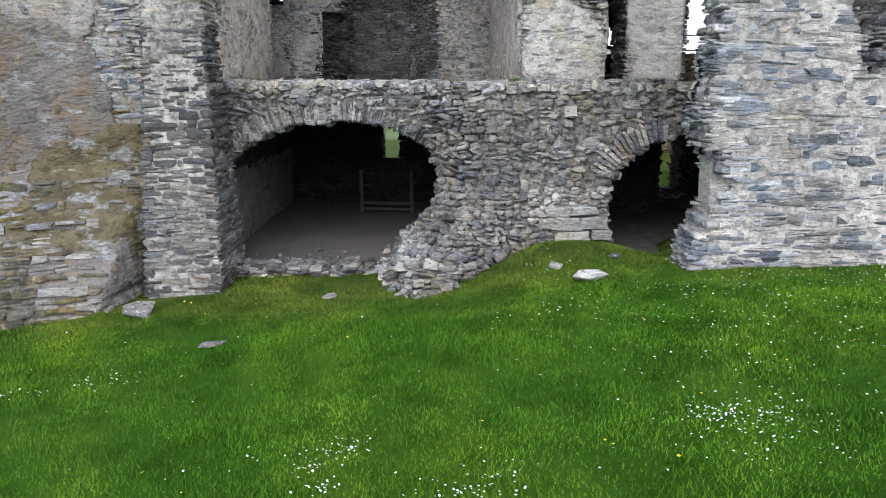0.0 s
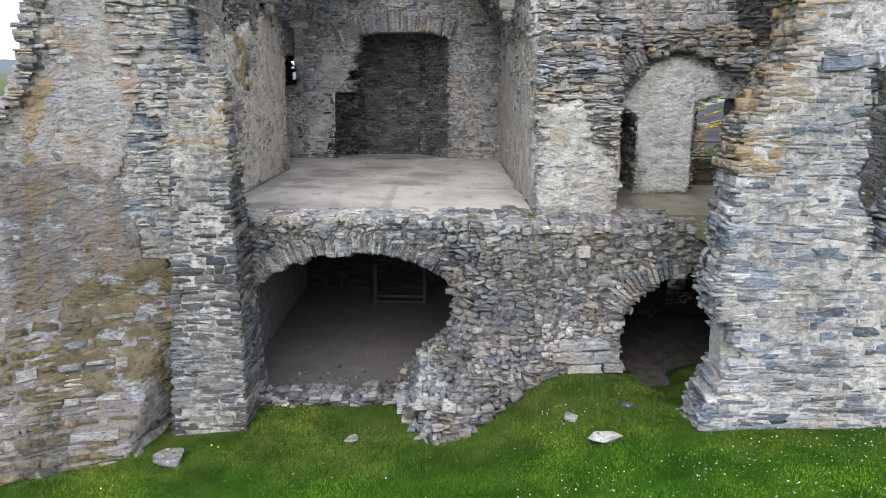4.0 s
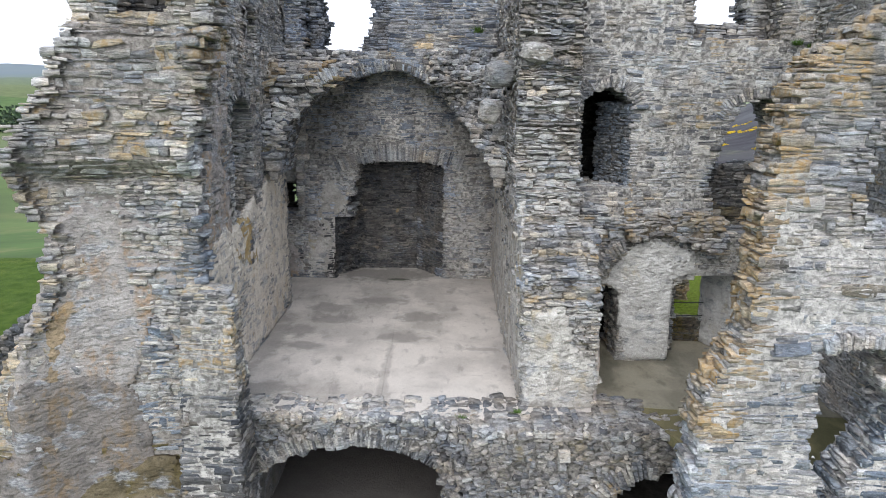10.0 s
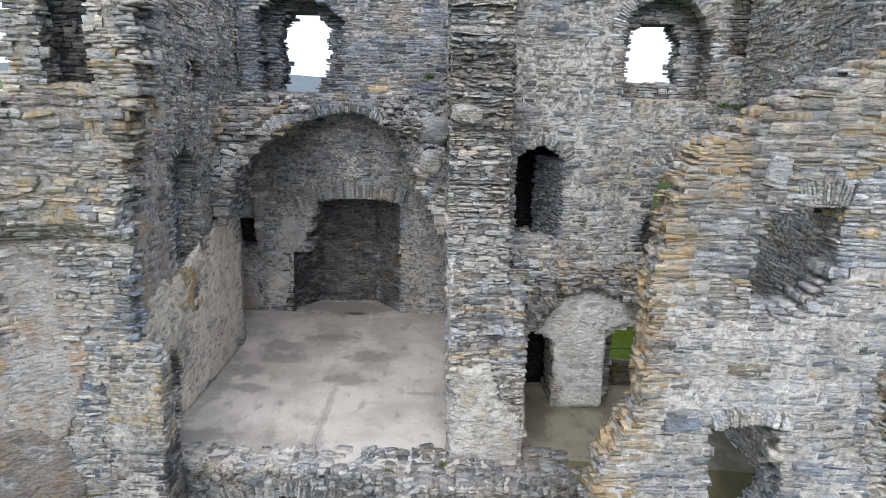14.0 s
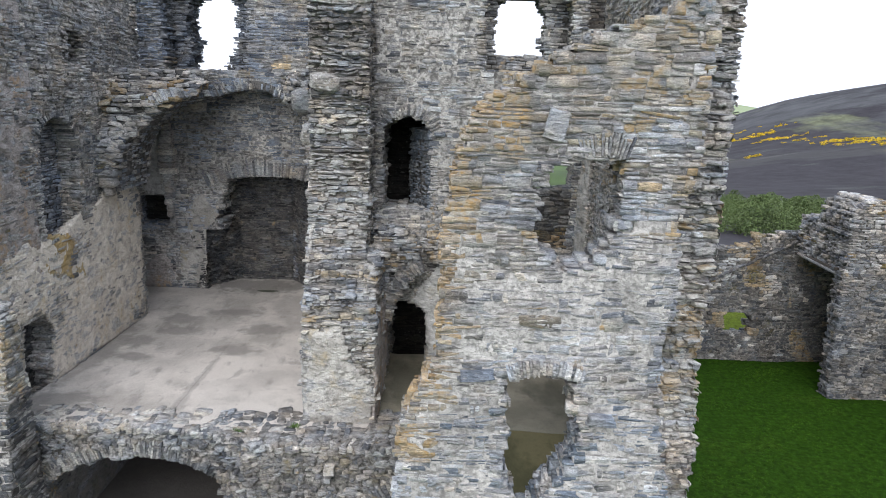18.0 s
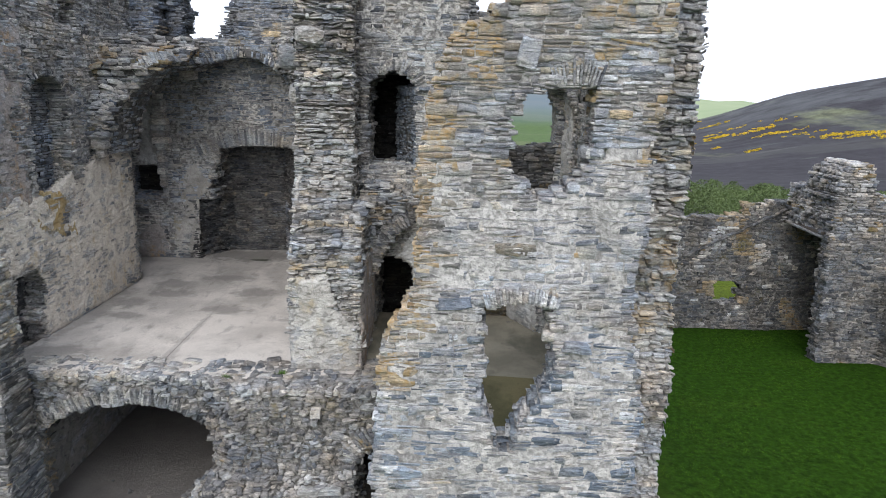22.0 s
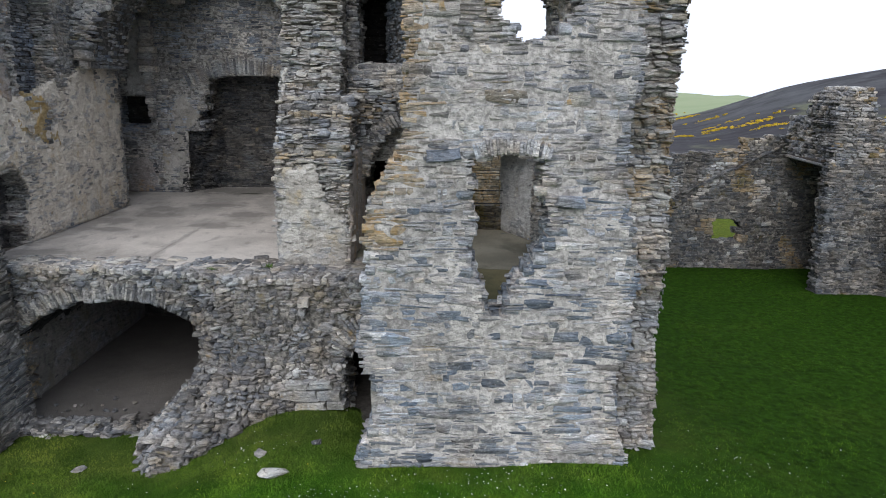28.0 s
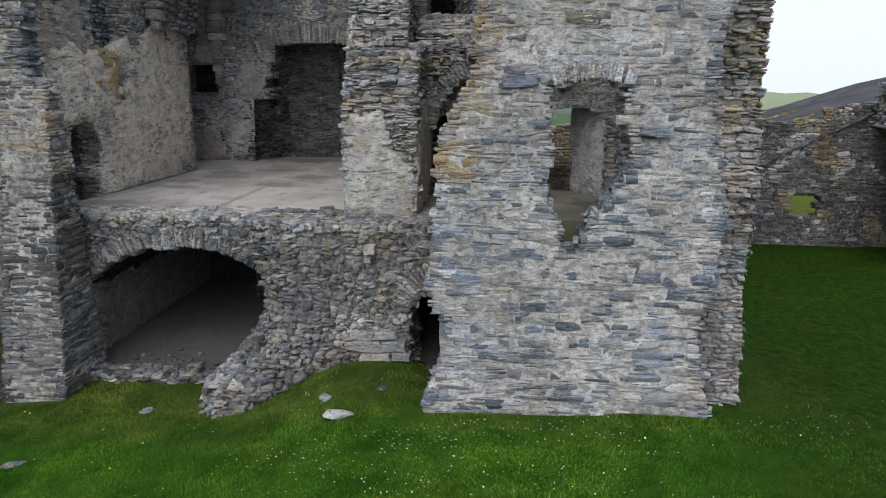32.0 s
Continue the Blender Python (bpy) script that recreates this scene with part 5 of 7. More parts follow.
masonry("wall_hall_upper_outer", "outer skin of the upper hall wall with a broken window", (0, 26.62), (1, 0), (0, 1), 1.45, [(-5.9, 11.2), (2.0, 11.2), (2.0, 15.7), (-5.9, 15.7)], [HIGH_WINDOW], (0.06, 0.17), (0.15, 0.5), "fe", [SLATE_DARK], CORE_DARK, rag=0.12, rough=0.04, seed=50, only=[(-5.6, -1.9, 11.0, 15)])
hall_upper = masonry("wall_hall_upper", "upper hall wall of grey slate over a pointed arch", (0, 25.5), (1, 0), (0, 1), 1.1,
                     [(-6.2, 6.9), (2.0, 6.9), (2.0, 15.7), (-6.2, 15.7)], [BIG_ARCH, HIGH_EMBRASURE], (0.06, 0.17), (0.15, 0.55), "fe", [SLATE_GREY, SLATE_OCHRE, SLATE_DARK], LIME, rag=0.09, relief=0.05,
                     rough=0.016, joint=0.015, pointing=0.022, bigs=0.8, seed=19, near=(-4, 0.5, 10.9, 12), slot_of=lambda u, z: 1 if wobble(u, z, 1.0, 71) > 0.3 and z < 12 else 2 if wobble(u, z, 0.7, 72) > -0.05 else 0)
voussoirs(hall_upper, (0, 25.5), (1, 0), (0, 1), (VC, VS), VRX, VRZ, 40, 125, 74, 0.5, 0.4, SLATE_GREY, 10, height=hall_rise)


def vault(name, label, x0, rx, z0, rz, y0, y1, a0, a1, material, thick=0.3, bumps=0.05, seed=3, height=None, front=None, back=None):
    """A shell of rough vaulting between two arcs."""
    bm = bmesh.new()
    na, ny = 30, max(2, int((y1 - y0) / 0.25))
    grid = []
    for t in (0.0, thick):
        for i in range(na + 1):
            a = radians(a0 + (a1 - a0) * i / na)
            col = []
            for j in range(ny + 1):
                near_end = front(math.degrees(a)) if front else y0
                far_end = max(back(math.degrees(a)), near_end + 0.3) if back else y1
                y = near_end + (far_end - near_end) * j / ny
                if j == 0:
                    y += 0.12 * wobble(i * 0.35, 1.0, 1.0, seed)
                r = 1 + (t + bumps * wobble(i * 0.4, y * 1.6, 1.0, seed)) / rx
                col.append(bm.verts.new((x0 + rx * r * math.cos(a), y, z0 + (height(a) if height else rz * math.sin(a)) * r)))
            grid.append(col)
    k = na + 1
    for i in range(na):
        for j in range(ny):
            bm.faces.new((grid[i][j], grid[i][j + 1], grid[i + 1][j + 1], grid[i + 1][j]))
            bm.faces.new((grid[k + i][j], grid[k + i + 1][j], grid[k + i + 1][j + 1], grid[k + i][j + 1]))
        for j in (0, ny):
            bm.faces.new((grid[i][j], grid[i + 1][j], grid[k + i + 1][j], grid[k + i][j]))
    for i in (0, na):
        for j in range(ny):
            bm.faces.new((grid[i][j], grid[i][j + 1], grid[k + i][j + 1], grid[k + i][j]))
    me = bpy.data.meshes.new(name)
    bm.to_mesh(me)
    bm.free()
    me.materials.append(material)
    return tagged(new(name, me), label, "vault", kind="structure")


end_bay = vault("ceiling_hall_vault", "remaining end bay of the rough stone vault with a torn edge", VC, VRX - 0.03, VS, VRZ - 0.03, 24.35, 26.75, 0, 180, CORE_DARK, 0.3, 0.05, 3, hall_rise, hall_front, hall_back)
soffit(end_bay, VC, VRX - 0.02, VS, VRZ - 0.02, 24.3, 26.7, 0, 180, [SLATE_DARK, SLATE_GREY], 101, end=0.15, height=hall_rise, front=hall_front, back=hall_back)
for a0, a1, count, seed in ((178, 116.5, 70, 19), (2, 55, 60, 21)):
    voussoirs(end_bay, (0, 0), (1, 0), (0, 1), (VC, VS), VRX, VRZ, a0, a1, count, 0.55, 0.4, SLATE_GREY, seed, height=hall_rise, front=lambda deg: hall_front(deg) - 0.12)


def torn_haunch(name, label, west, mats, seed):
    """Rubble filling between the vault's torn edge and the side wall, in rough courses that lean back to the upper wall."""
    rng = np.random.default_rng(seed)
    stones, verts, quads = [], [], []
    wall_x, z = (-5.6, 8.25) if west else (1.75, 8.1)
    while z < 11.35:
        h = rng.uniform(0.06, 0.17)
        rise = min((z - VS) / VRZ, 0.9 if west else 0.86)
        a = math.pi - math.asin(rise) if west else math.acos((1 - rise) ** (1 / 1.7))
        x_edge, y_edge = VC + VRX * math.cos(a), min(hall_front(math.degrees(a)) - 0.1 + (1.6 * max(0.0, z - 10.55) if west else 0.0), 25.4)
        p, q = Vector((wall_x, 20.45 + 0.5 * (z - 8.2), z)), Vector((x_edge, y_edge, z))
        p.y = min(p.y, q.y - 0.05)
        runs = [(p, q)]
        if west and z > 10.35:
            runs.append((q, Vector((-3.75, 25.45, z))))
        for p, q in runs:
            along = (q - p).normalized()
            out = Vector((along.y, -along.x, 0)) if west else Vector((-along.y, along.x, 0))
            out = out if out.y < 0 or abs(out.x) > 0.7 else -out
            i = len(verts)
            for v in (p - out * 0.03, q - out * 0.03, q - out * 0.5, p - out * 0.5):
                verts += [v, v + Vector((0, 0, h))]
            quads += [(i, i + 2, i + 3, i + 1), (i + 2, i + 4, i + 5, i + 3), (i + 4, i + 6, i + 7, i + 5), (i + 6, i, i + 1, i + 7), (i + 1, i + 3, i + 5, i + 7), (i, i + 6, i + 4, i + 2)]
            s, total = 0.0, (q - p).length
            while s < total:
                l = rng.uniform(0.14, 0.5)
                yaw, tilt = rng.normal(0, 0.12), rng.normal(0, 0.12)
                a1 = (along + out * yaw + Vector((0, 0, tilt))).normalized()
                o1 = (out - a1 * out.dot(a1)).normalized()
                u1 = o1.cross(a1)
                c = p + along * (s + l / 2) + out * (rng.normal(0.0, 0.05) - 0.1) + Vector((0, 0, h / 2 + rng.normal(0, 0.015)))
                slot = 1 if wobble(s, z, 1.0, seed + 3) > 0.28 else 2 if rng.random() < 0.3 else 0
                stones.append((tuple(c), tuple(a1), tuple(u1 if u1.z > 0 else -u1), tuple(o1), (l - 0.012, h * rng.uniform(0.85, 1.15), 0.3), slot, False, True))
                s += l
        z += h
    ob = mesh_from(name, [tuple(v) for v in verts], quads, [CORE_DARK])
    tagged(ob, label, "vault", kind="structure")
    lay(ob, stones, mats, rng, 1.3, 0, True)


torn_haunch("ceiling_haunch_west", "rough rubble haunch of the fallen vault, tinged with lichen", True, [SLATE_GREY, RUBBLE_BROWN, SLATE_PINK], 131)
torn_haunch("ceiling_haunch_east", "rough grey rubble haunch of the fallen vault", False, [SLATE_GREY, SLATE_PINK, SLATE], 137)

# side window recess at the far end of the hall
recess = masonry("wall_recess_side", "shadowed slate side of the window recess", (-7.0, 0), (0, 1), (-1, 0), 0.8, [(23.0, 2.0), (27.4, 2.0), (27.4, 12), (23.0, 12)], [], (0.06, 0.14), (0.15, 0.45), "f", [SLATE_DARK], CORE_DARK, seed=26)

# left front wall with its concave broken face, and the pier beside it
def left_shift(u, z):
    """Hollowed between the broken left edge and the pier; overhanging at the top."""
    hollow = 1.05 * math.sin(math.pi * min(1.0, max(0.0, (u + 8.9) / 5.0))) ** 0.8
    lean = 0.07 * max(0.0, min(z, 7.5))
    over = -0.35 * min(1.0, max(0.0, (z - 8.5) / 0.25)) if z < 11.2 else -0.15
    foot = 0.95 * max(0.0, 1.2 - z) * min(1.0, max(0.0, (-5.75 - u) / 0.5))
    return hollow * (1.0 if z < 8.4 else 0.75) + lean + over - foot


LEFT_OUT = [(-10.0, -1.8), (-9.85, 1.0), (-9.75, 3.0), (-9.5, 4.1), (-9.2, 4.8), (-8.7, 5.5), (-8.6, 6.4), (-8.45, 7.0), (-8.75, 7.6), (-9.0, 8.3), (-8.95, 8.7), (-8.55, 9.5), (-8.1, 10.4), (-7.75, 11.1), (-7.5, 11.8), (-7.4, 13.2), (-7.1, 14.5), (-7.1, 15.7), (-4.5, 15.7), (-4.6, 11.9), (-4.7, 11.2), (-5.05, 10.2), (-5.25, 9.0), (-5.35, 7.2), (-5.4, 6.4), (-5.45, 5.9), (-5.45, -1.8)]
LEFT_WINDOW = [(-6.65, 11.6), (-5.75, 11.6), (-5.7, 12.6), (-5.65, 13.6), (-5.9, 14.2), (-6.4, 14.2), (-6.7, 13.2)]


def left_slot(u, z):
    k = wobble(u, z, 0.9, 81) + 0.4 * wobble(u, z, 2.6, 82)
    if z > 8.5:
        return 1 if k > 0.12 else 0 if k > -0.35 else 2
    if z < 2.6 + 1.2 * k:
        return 3 if wobble(u, z, 2.2, 83) > -0.1 else 5
    if u > -6.9 + 0.5 * k and z < 7.5:
        return 4
    if u < -8.3 + 0.9 * k:
        return 1
    return 2 if k > 0.4 else 0


left_front = masonry("wall_left_front", "torn left wall of slate rubble with render and lichen", (0, 13.3), (1, 0), (0, 1), 1.9, LEFT_OUT, [LEFT_WINDOW], (0.06, 0.22), (0.14, 0.5), "fe",
                     [SLATE_PINK, SLATE_OCHRE, SLATE_GREY, RUBBLE_MOSSY, SLATE_BLUE, RUBBLE], LIME_DUN, jumble=0.07, rag=0.12, relief=0.1, rough=0.034, pointing=0.028, flush=lambda u, z: z < 8.3, seed=27, bigs=1.4, shift=left_shift, slot_of=left_slot, near=(-8.2, -5.2, 8.6, 10.2), depth=0.3)
coat("plaster", left_front, "darker dun render on the lower wall", (0, 13.3), (1, 0), (0, 1), [(-9.4, 0.8), (-6.6, 0.8), (-6.7, 2.6), (-7.0, 3.6), (-7.6, 4.2), (-9.3, 4.2)], RENDER_DUN, hold=0.65, seed=48, proud=0.1, shift=left_shift, bite=1.1, sink=0.16)
coat("plaster", left_front, "weathered pinkish grey render", (0, 13.3), (1, 0), (0, 1), [(-9.3, 3.2), (-7.9, 3.0), (-7.0, 3.8), (-6.6, 5.2), (-5.9, 6.0), (-5.7, 7.1), (-6.2, 7.7), (-7.6, 7.9), (-8.4, 7.6), (-8.6, 6.2), (-9.3, 4.0)], RENDER_PINK, hold=0.45, seed=28, proud=0.07, shift=left_shift, bite=1.0, sink=0.16)
coat("plaster", left_front, "ochre-stained render along the broken edge", (0, 13.3), (1, 0), (0, 1), [(-9.2, 1.5), (-8.2, 1.8), (-7.9, 3.4), (-8.0, 5.0), (-7.4, 6.2), (-7.2, 7.2), (-7.9, 7.3), (-8.5, 6.4), (-8.6, 5.2), (-9.2, 3.6)], RENDER_RUST, hold=0.02, seed=47, proud=0.085, shift=left_shift, bite=1.1, sink=0.14)
coat("plaster", left_front, "brown mossy earth clinging to the rubble", (0, 13.3), (1, 0), (0, 1), [(-8.3, -0.3), (-5.75, -0.3), (-5.75, 1.3), (-6.2, 2.1), (-7.4, 2.0), (-8.2, 1.5)], RENDER_MOSS, hold=0.6, seed=38, proud=0.14, shift=left_shift, bite=1.4, sink=0.16)
coat("plaster", left_front, "darker dun render over the low rubble", (0, 13.3), (1, 0), (0, 1), [(-10.0, -0.7), (-8.0, -0.7), (-7.2, 0.0), (-7.6, 1.0), (-8.0, 2.4), (-8.8, 2.6), (-10.0, 2.4)], RENDER_DUN, hold=0.55, seed=44, proud=0.12, shift=left_shift, bite=1.5, sink=0.16)
coat("plaster", left_front, "darker dun render at the foot of the wall", (0, 13.3), (1, 0), (0, 1), [(-7.8, -1.0), (-5.7, -1.0), (-5.7, 0.3), (-7.6, 0.3)], RENDER_DUN, hold=0.45, seed=45, proud=0.12, shift=left_shift, bite=2.0, sink=0.16)
masonry("wall_outer_west", "dark ruined rubble wall running out from the tower", (0, 18.0), (1, 0), (0, 1), 1.2, [(-17, -2.2), (-8.2, -2.2), (-8.2, 5.2), (-10.3, 4.9), (-11.4, 4.2), (-12.4, 3.4), (-14, 2.4), (-17, 1.5)], [], (0.08, 0.2), (0.15, 0.45), "fe", [RUBBLE_DARK, SLATE_PIER], CORE_DARK, rag=0.1, rough=0.04, jumble=0.12, seed=66, only=[(-14, -8, 0, 6)])
# Backing added in dark slate; the window's shade is in its colour.
masonry("wall_left_window_back", "added rubble backing, darkened for shade, behind the left wall's upper window", (0, 15.0), (1, 0), (0, 1), 0.25, [(-6.9, 11.2), (-5.55, 11.2), (-5.55, 14.6), (-6.9, 14.6)], [box(-6.5, -6.25, 13.2, 13.75)], (0.07, 0.16), (0.15, 0.4), "fe", [SLATE_SOOT_SHADE], CORE_BLACK, rough=0.03, seed=61)
pier = masonry("wall_pier", "dark slate pier thick with white lime mortar", (0, 12.9), (1, 0), (0, 1), 1.7,
               [(-5.78, -1.7), (-4.2, -1.7), (-4.6, 5.9), (-5.72, 6.05)], [], (0.07, 0.24), (0.16, 0.6), "fe", [SLATE_PIER, SLATE_OCHRE], LIME_WHITE, rag=0.025, relief=0.02, rough=0.007, joint=0.026, jumble=0.08, skew=0.22,
               shift=lambda u, z: 0.17 * (z + 1.0), seed=29, pointing=0.014, bigs=0.5, near=(-6, -4, -1.3, 5.2), slot_of=lambda u, z: 1 if z > 4.0 and wobble(u, z, 0.8, 91) > -0.3 else 0, single=300)

# front of the undercroft: the great broken arch, the rubble buttress and the small doorway
def front_shift(u, z):
    s = float(np.interp(u, [-5, -0.4, 0.6, 6], [0.75, 0.65, 0.05, 0.0]))
    heap = math.exp(-((u + 0.05 + 0.35 * max(0.0, 0.2 - z)) / (1.6 if u > -0.05 - 0.35 * max(0.0, 0.2 - z) else 0.95)) ** 2) * max(0.0, 0.7 - z) * 1.7
    return s - min(heap, 3.2) - 0.12 * max(0.0, 1.2 - z) * math.exp(-((u - 2.3) / 1.0) ** 2)


BIG_OPEN = [(-4.9, -1.25), (-1.7, -1.25), (-1.3, -0.95), (-0.95, -0.55), (-0.55, -0.2), (-0.28, 0.15), (-0.12, 0.5), (-0.1, 0.9), (-0.22, 1.3), (-0.32, 1.7), (-0.95, 1.98), (-2.1, 2.1), (-3.3, 1.93), (-4.2, 1.6), (-4.85, 1.1)]
SMALL_OPEN = [(3.62, -1.2), (5.6, -1.2), (5.6, 1.7), (4.9, 1.8), (4.5, 1.72), (4.15, 1.6), (3.65, 1.15), (3.42, 0.8), (3.45, 0.1)]


def front_slot(u, z):
    if 1.7 < u < 3.5 and 0.0 < z < 0.75 and wobble(u, z, 1.2, 96) > -0.2:
        return 2
    if u < -4.0 and z < 1.7:
        return 3
    if z < 0.5 - 0.6 * abs(u + 0.2) and wobble(u, z, 3.5, 97) > 0.12:
        return 0 if wobble(u, z, 2.5, 98) > 0.1 else 5
    if u > -0.4 and wobble(u, z, 6.0, 94) > 0.5:
        return 4
    if u < -0.4 or (z > 2.3 and u < 0.5):
        return 1
    return 0


undercroft_front = masonry("wall_undercroft_front", "broken front of the undercroft in rough rubble", (0, 14.15), (1, 0), (0, 1), 1.7,
                           [(-5.3, -1.6), (5.4, -1.6), (5.4, 2.78), (3.0, 2.85), (0.6, 2.8), (-1.0, 2.88), (-3.0, 2.88), (-5.3, 2.8)], [BIG_OPEN, SMALL_OPEN], (0.06, 0.17), (0.07, 0.25), "fe",
                           [RUBBLE, SLATE_GREY, SLATE_PINK, SLATE_OCHRE, WHITE_STONE, RUBBLE_DARK], CORE_GREY, rag=0.06, relief=0.09, rough=0.046, jumble=0.28, pointing=0.045, bigs=0.8, shift=front_shift, seed=30, near=(-1.8, 1.2, -1.4, 2.2), depth=0.3, blunt=1.9, slot_of=front_slot, single=300)
voussoirs(undercroft_front, (0, 14.85), (1, 0), (0, 1), (-2.3, 0.3), 2.65, 1.78, 22, 152, 100, 0.6, 0.42, SLATE_GREY, 31)
voussoirs(undercroft_front, (0, 14.15), (1, 0), (0, 1), (4.6, 0.7), 1.2, 1.0, 88, 165, 17, 0.5, 0.45, SLATE_GREY, 32)

cap(undercroft_front, -5.2, 5.3, lambda x: 14.15 + front_shift(x, 2.8), 15.1, 2.835, [SLATE_LIMED, SLATE_PINK, SLATE_LIMED, SLATE_GREY], 106, (0.1, 0.28))

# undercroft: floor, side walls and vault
# Slate and render here are darkened for the undercroft's shade.
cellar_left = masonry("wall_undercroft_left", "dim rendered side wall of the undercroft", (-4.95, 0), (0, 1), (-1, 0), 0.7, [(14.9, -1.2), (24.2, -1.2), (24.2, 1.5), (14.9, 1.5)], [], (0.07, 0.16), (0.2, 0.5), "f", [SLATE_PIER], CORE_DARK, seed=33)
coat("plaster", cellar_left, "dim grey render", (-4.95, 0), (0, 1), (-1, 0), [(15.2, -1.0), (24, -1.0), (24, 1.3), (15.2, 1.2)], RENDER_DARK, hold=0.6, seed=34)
# Black stone colours carry the shade of the deep undercroft.
masonry("wall_undercroft_right", "dim rubble side wall of the undercroft", (0.3, 0), (0, 1), (1, 0), 1.2, [(15.4, -1.2), (24.2, -1.2), (24.2, 1.6), (15.4, 1.6)], [], (0.07, 0.16), (0.2, 0.5), "f", [SLATE_SHADE], CORE_BLACK, seed=35)
masonry("wall_undercroft_back", "dark back wall of the undercroft", (0, 22.6), (1, 0), (0, 1), 0.9, [(-5.2, -1.2), (1.0, -1.2), (1.0, 2.6), (-5.2, 2.6)], [box(-2.05, -1.4, 0.4, 1.55)], (0.07, 0.16), (0.2, 0.5), "fe", [SLATE_SHADE], CORE_BLACK, seed=36)
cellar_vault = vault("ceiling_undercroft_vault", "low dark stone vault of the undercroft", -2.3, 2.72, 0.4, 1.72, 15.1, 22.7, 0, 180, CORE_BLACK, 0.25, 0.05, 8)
soffit(cellar_vault, -2.3, 2.7, 0.4, 1.7, 15.2, 22.6, 0, 180, [SLATE_SHADE], 105, (0.1, 0.2), (0.2, 0.6), 0.0)
for name, x0, x1 in (("wall_shaft_left", -2.75, -2.35), ("wall_shaft_right", -1.2, -0.8)):
    masonry(name, "rubble side of the light shaft", (x1 if name.endswith("left") else x0, 0), (0, 1), (-1, 0) if name.endswith("left") else (1, 0), 0.4, [(23.4, -1.2), (28.7, -1.2), (28.7, 2.4), (23.4, 2.4)], [], (0.08, 0.16), (0.2, 0.5), "f", [RUBBLE_MOSSY], CORE, seed=37)
# Passage side in black tones, for the shade inside.
masonry("wall_passage_side", "dark rubble side of the passage", (3.3, 0), (0, 1), (-1, 0), 0.5, [(15.6, -1.2), (18.4, -1.2), (18.4, 2.6), (15.6, 2.6)], [], (0.08, 0.16), (0.15, 0.4), "f", [SLATE_SHADE], CORE_BLACK, seed=38)

# Thin liner added before the back wall; its blackness is painted shade.
masonry("wall_passage_back", "added black rubble liner that stands for the shade of the passage", (0, 18.2), (1, 0), (0, 1), 0.15, [(3.3, -1.2), (9.2, -1.2), (9.2, 2.62), (3.3, 2.62)], [box(5.7, 6.45, -0.1, 1.5)], (0.07, 0.16), (0.15, 0.45), "fe", [SLATE_SHADE], CORE_BLACK, rough=0.02, seed=60)


def slab(name, label, outline, z, thick, material, step=0.35):
    """A floor with an uneven rim and slightly uneven top."""
    bm = bmesh.new()
    rim = []
    pts = list(outline)
    for (x1, y1), (x2, y2) in zip(pts, pts[1:] + pts[:1]):
        k = max(1, int(math.hypot(x2 - x1, y2 - y1) / step))
        for i in range(k):
            x, y = x1 + (x2 - x1) * i / k, y1 + (y2 - y1) * i / k
            rim.append(bm.verts.new((x + 0.05 * wobble(x, y, 2.0, 5), y + 0.07 * wobble(x, y, 2.0, 6), z)))
    top = bm.faces.new(rim)
    low = bmesh.ops.extrude_face_region(bm, geom=[top])
    bmesh.ops.translate(bm, verts=[v for v in low["geom"] if isinstance(v, bmesh.types.BMVert)], vec=(0, 0, -thick))
    bmesh.ops.triangulate(bm, faces=bm.faces[:])
    me = bpy.data.meshes.new(name)
    bm.to_mesh(me)
    bm.free()
    me.materials.append(material)
    return tagged(new(name, me), label, "floor", kind="structure")


slab("floor_hall", "pale worn screed floor of the hall with damp patches", [(-5.6, 15.02), (-3.0, 15.0), (-1.705, 14.96), (-1.705, 28.6), (-7.0, 28.6), (-7.0, 23.0), (-5.6, 23.0)], 2.875, 0.25, FLOOR)
slab("floor_hall_east", "pale worn screed floor beside a straight joint", [(-1.7, 14.96), (-0.5, 14.92), (0.2, 14.8), (1.0, 14.75), (1.8, 14.9), (3.4, 15.15), (3.4, 28.6), (-1.7, 28.6)], 2.87, 0.25, FLOOR)
slab("floor_wing", "dull damp screed floor of the wing", [(3.42, 15.6), (5.0, 15.4), (9.2, 15.0), (9.2, 20.1), (3.42, 20.1)], 2.86, 0.25, FLOOR_DULL)
slab("floor_wing_edge", "mossy brown earth along the broken front of the wing floor", [(3.42, 15.1), (4.7, 14.7), (5.3, 12.15), (9.2, 12.15), (9.2, 15.2), (5.0, 15.6), (3.42, 15.7)], 2.85, 0.25, MOSSY_EARTH)
slab("ceiling_recess", "dark stone head over the window recess", [(-7.4, 23.3), (-4.3, 23.3), (-4.3, 26.8), (-7.4, 26.8)], 10.75, 0.3, CORE_DARK)
# Unseen roof added over the doorway box to block daylight.
slab("ceiling_dark_box", "unseen slab added over the doorway box to keep daylight out", [(2.6, 19.9), (5.8, 19.9), (5.8, 22.2), (2.6, 22.2)], 11.6, 0.3, CORE_DARK)
slab("floor_undercroft", "bare earth floor of the undercroft", [(-5.2, 14.25), (-1.2, 14.25), (-0.6, 14.6), (0.6, 15.5), (0.6, 24.5), (-5.2, 24.5)], -0.98, 0.3, EARTH)
# Floor colour blackened for the shade of the passage.
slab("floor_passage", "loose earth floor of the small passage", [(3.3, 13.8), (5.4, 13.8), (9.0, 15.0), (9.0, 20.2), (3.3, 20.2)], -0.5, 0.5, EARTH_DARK)

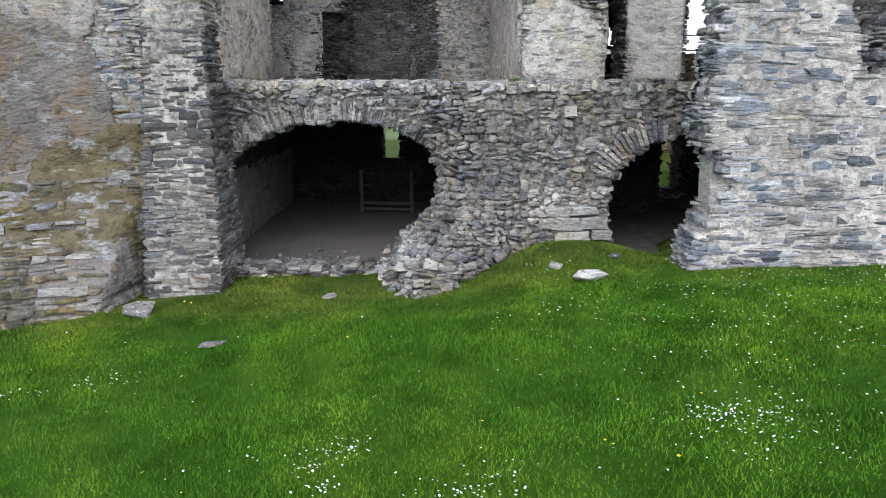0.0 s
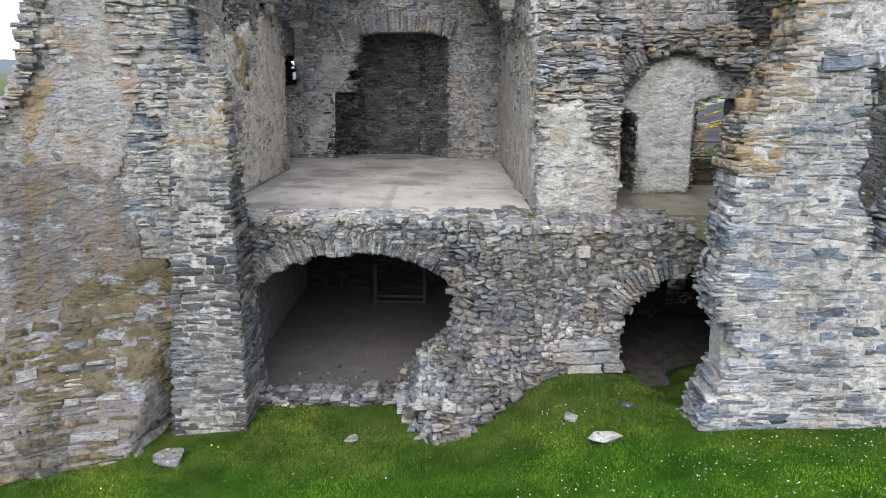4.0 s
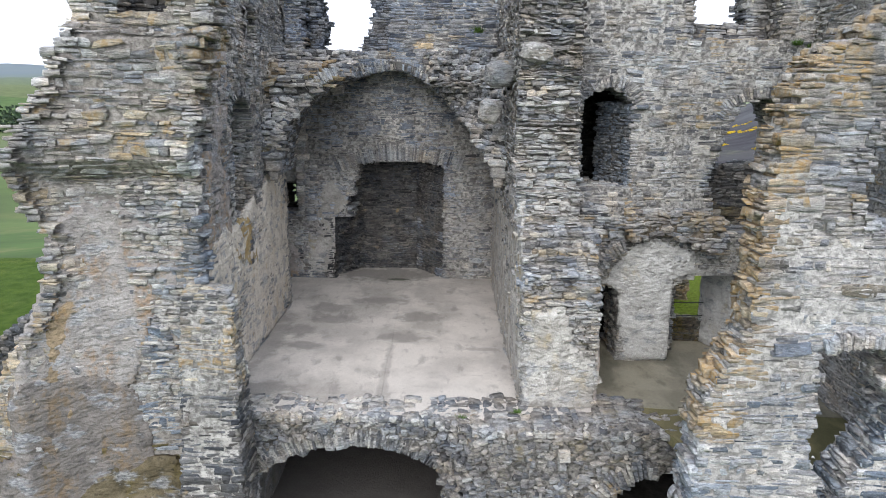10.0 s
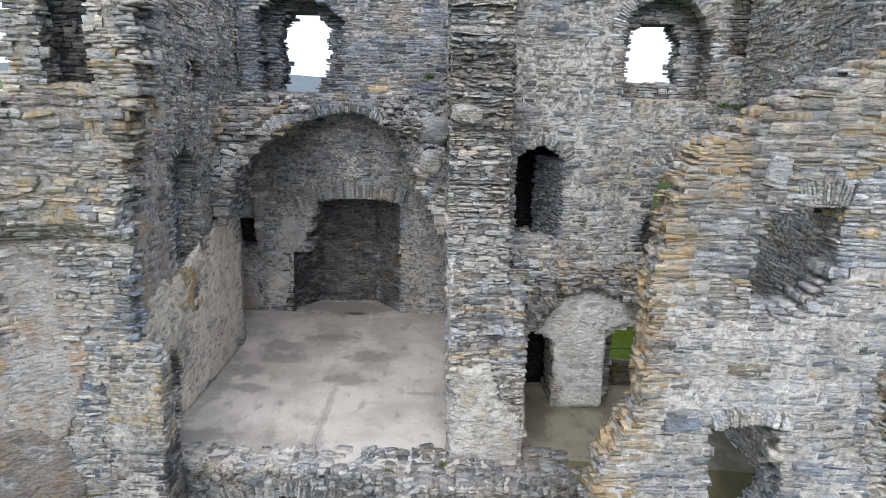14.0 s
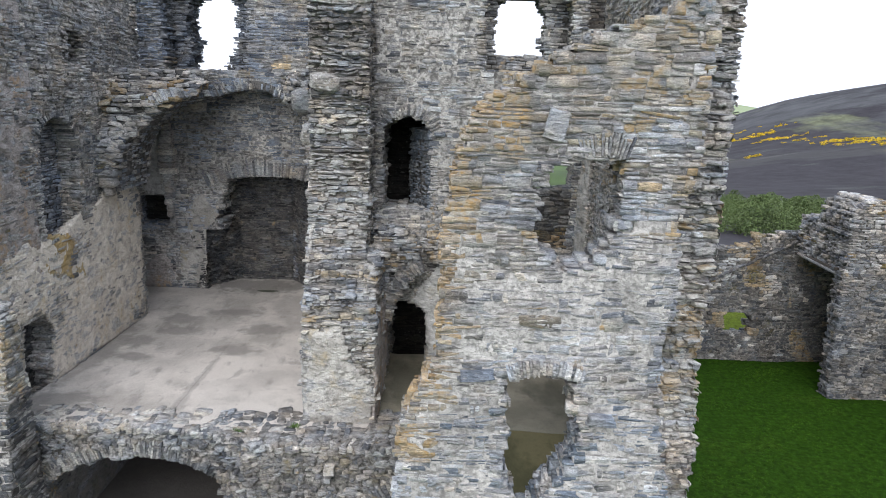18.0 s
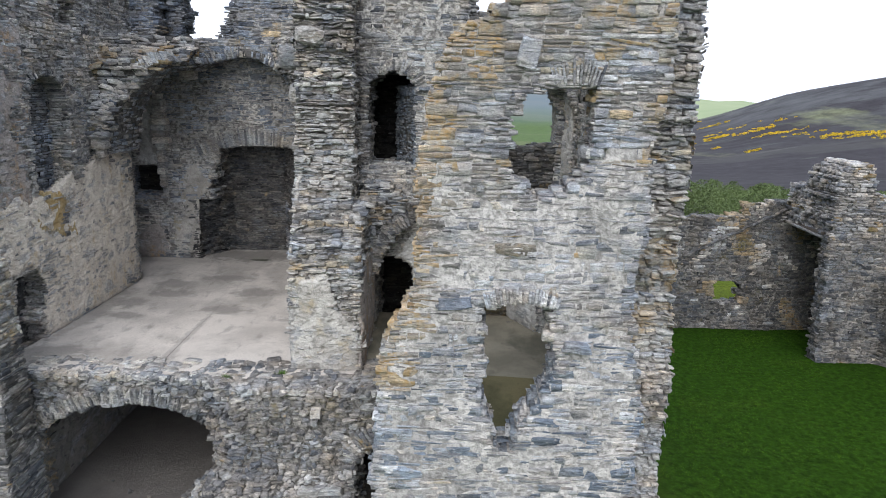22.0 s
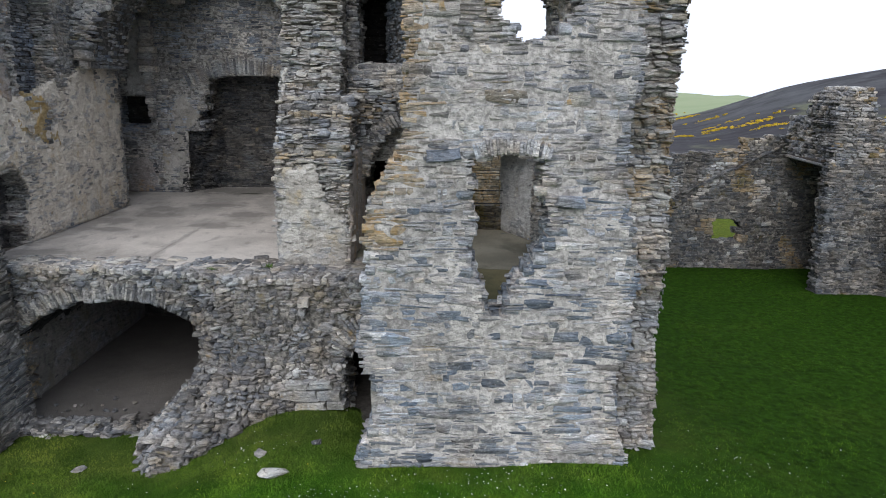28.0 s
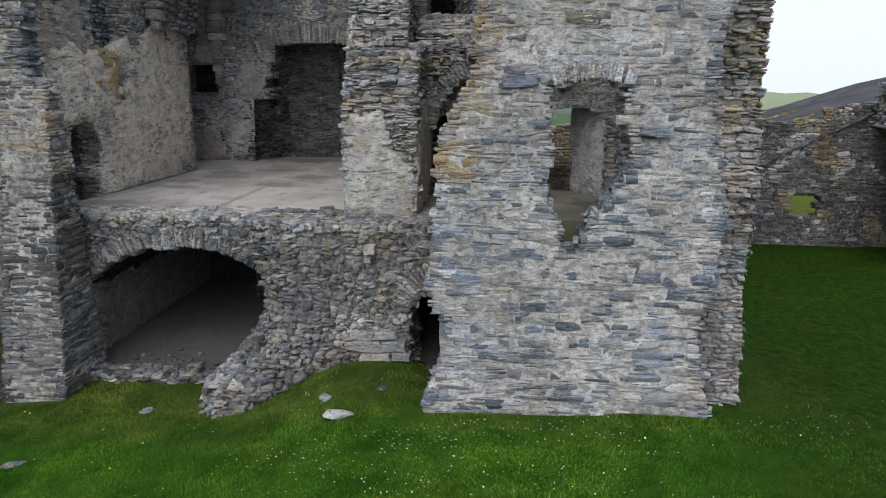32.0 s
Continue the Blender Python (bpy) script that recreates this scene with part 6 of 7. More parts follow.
# ---- courtyard walls ----
court_back = masonry("wall_courtyard_back", "low ruined courtyard wall with a small square window", (0, 29.6), (1, 0), (0, 1), 0.6,
                     [(11.5, -1.2), (23.5, -1.2), (23.5, 5.0), (20.7, 5.2), (19.8, 5.1), (19.0, 5.1), (18.9, 4.55), (17.8, 4.45), (16.7, 4.4), (15.0, 4.2), (11.5, 4.4)], [[(17.93, 0.55), (19.05, 0.5), (19.05, 1.3), (18.9, 1.45), (17.93, 1.45)]],
                     (0.09, 0.22), (0.14, 0.42), "fe", [RUBBLE_DARK, SLATE_PINK, WHITE_STONE, RUBBLE_BROWN], CORE_GREY, pointing=0.04, jumble=0.12, rag=0.1, relief=0.06, rough=0.03, seed=40, blunt=1.4, near=(15.5, 19.5, 0, 4),
                     slot_of=lambda u, z: 2 if wobble(u, z, 4.0, 67) > 0.52 else 3 if wobble(u, z, 0.8, 68) > 0.3 else 1 if z > 2.4 + wobble(u, z, 0.7, 99) and wobble(u, z, 0.9, 98) > 0.0 else 0)
masonry("wall_courtyard_north", "far brown courtyard wall seen through the tower", (0, 36.0), (1, 0), (0, 1), 1.0, [(2.0, -1.2), (13.0, -1.2), (13.0, 3.6), (9.0, 3.9), (6.0, 3.5), (2.0, 3.8)], [], (0.09, 0.2), (0.2, 0.5), "fe", [RUBBLE_BROWN, RUBBLE], CORE, rag=0.08, rough=0.03, seed=51, blunt=1.2)
tower_slot = lambda u, z: 1 if wobble(u, z, 1.9, 64) > 0.22 else 2 if wobble(u, z, 1.4, 65) > 0.0 else 0
masonry("wall_courtyard_tower", "stump of a courtyard tower in coursed rubble", (20.68, 25.65), (1, 0), (0, 1), 0.75,
                      [(0.05, -1.2), (2.6, -1.2), (2.6, 4.4), (-0.02, 4.4)], [], (0.08, 0.18), (0.14, 0.42), "fe", [RUBBLE_DARK, RUBBLE, SLATE_PIER], CORE_GREY, rag=0.06, rough=0.03, relief=0.05, pointing=0.04, jumble=0.1, slot_of=tower_slot, seed=41, near=(0, 2, 0, 4), blunt=1.4)
court_lintel = masonry("wall_courtyard_arch", "broken rubble top of the tower stump over its dark entrance", (20.68, 25.65), (1, 0), (0, 1), 2.2,
                       [(-0.02, 4.42), (2.6, 4.42), (2.6, 5.8), (1.9, 6.0), (1.5, 6.25), (1.35, 6.9), (1.2, 7.3), (0.9, 7.25), (0.6, 7.3), (0.3, 7.05), (0.1, 6.85), (-0.08, 6.6)], [], (0.08, 0.2), (0.14, 0.42), "fe", [SLATE_PINK, RUBBLE, RUBBLE_BROWN], CORE_GREY, jumble=0.12, slot_of=lambda u, z: 1 if wobble(u, z, 1.6, 66) > 0.0 else 2 if wobble(u, z, 2.1, 70) > 0.25 else 0, rag=0.08, rough=0.04, seed=42, blunt=1.3)
masonry("wall_courtyard_arch_rear", "lower rear part of the tower stump's rubble top", (20.68, 27.9), (1, 0), (0, 1), 1.7, [(0.0, 4.42), (2.6, 4.42), (2.6, 5.4), (1.6, 5.7), (0.7, 6.1), (0.1, 6.0)], [], (0.08, 0.2), (0.14, 0.42), "fe", [SLATE_PINK, RUBBLE, RUBBLE_BROWN], CORE_GREY, jumble=0.12, rag=0.08, rough=0.04, seed=68, blunt=1.3, slot_of=lambda u, z: 1 if wobble(u, z, 1.6, 66) > 0.0 else 2 if wobble(u, z, 2.1, 70) > 0.25 else 0)
masonry("wall_courtyard_right", "courtyard wall running forward from the tower stump", (23.0, 25.9), (0.55, -0.83), (0.83, 0.55), 1.2, [(0, -1.4), (14, -1.4), (14, 4.6), (6, 5.4), (3, 5.0), (0, 5.6)], [], (0.09, 0.2), (0.15, 0.45), "fe", [RUBBLE_DARK, RUBBLE], CORE, rag=0.08, rough=0.03, seed=43, blunt=1.4)
# Dark lining added so that the entrance looks shaded.
masonry("wall_courtyard_entrance", "inner side of the tower entrance in slate darkened for shade", (22.7, 0), (0, 1), (1, 0), 0.3, [(26.3, -1.2), (29.6, -1.2), (29.6, 4.5), (26.3, 4.5)], [], (0.08, 0.18), (0.15, 0.5), "f", [SLATE_SOOT_SHADE], CORE_BLACK, rough=0.03, seed=54)
for k in range(30):
    f = (k + 0.5) / 30
    ob = new("stone", unit_stones(SLATE_PIER)[k % 9])
    ob.parent = court_back
    ob.matrix_basis = pose(16.4 + 4.3 * f, 29.6, 2.65 + 2.2 * f + 0.03 * math.sin(5 * k), 0, -27, 0) @ Matrix(((0.2, 0, 0, 0), (0, 0, -0.3, 0), (0, 0.07, 0, 0), (0, 0, 0, 1)))


# ---- grass, flowers, stones on the ground ----
def grass():
    """Short uneven turf where the camera sees it from above, thinning with distance."""
    rng = np.random.default_rng(61)
    pts = []
    for count, x0, x1, y0, y1 in ((330000, -9.5, 9.5, 3.8, 12.5), (50000, -6, 6, 11.0, 14.2), (110000, 9.3, 24, 8, 29.5)):
        p = rng.uniform((x0, y0), (x1, y1), (count, 2))
        pts.append(p)
    p = np.concatenate(pts)
    tuft = np.array([wobble(x, y, 1.3, 62) for x, y in p])
    p = p[tuft + rng.uniform(-0.6, 0.6, len(p)) > -0.35]
    z = np.array([ground_z(x, y) for x, y in p])
    ok = z > -1.38
    p, z = p[ok], z[ok]
    n = len(p)
    long = 0.025 + 0.03 * rng.random(n) + 0.04 * np.clip(np.array([wobble(x, y, 0.9, 63) for x, y in p]), 0, 1)
    turn, lean = rng.uniform(0, 2 * np.pi, n), rng.uniform(0.4, 1.4, n)
    width = rng.uniform(0.004, 0.009, n)
    side = np.stack([np.cos(turn), np.sin(turn), np.zeros(n)], 1) * width[:, None]
    tip = np.stack([-np.sin(turn) * lean * long, np.cos(turn) * lean * long, long], 1)
    foot = np.column_stack([p, z - 0.01])
    v = np.stack([foot - side, foot + side, foot + tip], 1).reshape(-1, 3)
    me = bpy.data.meshes.new("grass")
    me.vertices.add(3 * n)
    me.vertices.foreach_set("co", v.reshape(-1))
    me.loops.add(3 * n)
    me.loops.foreach_set("vertex_index", np.arange(3 * n, dtype=np.int32))
    me.polygons.add(n)
    me.polygons.foreach_set("loop_start", (3 * np.arange(n)).astype(np.int32))
    me.update(calc_edges=True)
    me.materials.append(BLADE)
    tagged(new("grass", me), "short green grass blades over the turf", "grass", kind="stuff")


def flowers(name, label, material, spots, radius, seed, lift=0.07):
    """Daisy heads: small domed discs with a ragged rim."""
    rng = np.random.default_rng(seed)
    v, f = [], []
    for x0, y0, spread, count in spots:
        for x, y in rng.normal((x0, y0), (spread, spread * 0.7), (count, 2)):
            z = ground_z(x, y) + lift * rng.uniform(0.7, 1.3)
            if z < -1.25 or (x > 3.8 and y > 11.0 and x < 10) or y > 12.8:
                continue
            r = radius * rng.uniform(0.6, 1.2)
            i, tx, ty = len(v), rng.normal(0, 0.35), rng.normal(-0.25, 0.3)
            v.append((x, y, z + r * 0.3))
            for k in range(6):
                a = math.pi * k / 3
                q = r * rng.uniform(0.8, 1.1)
                v.append((x + q * math.cos(a), y + q * math.sin(a), z + q * (tx * math.cos(a) + ty * math.sin(a))))
            f += [(i, i + 1 + k, i + 1 + (k + 1) % 6) for k in range(6)]
    tagged(mesh_from(name, v, f, [material]), label, "flowers", kind="stuff")


grass()
flowers("daisies", "white daisies scattered in the turf", PETAL,
        [(2.95, 6.3, 0.3, 85), (2.65, 6.45, 0.12, 24), (3.3, 6.1, 0.5, 70), (-1.05, 6.8, 0.17, 60), (-1.4, 6.5, 0.12, 22), (-1.2, 6.1, 0.14, 24), (0.3, 5.75, 0.25, 60), (0.0, 5.6, 0.2, 30), (2.0, 9.8, 0.35, 34), (3.5, 10.2, 0.3, 26),
         (1.4, 9.4, 0.3, 14), (4.4, 9.9, 0.4, 40), (5.8, 10.8, 0.6, 60), (7.2, 10.4, 0.8, 90), (-4.7, 8.9, 0.25, 22), (-5.6, 8.8, 0.4, 26), (-2.2, 6.8, 0.3, 10), (3.0, 9.1, 0.3, 18), (6.0, 8.6, 1.2, 150), (4.6, 7.2, 1.0, 100),
         (2.0, 12.0, 0.5, 40), (0, 8, 4.5, 160), (3.0, 7.6, 1.0, 50), (12.5, 12, 2.0, 60), (15, 18, 4, 80), (10.5, 11.0, 0.6, 24)], 0.0135, 64)
flowers("buttercups", "yellow buttercups scattered in the turf", YELLOW, [(-3.5, 12.0, 1.0, 14), (0.3, 7.0, 2.5, 26), (3.5, 8, 2.5, 20), (-5, 9, 2.0, 16)], 0.018, 65, 0.09)


def boulder(name, label, place, size, material, seed, turn=0):
    """A broken field stone: an angular hull with worn edges, bedded in the ground."""
    rng = np.random.default_rng(1000 + seed)
    bm = bmesh.new()
    p = rng.normal(size=(15, 3))
    p = p / np.linalg.norm(p, axis=1)[:, None] * rng.uniform(0.42, 0.56, (15, 1))
    for q in p:
        bm.verts.new((q[0], q[1], max(-0.3, min(q[2], 0.36))))
    hull = bmesh.ops.convex_hull(bm, input=bm.verts[:])
    bmesh.ops.delete(bm, geom=list({g for g in hull["geom_interior"] if isinstance(g, bmesh.types.BMVert)}), context="VERTS")
    bmesh.ops.bevel(bm, geom=bm.edges[:], offset=0.025, segments=1, affect="EDGES")
    me = bpy.data.meshes.new(name)
    bm.to_mesh(me)
    bm.free()
    me.materials.append(material)
    ob = new(name, me)
    x, y = place
    ob.matrix_basis = pose(x, y, ground_z(x, y) + size[2] * 0.2, 0, 0, turn) @ Matrix.Diagonal((*size, 1))
    return tagged(ob, label, "stone")


boulder("boulder", "whitish quartz boulder at the foot of the pier", (-5.35, 11.75), (0.78, 0.5, 0.42), WHITE_STONE, 9, 25)
boulder("boulder", "pale weathered boulder bedded in the grass bank", (2.45, 11.1), (0.75, 0.5, 0.3), WHITE_STONE, 12, 8)
boulder("flat_stone", "flat grey stone lying in the turf", (-3.6, 10.2), (0.5, 0.3, 0.08), RUBBLE, 3, 20)
boulder("flat_stone", "small flat grey stone half sunk in grass", (-2.1, 12.4), (0.35, 0.25, 0.12), RUBBLE, 4, 50)
boulder("flat_stone", "small grey stone on the grass bank", (2.0, 11.9), (0.4, 0.28, 0.16), RUBBLE, 5, 80)
boulder("flat_stone", "grey stone by the low doorway", (3.1, 12.2), (0.3, 0.22, 0.14), RUBBLE, 6, 10)

# stones of the ruined sill before the great arch
rng = np.random.default_rng(70)
sill = masonry("wall_sill", "low broken rubble sill under the great arch", (0, 13.9), (1, 0), (0, 1), 0.55, [(-4.7, -1.6), (-1.2, -1.6), (-1.3, -0.95), (-1.9, -0.86), (-2.6, -0.9), (-3.4, -0.84), (-4.7, -0.86)], [], (0.07, 0.17), (0.12, 0.36), "fe", [RUBBLE, RUBBLE_DARK, SLATE_PINK], CORE_DARK, rag=0.05, relief=0.1, rough=0.05, jumble=0.16, seed=67, blunt=1.5, slot_of=lambda u, z: int(abs(wobble(u, z, 3.0, 78)) * 6) % 3)
sill_at = [(x, 14.15 + 0.12 * rng.normal(), rng.uniform(0.14, 0.28)) for x in np.arange(-4.35, -1.2, 0.2)]
for k, (x, y, s) in enumerate(sill_at):
    stone = tagged(boulder("sill_stone", "loose grey rubble stone on the broken sill", (x, y), (s, s * 0.8, s * 0.7), RUBBLE_DARK, 20 + k, 37 * k), group="sill stones")
    stone.location.z = -0.86 + 0.1 * s
heap_at = [(-0.05 + 0.55 * rng.normal(), 12.95 + 0.45 * rng.normal(), rng.uniform(0.16, 0.46)) for k in range(110)]
for k, (x, y, s) in enumerate(heap_at):
    if 12.45 + 0.5 * abs(x + 0.05) < y < 13.5:
        stone = tagged(boulder("fallen_stone", "fallen grey rubble stone at the foot of the heap", (x, y), (s, s * 0.75, s * 0.8), RUBBLE_DARK if k % 4 else RUBBLE, 60 + k, 53 * k), group="fallen stones")
        stone.location.z += max(0.0, y - 12.6) * 0.5 * math.exp(-((x + 0.1) / 0.8) ** 2)


# rubble trodden into the undercroft floor
for k in range(46):
    x, y, s = rng.uniform(-4.6, -0.9), 14.4 + abs(rng.normal(0, 0.7)), rng.uniform(0.07, 0.22)
    stone = tagged(boulder("loose_stone", "loose grey stone on the earth floor", (x, y), (s, s * 0.8, s * 0.7), RUBBLE_DARK, 140 + k, 41 * k), group="loose stones")
    stone.location.z = -0.98 + 0.18 * s

bm = bmesh.new()
hewn(bm, (0.5, 3.0, 0.12), pose(0, 0, 0, 1.5, 0, 0), 0.03)
slab_stone = part("lintel", bm, SLATE_PIER, court_lintel, "flat dark slate lintel")
slab_stone.location = (20.82, 27.7, 4.36)


# ---- timber gate in the undercroft, guard rails ----
def timber_gate():
    gate = tagged(new("timber_gate"), "low weathered timber barrier on two posts", "gate")
    gate.location = (-1.68, 20.6, -0.98)
    for x in (-0.75, 0.75):
        bm = bmesh.new()
        hewn(bm, (0.11, 0.11, 1.3), pose(x, 0, 0.65))
        part("post", bm, TIMBER, gate)
    for z in (0.12, 0.3):
        bm = bmesh.new()
        hewn(bm, (1.5, 0.04, 0.09), pose(0, -0.05, z, 0, 1.0, 0))
        part("rail", bm, TIMBER, gate)


DARK_STEEL = plain("dull_dark_steel", (0.04, 0.04, 0.042), 0.5, 0.2, 20.0, 0.1)


def guard_rail(x0, x1, y, heights, base):
    rail = tagged(new("guard_rail"), "thin steel guard rails across the broken opening", "railing")
    rail.location = (x0, y, base)
    for z in heights:
        bm = bmesh.new()
        tube(bm, (-0.05, 0, z), (x1 - x0 + 0.05, 0, z), 0.016)
        part("bar", bm, DARK_STEEL, rail)


timber_gate()
guard_rail(6.45, 7.5, 19.9, (0.82, 1.22), 2.87)


def fireside_puddle():
    bm = bmesh.new()
    ring = [bm.verts.new((-1.95 + 0.42 * math.cos(a) * (1 + 0.2 * math.sin(3 * a)), 26.5 + 0.16 * math.sin(a), 2.876)) for a in (2 * math.pi * i / 24 for i in range(24))]
    bm.faces.new(ring)
    me = bpy.data.meshes.new("drain_stain")
    bm.to_mesh(me)
    bm.free()
    me.materials.append(plain("damp_moss", (0.06, 0.06, 0.04), 0.5, 0.4))
    tagged(new("drain_stain", me), "dark mossy damp spot on the hall floor", "stain", kind="structure")


fireside_puddle()

lintel = tagged(new("timber_lintel"), "sagging dark timber lintel over the tower entrance", "lintel")
lintel.location = (20.75, 27.8, 4.42)
bm = bmesh.new()
hewn(bm, (0.3, 3.3, 0.12), pose(0, 0, 0, -2.0, 0, 0), 0.02)
part("beam", bm, TIMBER, lintel)


def weed(place, spread, seed, label="green weed rooted in the masonry", count=60, material=None):
    """A tuft of narrow leaves."""
    rng = np.random.default_rng(seed)
    v, f = [], []
    for k in range(count):
        a, e, l = rng.uniform(0, 6.28), rng.uniform(0.3, 1.3), spread * rng.uniform(0.4, 1.0)
        b = Vector((rng.normal(0, spread * 0.25), rng.normal(0, spread * 0.2), 0))
        o = Vector((math.cos(a) * math.cos(e), math.sin(a) * math.cos(e), math.sin(e)))
        s = Vector((-math.sin(a), math.cos(a), 0)) * spread * 0.07
        i = len(v)
        v += [b, b + o * l * 0.5 + s, b + o * l, b + o * l * 0.5 - s]
        f.append((i, i + 1, i + 2, i + 3))
    ob = mesh_from("weed", [tuple(q) for q in v], f, [material or WEED])
    ob.location = place
    tagged(ob, label, "plant")


weed((1.55, 15.05, 2.86), 0.16, 80)
weed((0.25, 14.75, 2.84), 0.16, 81)
weed((8.6, 18.2, 11.35), 0.22, 82, count=90)
weed((8.95, 18.2, 11.3), 0.18, 83, count=80)
weed((0.9, 24.0, 12.0), 0.3, 84)

# odd stones that stand out in the walls
def set_stone(wall, place, size, material, shape, turn=0.0):
    ob = new("stone", unit_stones(material)[shape])
    ob.parent = wall
    ob.matrix_basis = pose(*place, 0, turn, 0) @ Matrix(((size[0], 0, 0, 0), (0, 0, -size[2], 0), (0, size[1], 0, 0), (0, 0, 0, 1)))


set_stone(undercroft_front, (2.54, 14.16, 2.3), (0.24, 0.22, 0.3), WHITE_STONE, 2)
set_stone(undercroft_front, (2.5, 14.14, 2.07), (0.16, 0.12, 0.3), WHITE_STONE, 4)
for x, z, l, h, k in ((2.0, 0.52, 0.5, 0.2, 0), (2.55, 0.54, 0.55, 0.17, 3), (2.15, 0.27, 0.62, 0.27, 5), (2.75, 0.3, 0.55, 0.3, 7), (1.75, 0.3, 0.3, 0.2, 2), (2.3, 0.02, 0.7, 0.2, 1), (2.9, 0.04, 0.42, 0.2, 6)):
    set_stone(undercroft_front, (x + 0.35, 14.02, z - 0.22), (l, h, 0.3), WHITE_STONE if k in (3, 5, 7) else SLATE_LIMED, k)
set_stone(wing_front, (4.86, 11.3, 2.52), (0.6, 0.2, 0.3), SLATE_BLUE, 1, 4)
set_stone(wing_front, (5.0, 11.3, 2.06), (0.36, 0.24, 0.3), SLATE_BLUE, 3, -6)
set_stone(wing_front, (5.72, 11.28, 6.0), (0.62, 0.22, 0.3), SLATE_DARK, 5, -8)
set_stone(wing_front, (6.9, 11.34, 10.5), (0.34, 0.5, 0.3), SLATE, 6, 12)
set_stone(wing_front, (8.0, 11.2, 5.2), (0.5, 0.2, 0.3), SLATE_DARK, 7, 3)
set_stone(wing_front, (4.5, 11.55, 1.25), (0.28, 0.95, 0.5), WHITE_STONE, 0)
def rounded_stone(wall, place, size, material, seed):
    """A large weathered stone with worn corners, bedded in a wall."""
    rng = np.random.default_rng(seed)
    bm = bmesh.new()
    bmesh.ops.create_icosphere(bm, subdivisions=2, radius=0.62)
    for v in bm.verts:
        c = Vector((max(-0.5, min(0.5, v.co.x)), max(-0.5, min(0.5, v.co.y)), max(-0.46, min(0.46, v.co.z))))
        v.co = c * (1 + rng.normal(0, 0.035))
    bmesh.ops.transform(bm, matrix=pose(*place, 5, rng.uniform(-14, 14), 10) @ Matrix.Diagonal((*size, 1)), verts=bm.verts)
    part("stone", bm, material, wall)


for k, (x, y, z, w, h) in enumerate(((1.25, 18.8, 10.62, 0.8, 0.72), (2.0, 17.5, 11.1, 0.8, 0.5), (1.1, 20.3, 9.6, 0.62, 0.7), (1.5, 21.3, 9.0, 0.5, 0.45))):
    rounded_stone(hall_side_top, (x, y, z), (w, 0.8, h), SLATE_LIMED if k else SLATE_GREY, 40 + k)
set_stone(hall_upper, (-4.0, 25.4, 10.3), (0.46, 0.6, 0.5), SLATE_PINK, 4, 12)
set_stone(hall_upper, (-4.3, 25.4, 10.5), (0.5, 0.42, 0.5), SLATE_GREY, 6, -8)

# stump of the rib shaft in the far corner of the hall
shaft = tagged(new("rib_shaft"), "broken stone rib shaft above the window recess", "column")
shaft.location = (-5.6, 26.3, 0)
for k, z in enumerate(np.arange(6.0, 9.9, 0.24)):
    bm = bmesh.new()
    wide = float(np.interp(z, [5.9, 6.5, 7.5, 7.6, 8.1, 8.7, 9.9], [0.18, 0.3, 0.3, 0.62, 0.6, 0.5, 0.16]))
    hewn(bm, (wide, 0.3 + 0.4 * wide, 0.235), pose(0.03 * math.sin(k * 2.1), 0, z, 0, 0, 5 * math.sin(k * 1.3)), 0.04)
    part("block", bm, SLATE_PINK if z < 8.2 and k % 3 else SLATE_GREY, shaft)

# corbels of the fallen vault
for x, y, z in ((-5.25, 20.75, 8.15), (1.42, 20.7, 8.0)):
    corbel = tagged(new("corbel"), "weathered moulded sandstone corbel of the vault", "corbel")
    corbel.location = (x, y, z)
    for name, size, dz in (("abacus", (0.62, 0.6, 0.2), 0.1), ("bell", (0.46, 0.46, 0.34), -0.17), ("tail", (0.28, 0.34, 0.3), -0.48)):
        bm = bmesh.new()
        hewn(bm, size, pose(0, 0, dz), 0.06)
        part(name, bm, SLATE_PINK, corbel)

# pale cut blocks that stick out over the pier
for x, y, z, s in ((-5.25, 14.2, 7.05, (0.5, 0.6, 0.3)), (-5.2, 14.3, 6.6, (0.42, 0.5, 0.42)), (-5.15, 14.2, 7.5, (0.45, 0.5, 0.28)), (-5.3, 14.1, 8.05, (0.6, 0.6, 0.22))):
    bm = bmesh.new()
    hewn(bm, s, pose(0, 0, 0, 3, 4, 8), 0.05)
    part("quoin", bm, SLATE_PINK, left_front)


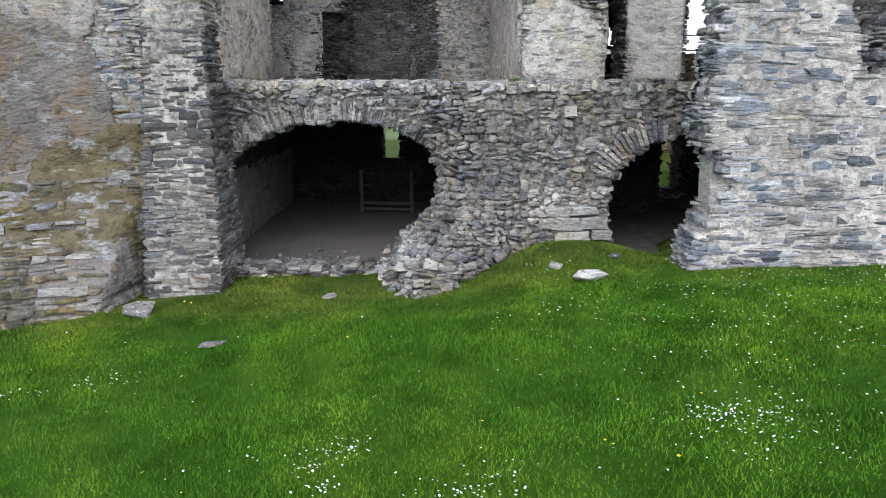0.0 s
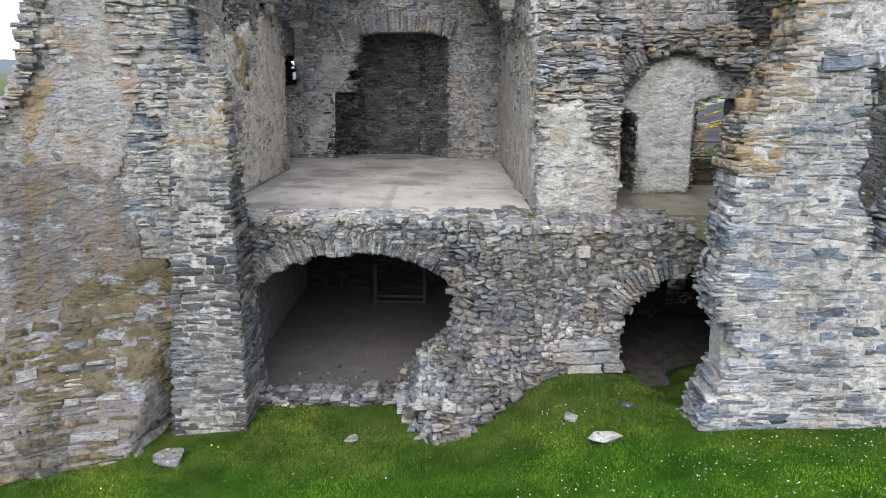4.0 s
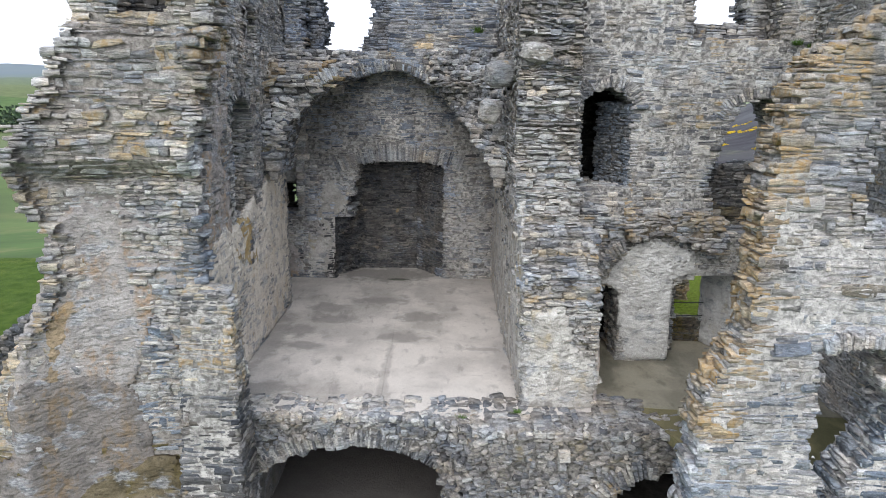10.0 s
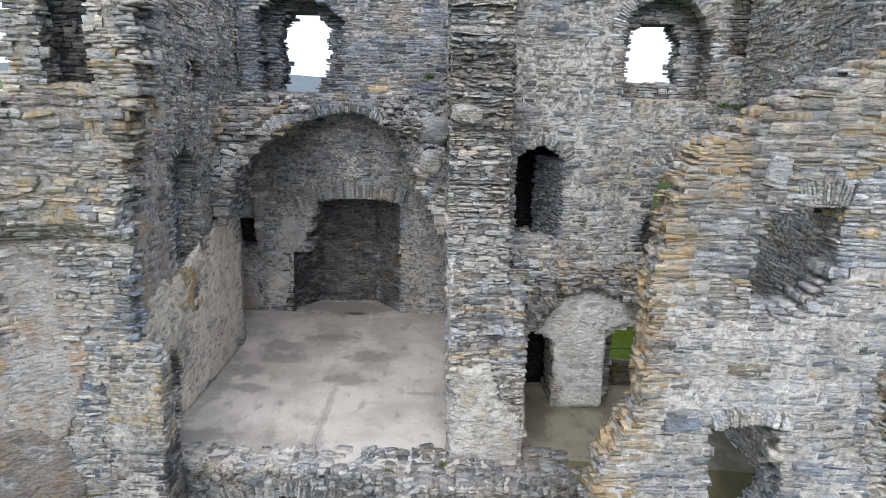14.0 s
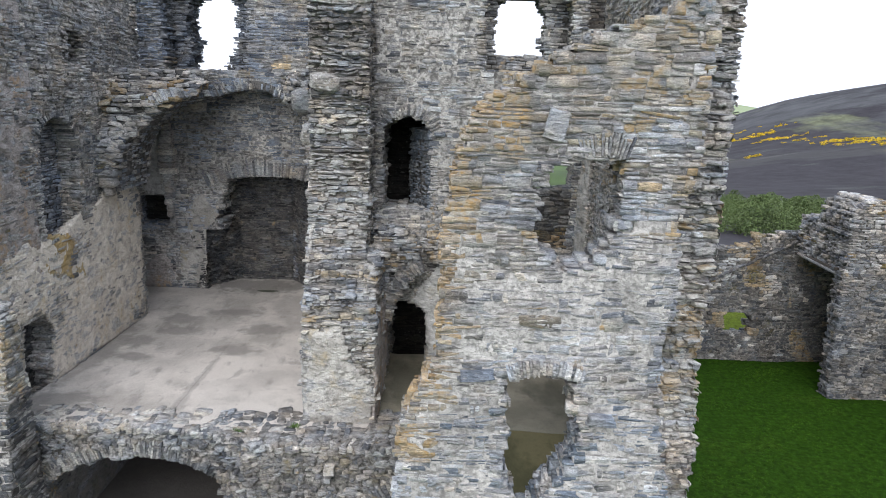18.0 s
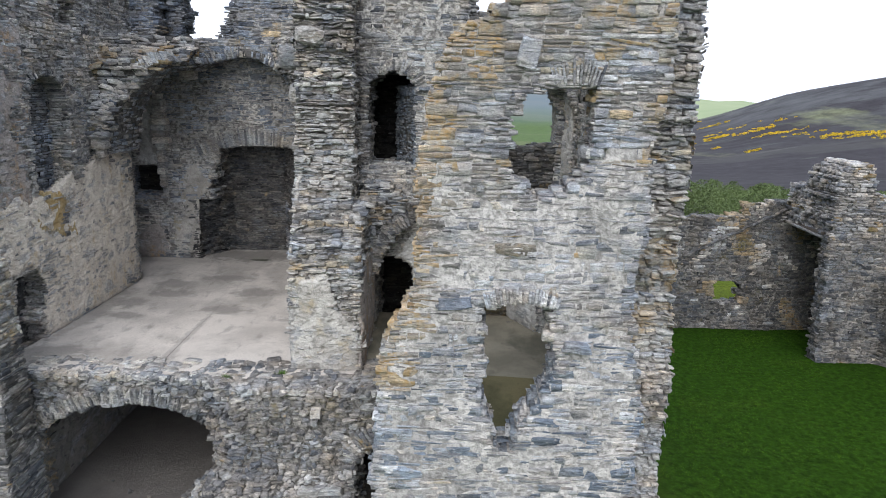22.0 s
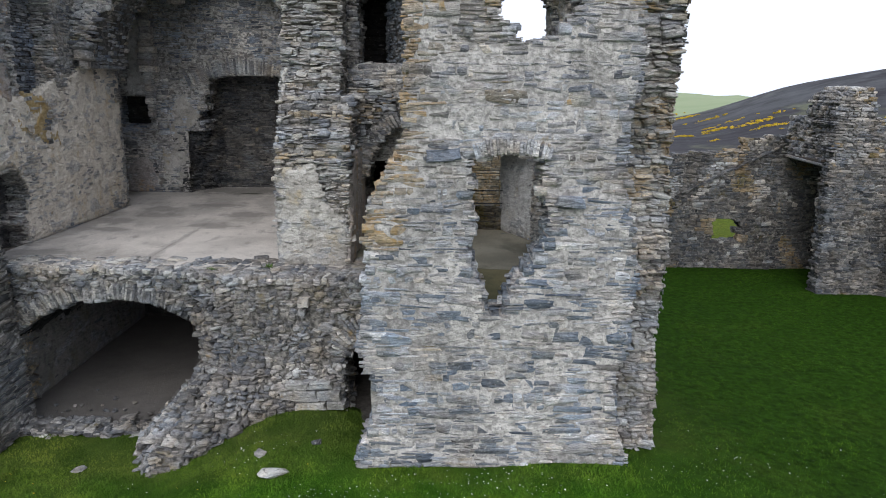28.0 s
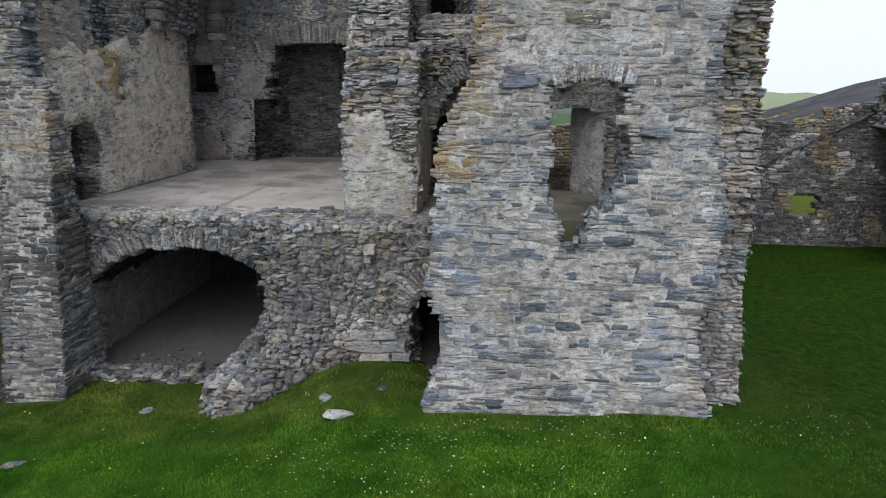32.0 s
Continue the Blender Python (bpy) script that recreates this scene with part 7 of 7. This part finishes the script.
# ---- woods and gorse ----
def leaf_cloud(name, label, material, trees, seed, leaf, per, category="woods"):
    """Many small leaf clumps gathered into uneven crowns. trees: x, y, z, radius, height."""
    rng = np.random.default_rng(seed)
    out = []
    for x, y, z, r, h in trees:
        k = int(per)
        a, t = rng.uniform(0, 2 * np.pi, k), rng.uniform(0, 1, k) ** 0.8
        lump = 1 + 0.3 * np.sin(3 * a + x) + 0.2 * np.sin(7 * t + y)
        rad = r * lump * np.sqrt(rng.uniform(0.2, 1, k)) * np.sin(np.pi * np.clip(0.12 + 0.82 * t, 0, 1))
        out.append(np.column_stack([x + rad * np.cos(a), y + rad * np.sin(a), z + h * t]))
    c = np.concatenate(out)
    n = len(c)
    u = rng.normal(size=(n, 3))
    u /= np.linalg.norm(u, axis=1)[:, None]
    w = np.cross(u, rng.normal(size=(n, 3)))
    w /= np.linalg.norm(w, axis=1)[:, None]
    s = leaf * rng.uniform(0.5, 1.3, (n, 1))
    v = np.stack([c - u * s, c + w * s * 0.8, c + u * s, c - w * s * 0.8], 1).reshape(-1, 3)
    ob = mesh_from(name, v, np.arange(4 * n).reshape(-1, 4), [material])
    tagged(ob, label, category, kind="stuff")


def polar(r, az):
    return 5 + r * math.sin(radians(az)), r * math.cos(radians(az))


rng = np.random.default_rng(90)
birches = []
for k in range(230):
    az, r = rng.uniform(14, 50), rng.uniform(120, 240)
    x, y = polar(r, az)
    birches.append((x, y, far_z(r, az) - 1, rng.uniform(3, 5.5), rng.uniform(5, 8.5)))
leaf_cloud("birch_wood", "green birch wood in the valley below the moor", FOLIAGE, birches, 91, 0.17, 1000)
firs = []
for k in range(420):
    az, r = rng.uniform(-50, -12), rng.normal(900, 40)
    x, y = polar(r, az)
    firs.append((x, y, far_z(r, az) - 2, rng.uniform(5, 8), rng.uniform(20, 28)))
leaf_cloud("conifer_wood", "dark conifer plantation across the fields", CONIFER, firs, 92, 1.7, 60)
bushes = []
for az0, low, spread, k in ((17.5, -2.3, 10, 32), (19, -2.35, 10, 36), (20.5, -2.45, 10, 28), (22.5, -2.5, 8, 14), (24, -2.55, 12, 36), (25.5, -2.6, 12, 36), (27, -2.6, 8, 12), (29.5, -2.5, 12, 34), (31, -2.5, 12, 42), (33.5, -2.5, 14, 36), (36, -2.5, 16, 32), (21.3, -3.2, 7, 40), (20.8, -3.1, 5, 14), (19.4, -3.85, 6, 24), (21.2, -4.0, 2.5, 4), (24, -4.0, 5, 10), (25.5, -1.8, 5, 10)):
    r0 = 170 + 730 * (low + 8.6) / (float(np.interp(az0, [17, 20, 23, 25, 27, 31.5, 50], [-2.4, -1.7, -0.75, 0.0, 0.5, 1.45, 3.2])) + 8.6)
    for q in range(k):
        x, y = polar(r0, az0)
        x, y = x + rng.normal(0, spread), y + rng.normal(0, spread * 0.35)
        r, az = math.hypot(x - 5, y), math.degrees(math.atan2(x - 5, y))
        bushes.append((x, y, far_z(r, az) - 0.3, rng.uniform(1.2, 2.8), rng.uniform(0.9, 1.8)))
leaf_cloud("gorse", "yellow flowering gorse on the heather moor", GORSE, bushes, 93, 0.42, 60, "shrubs")
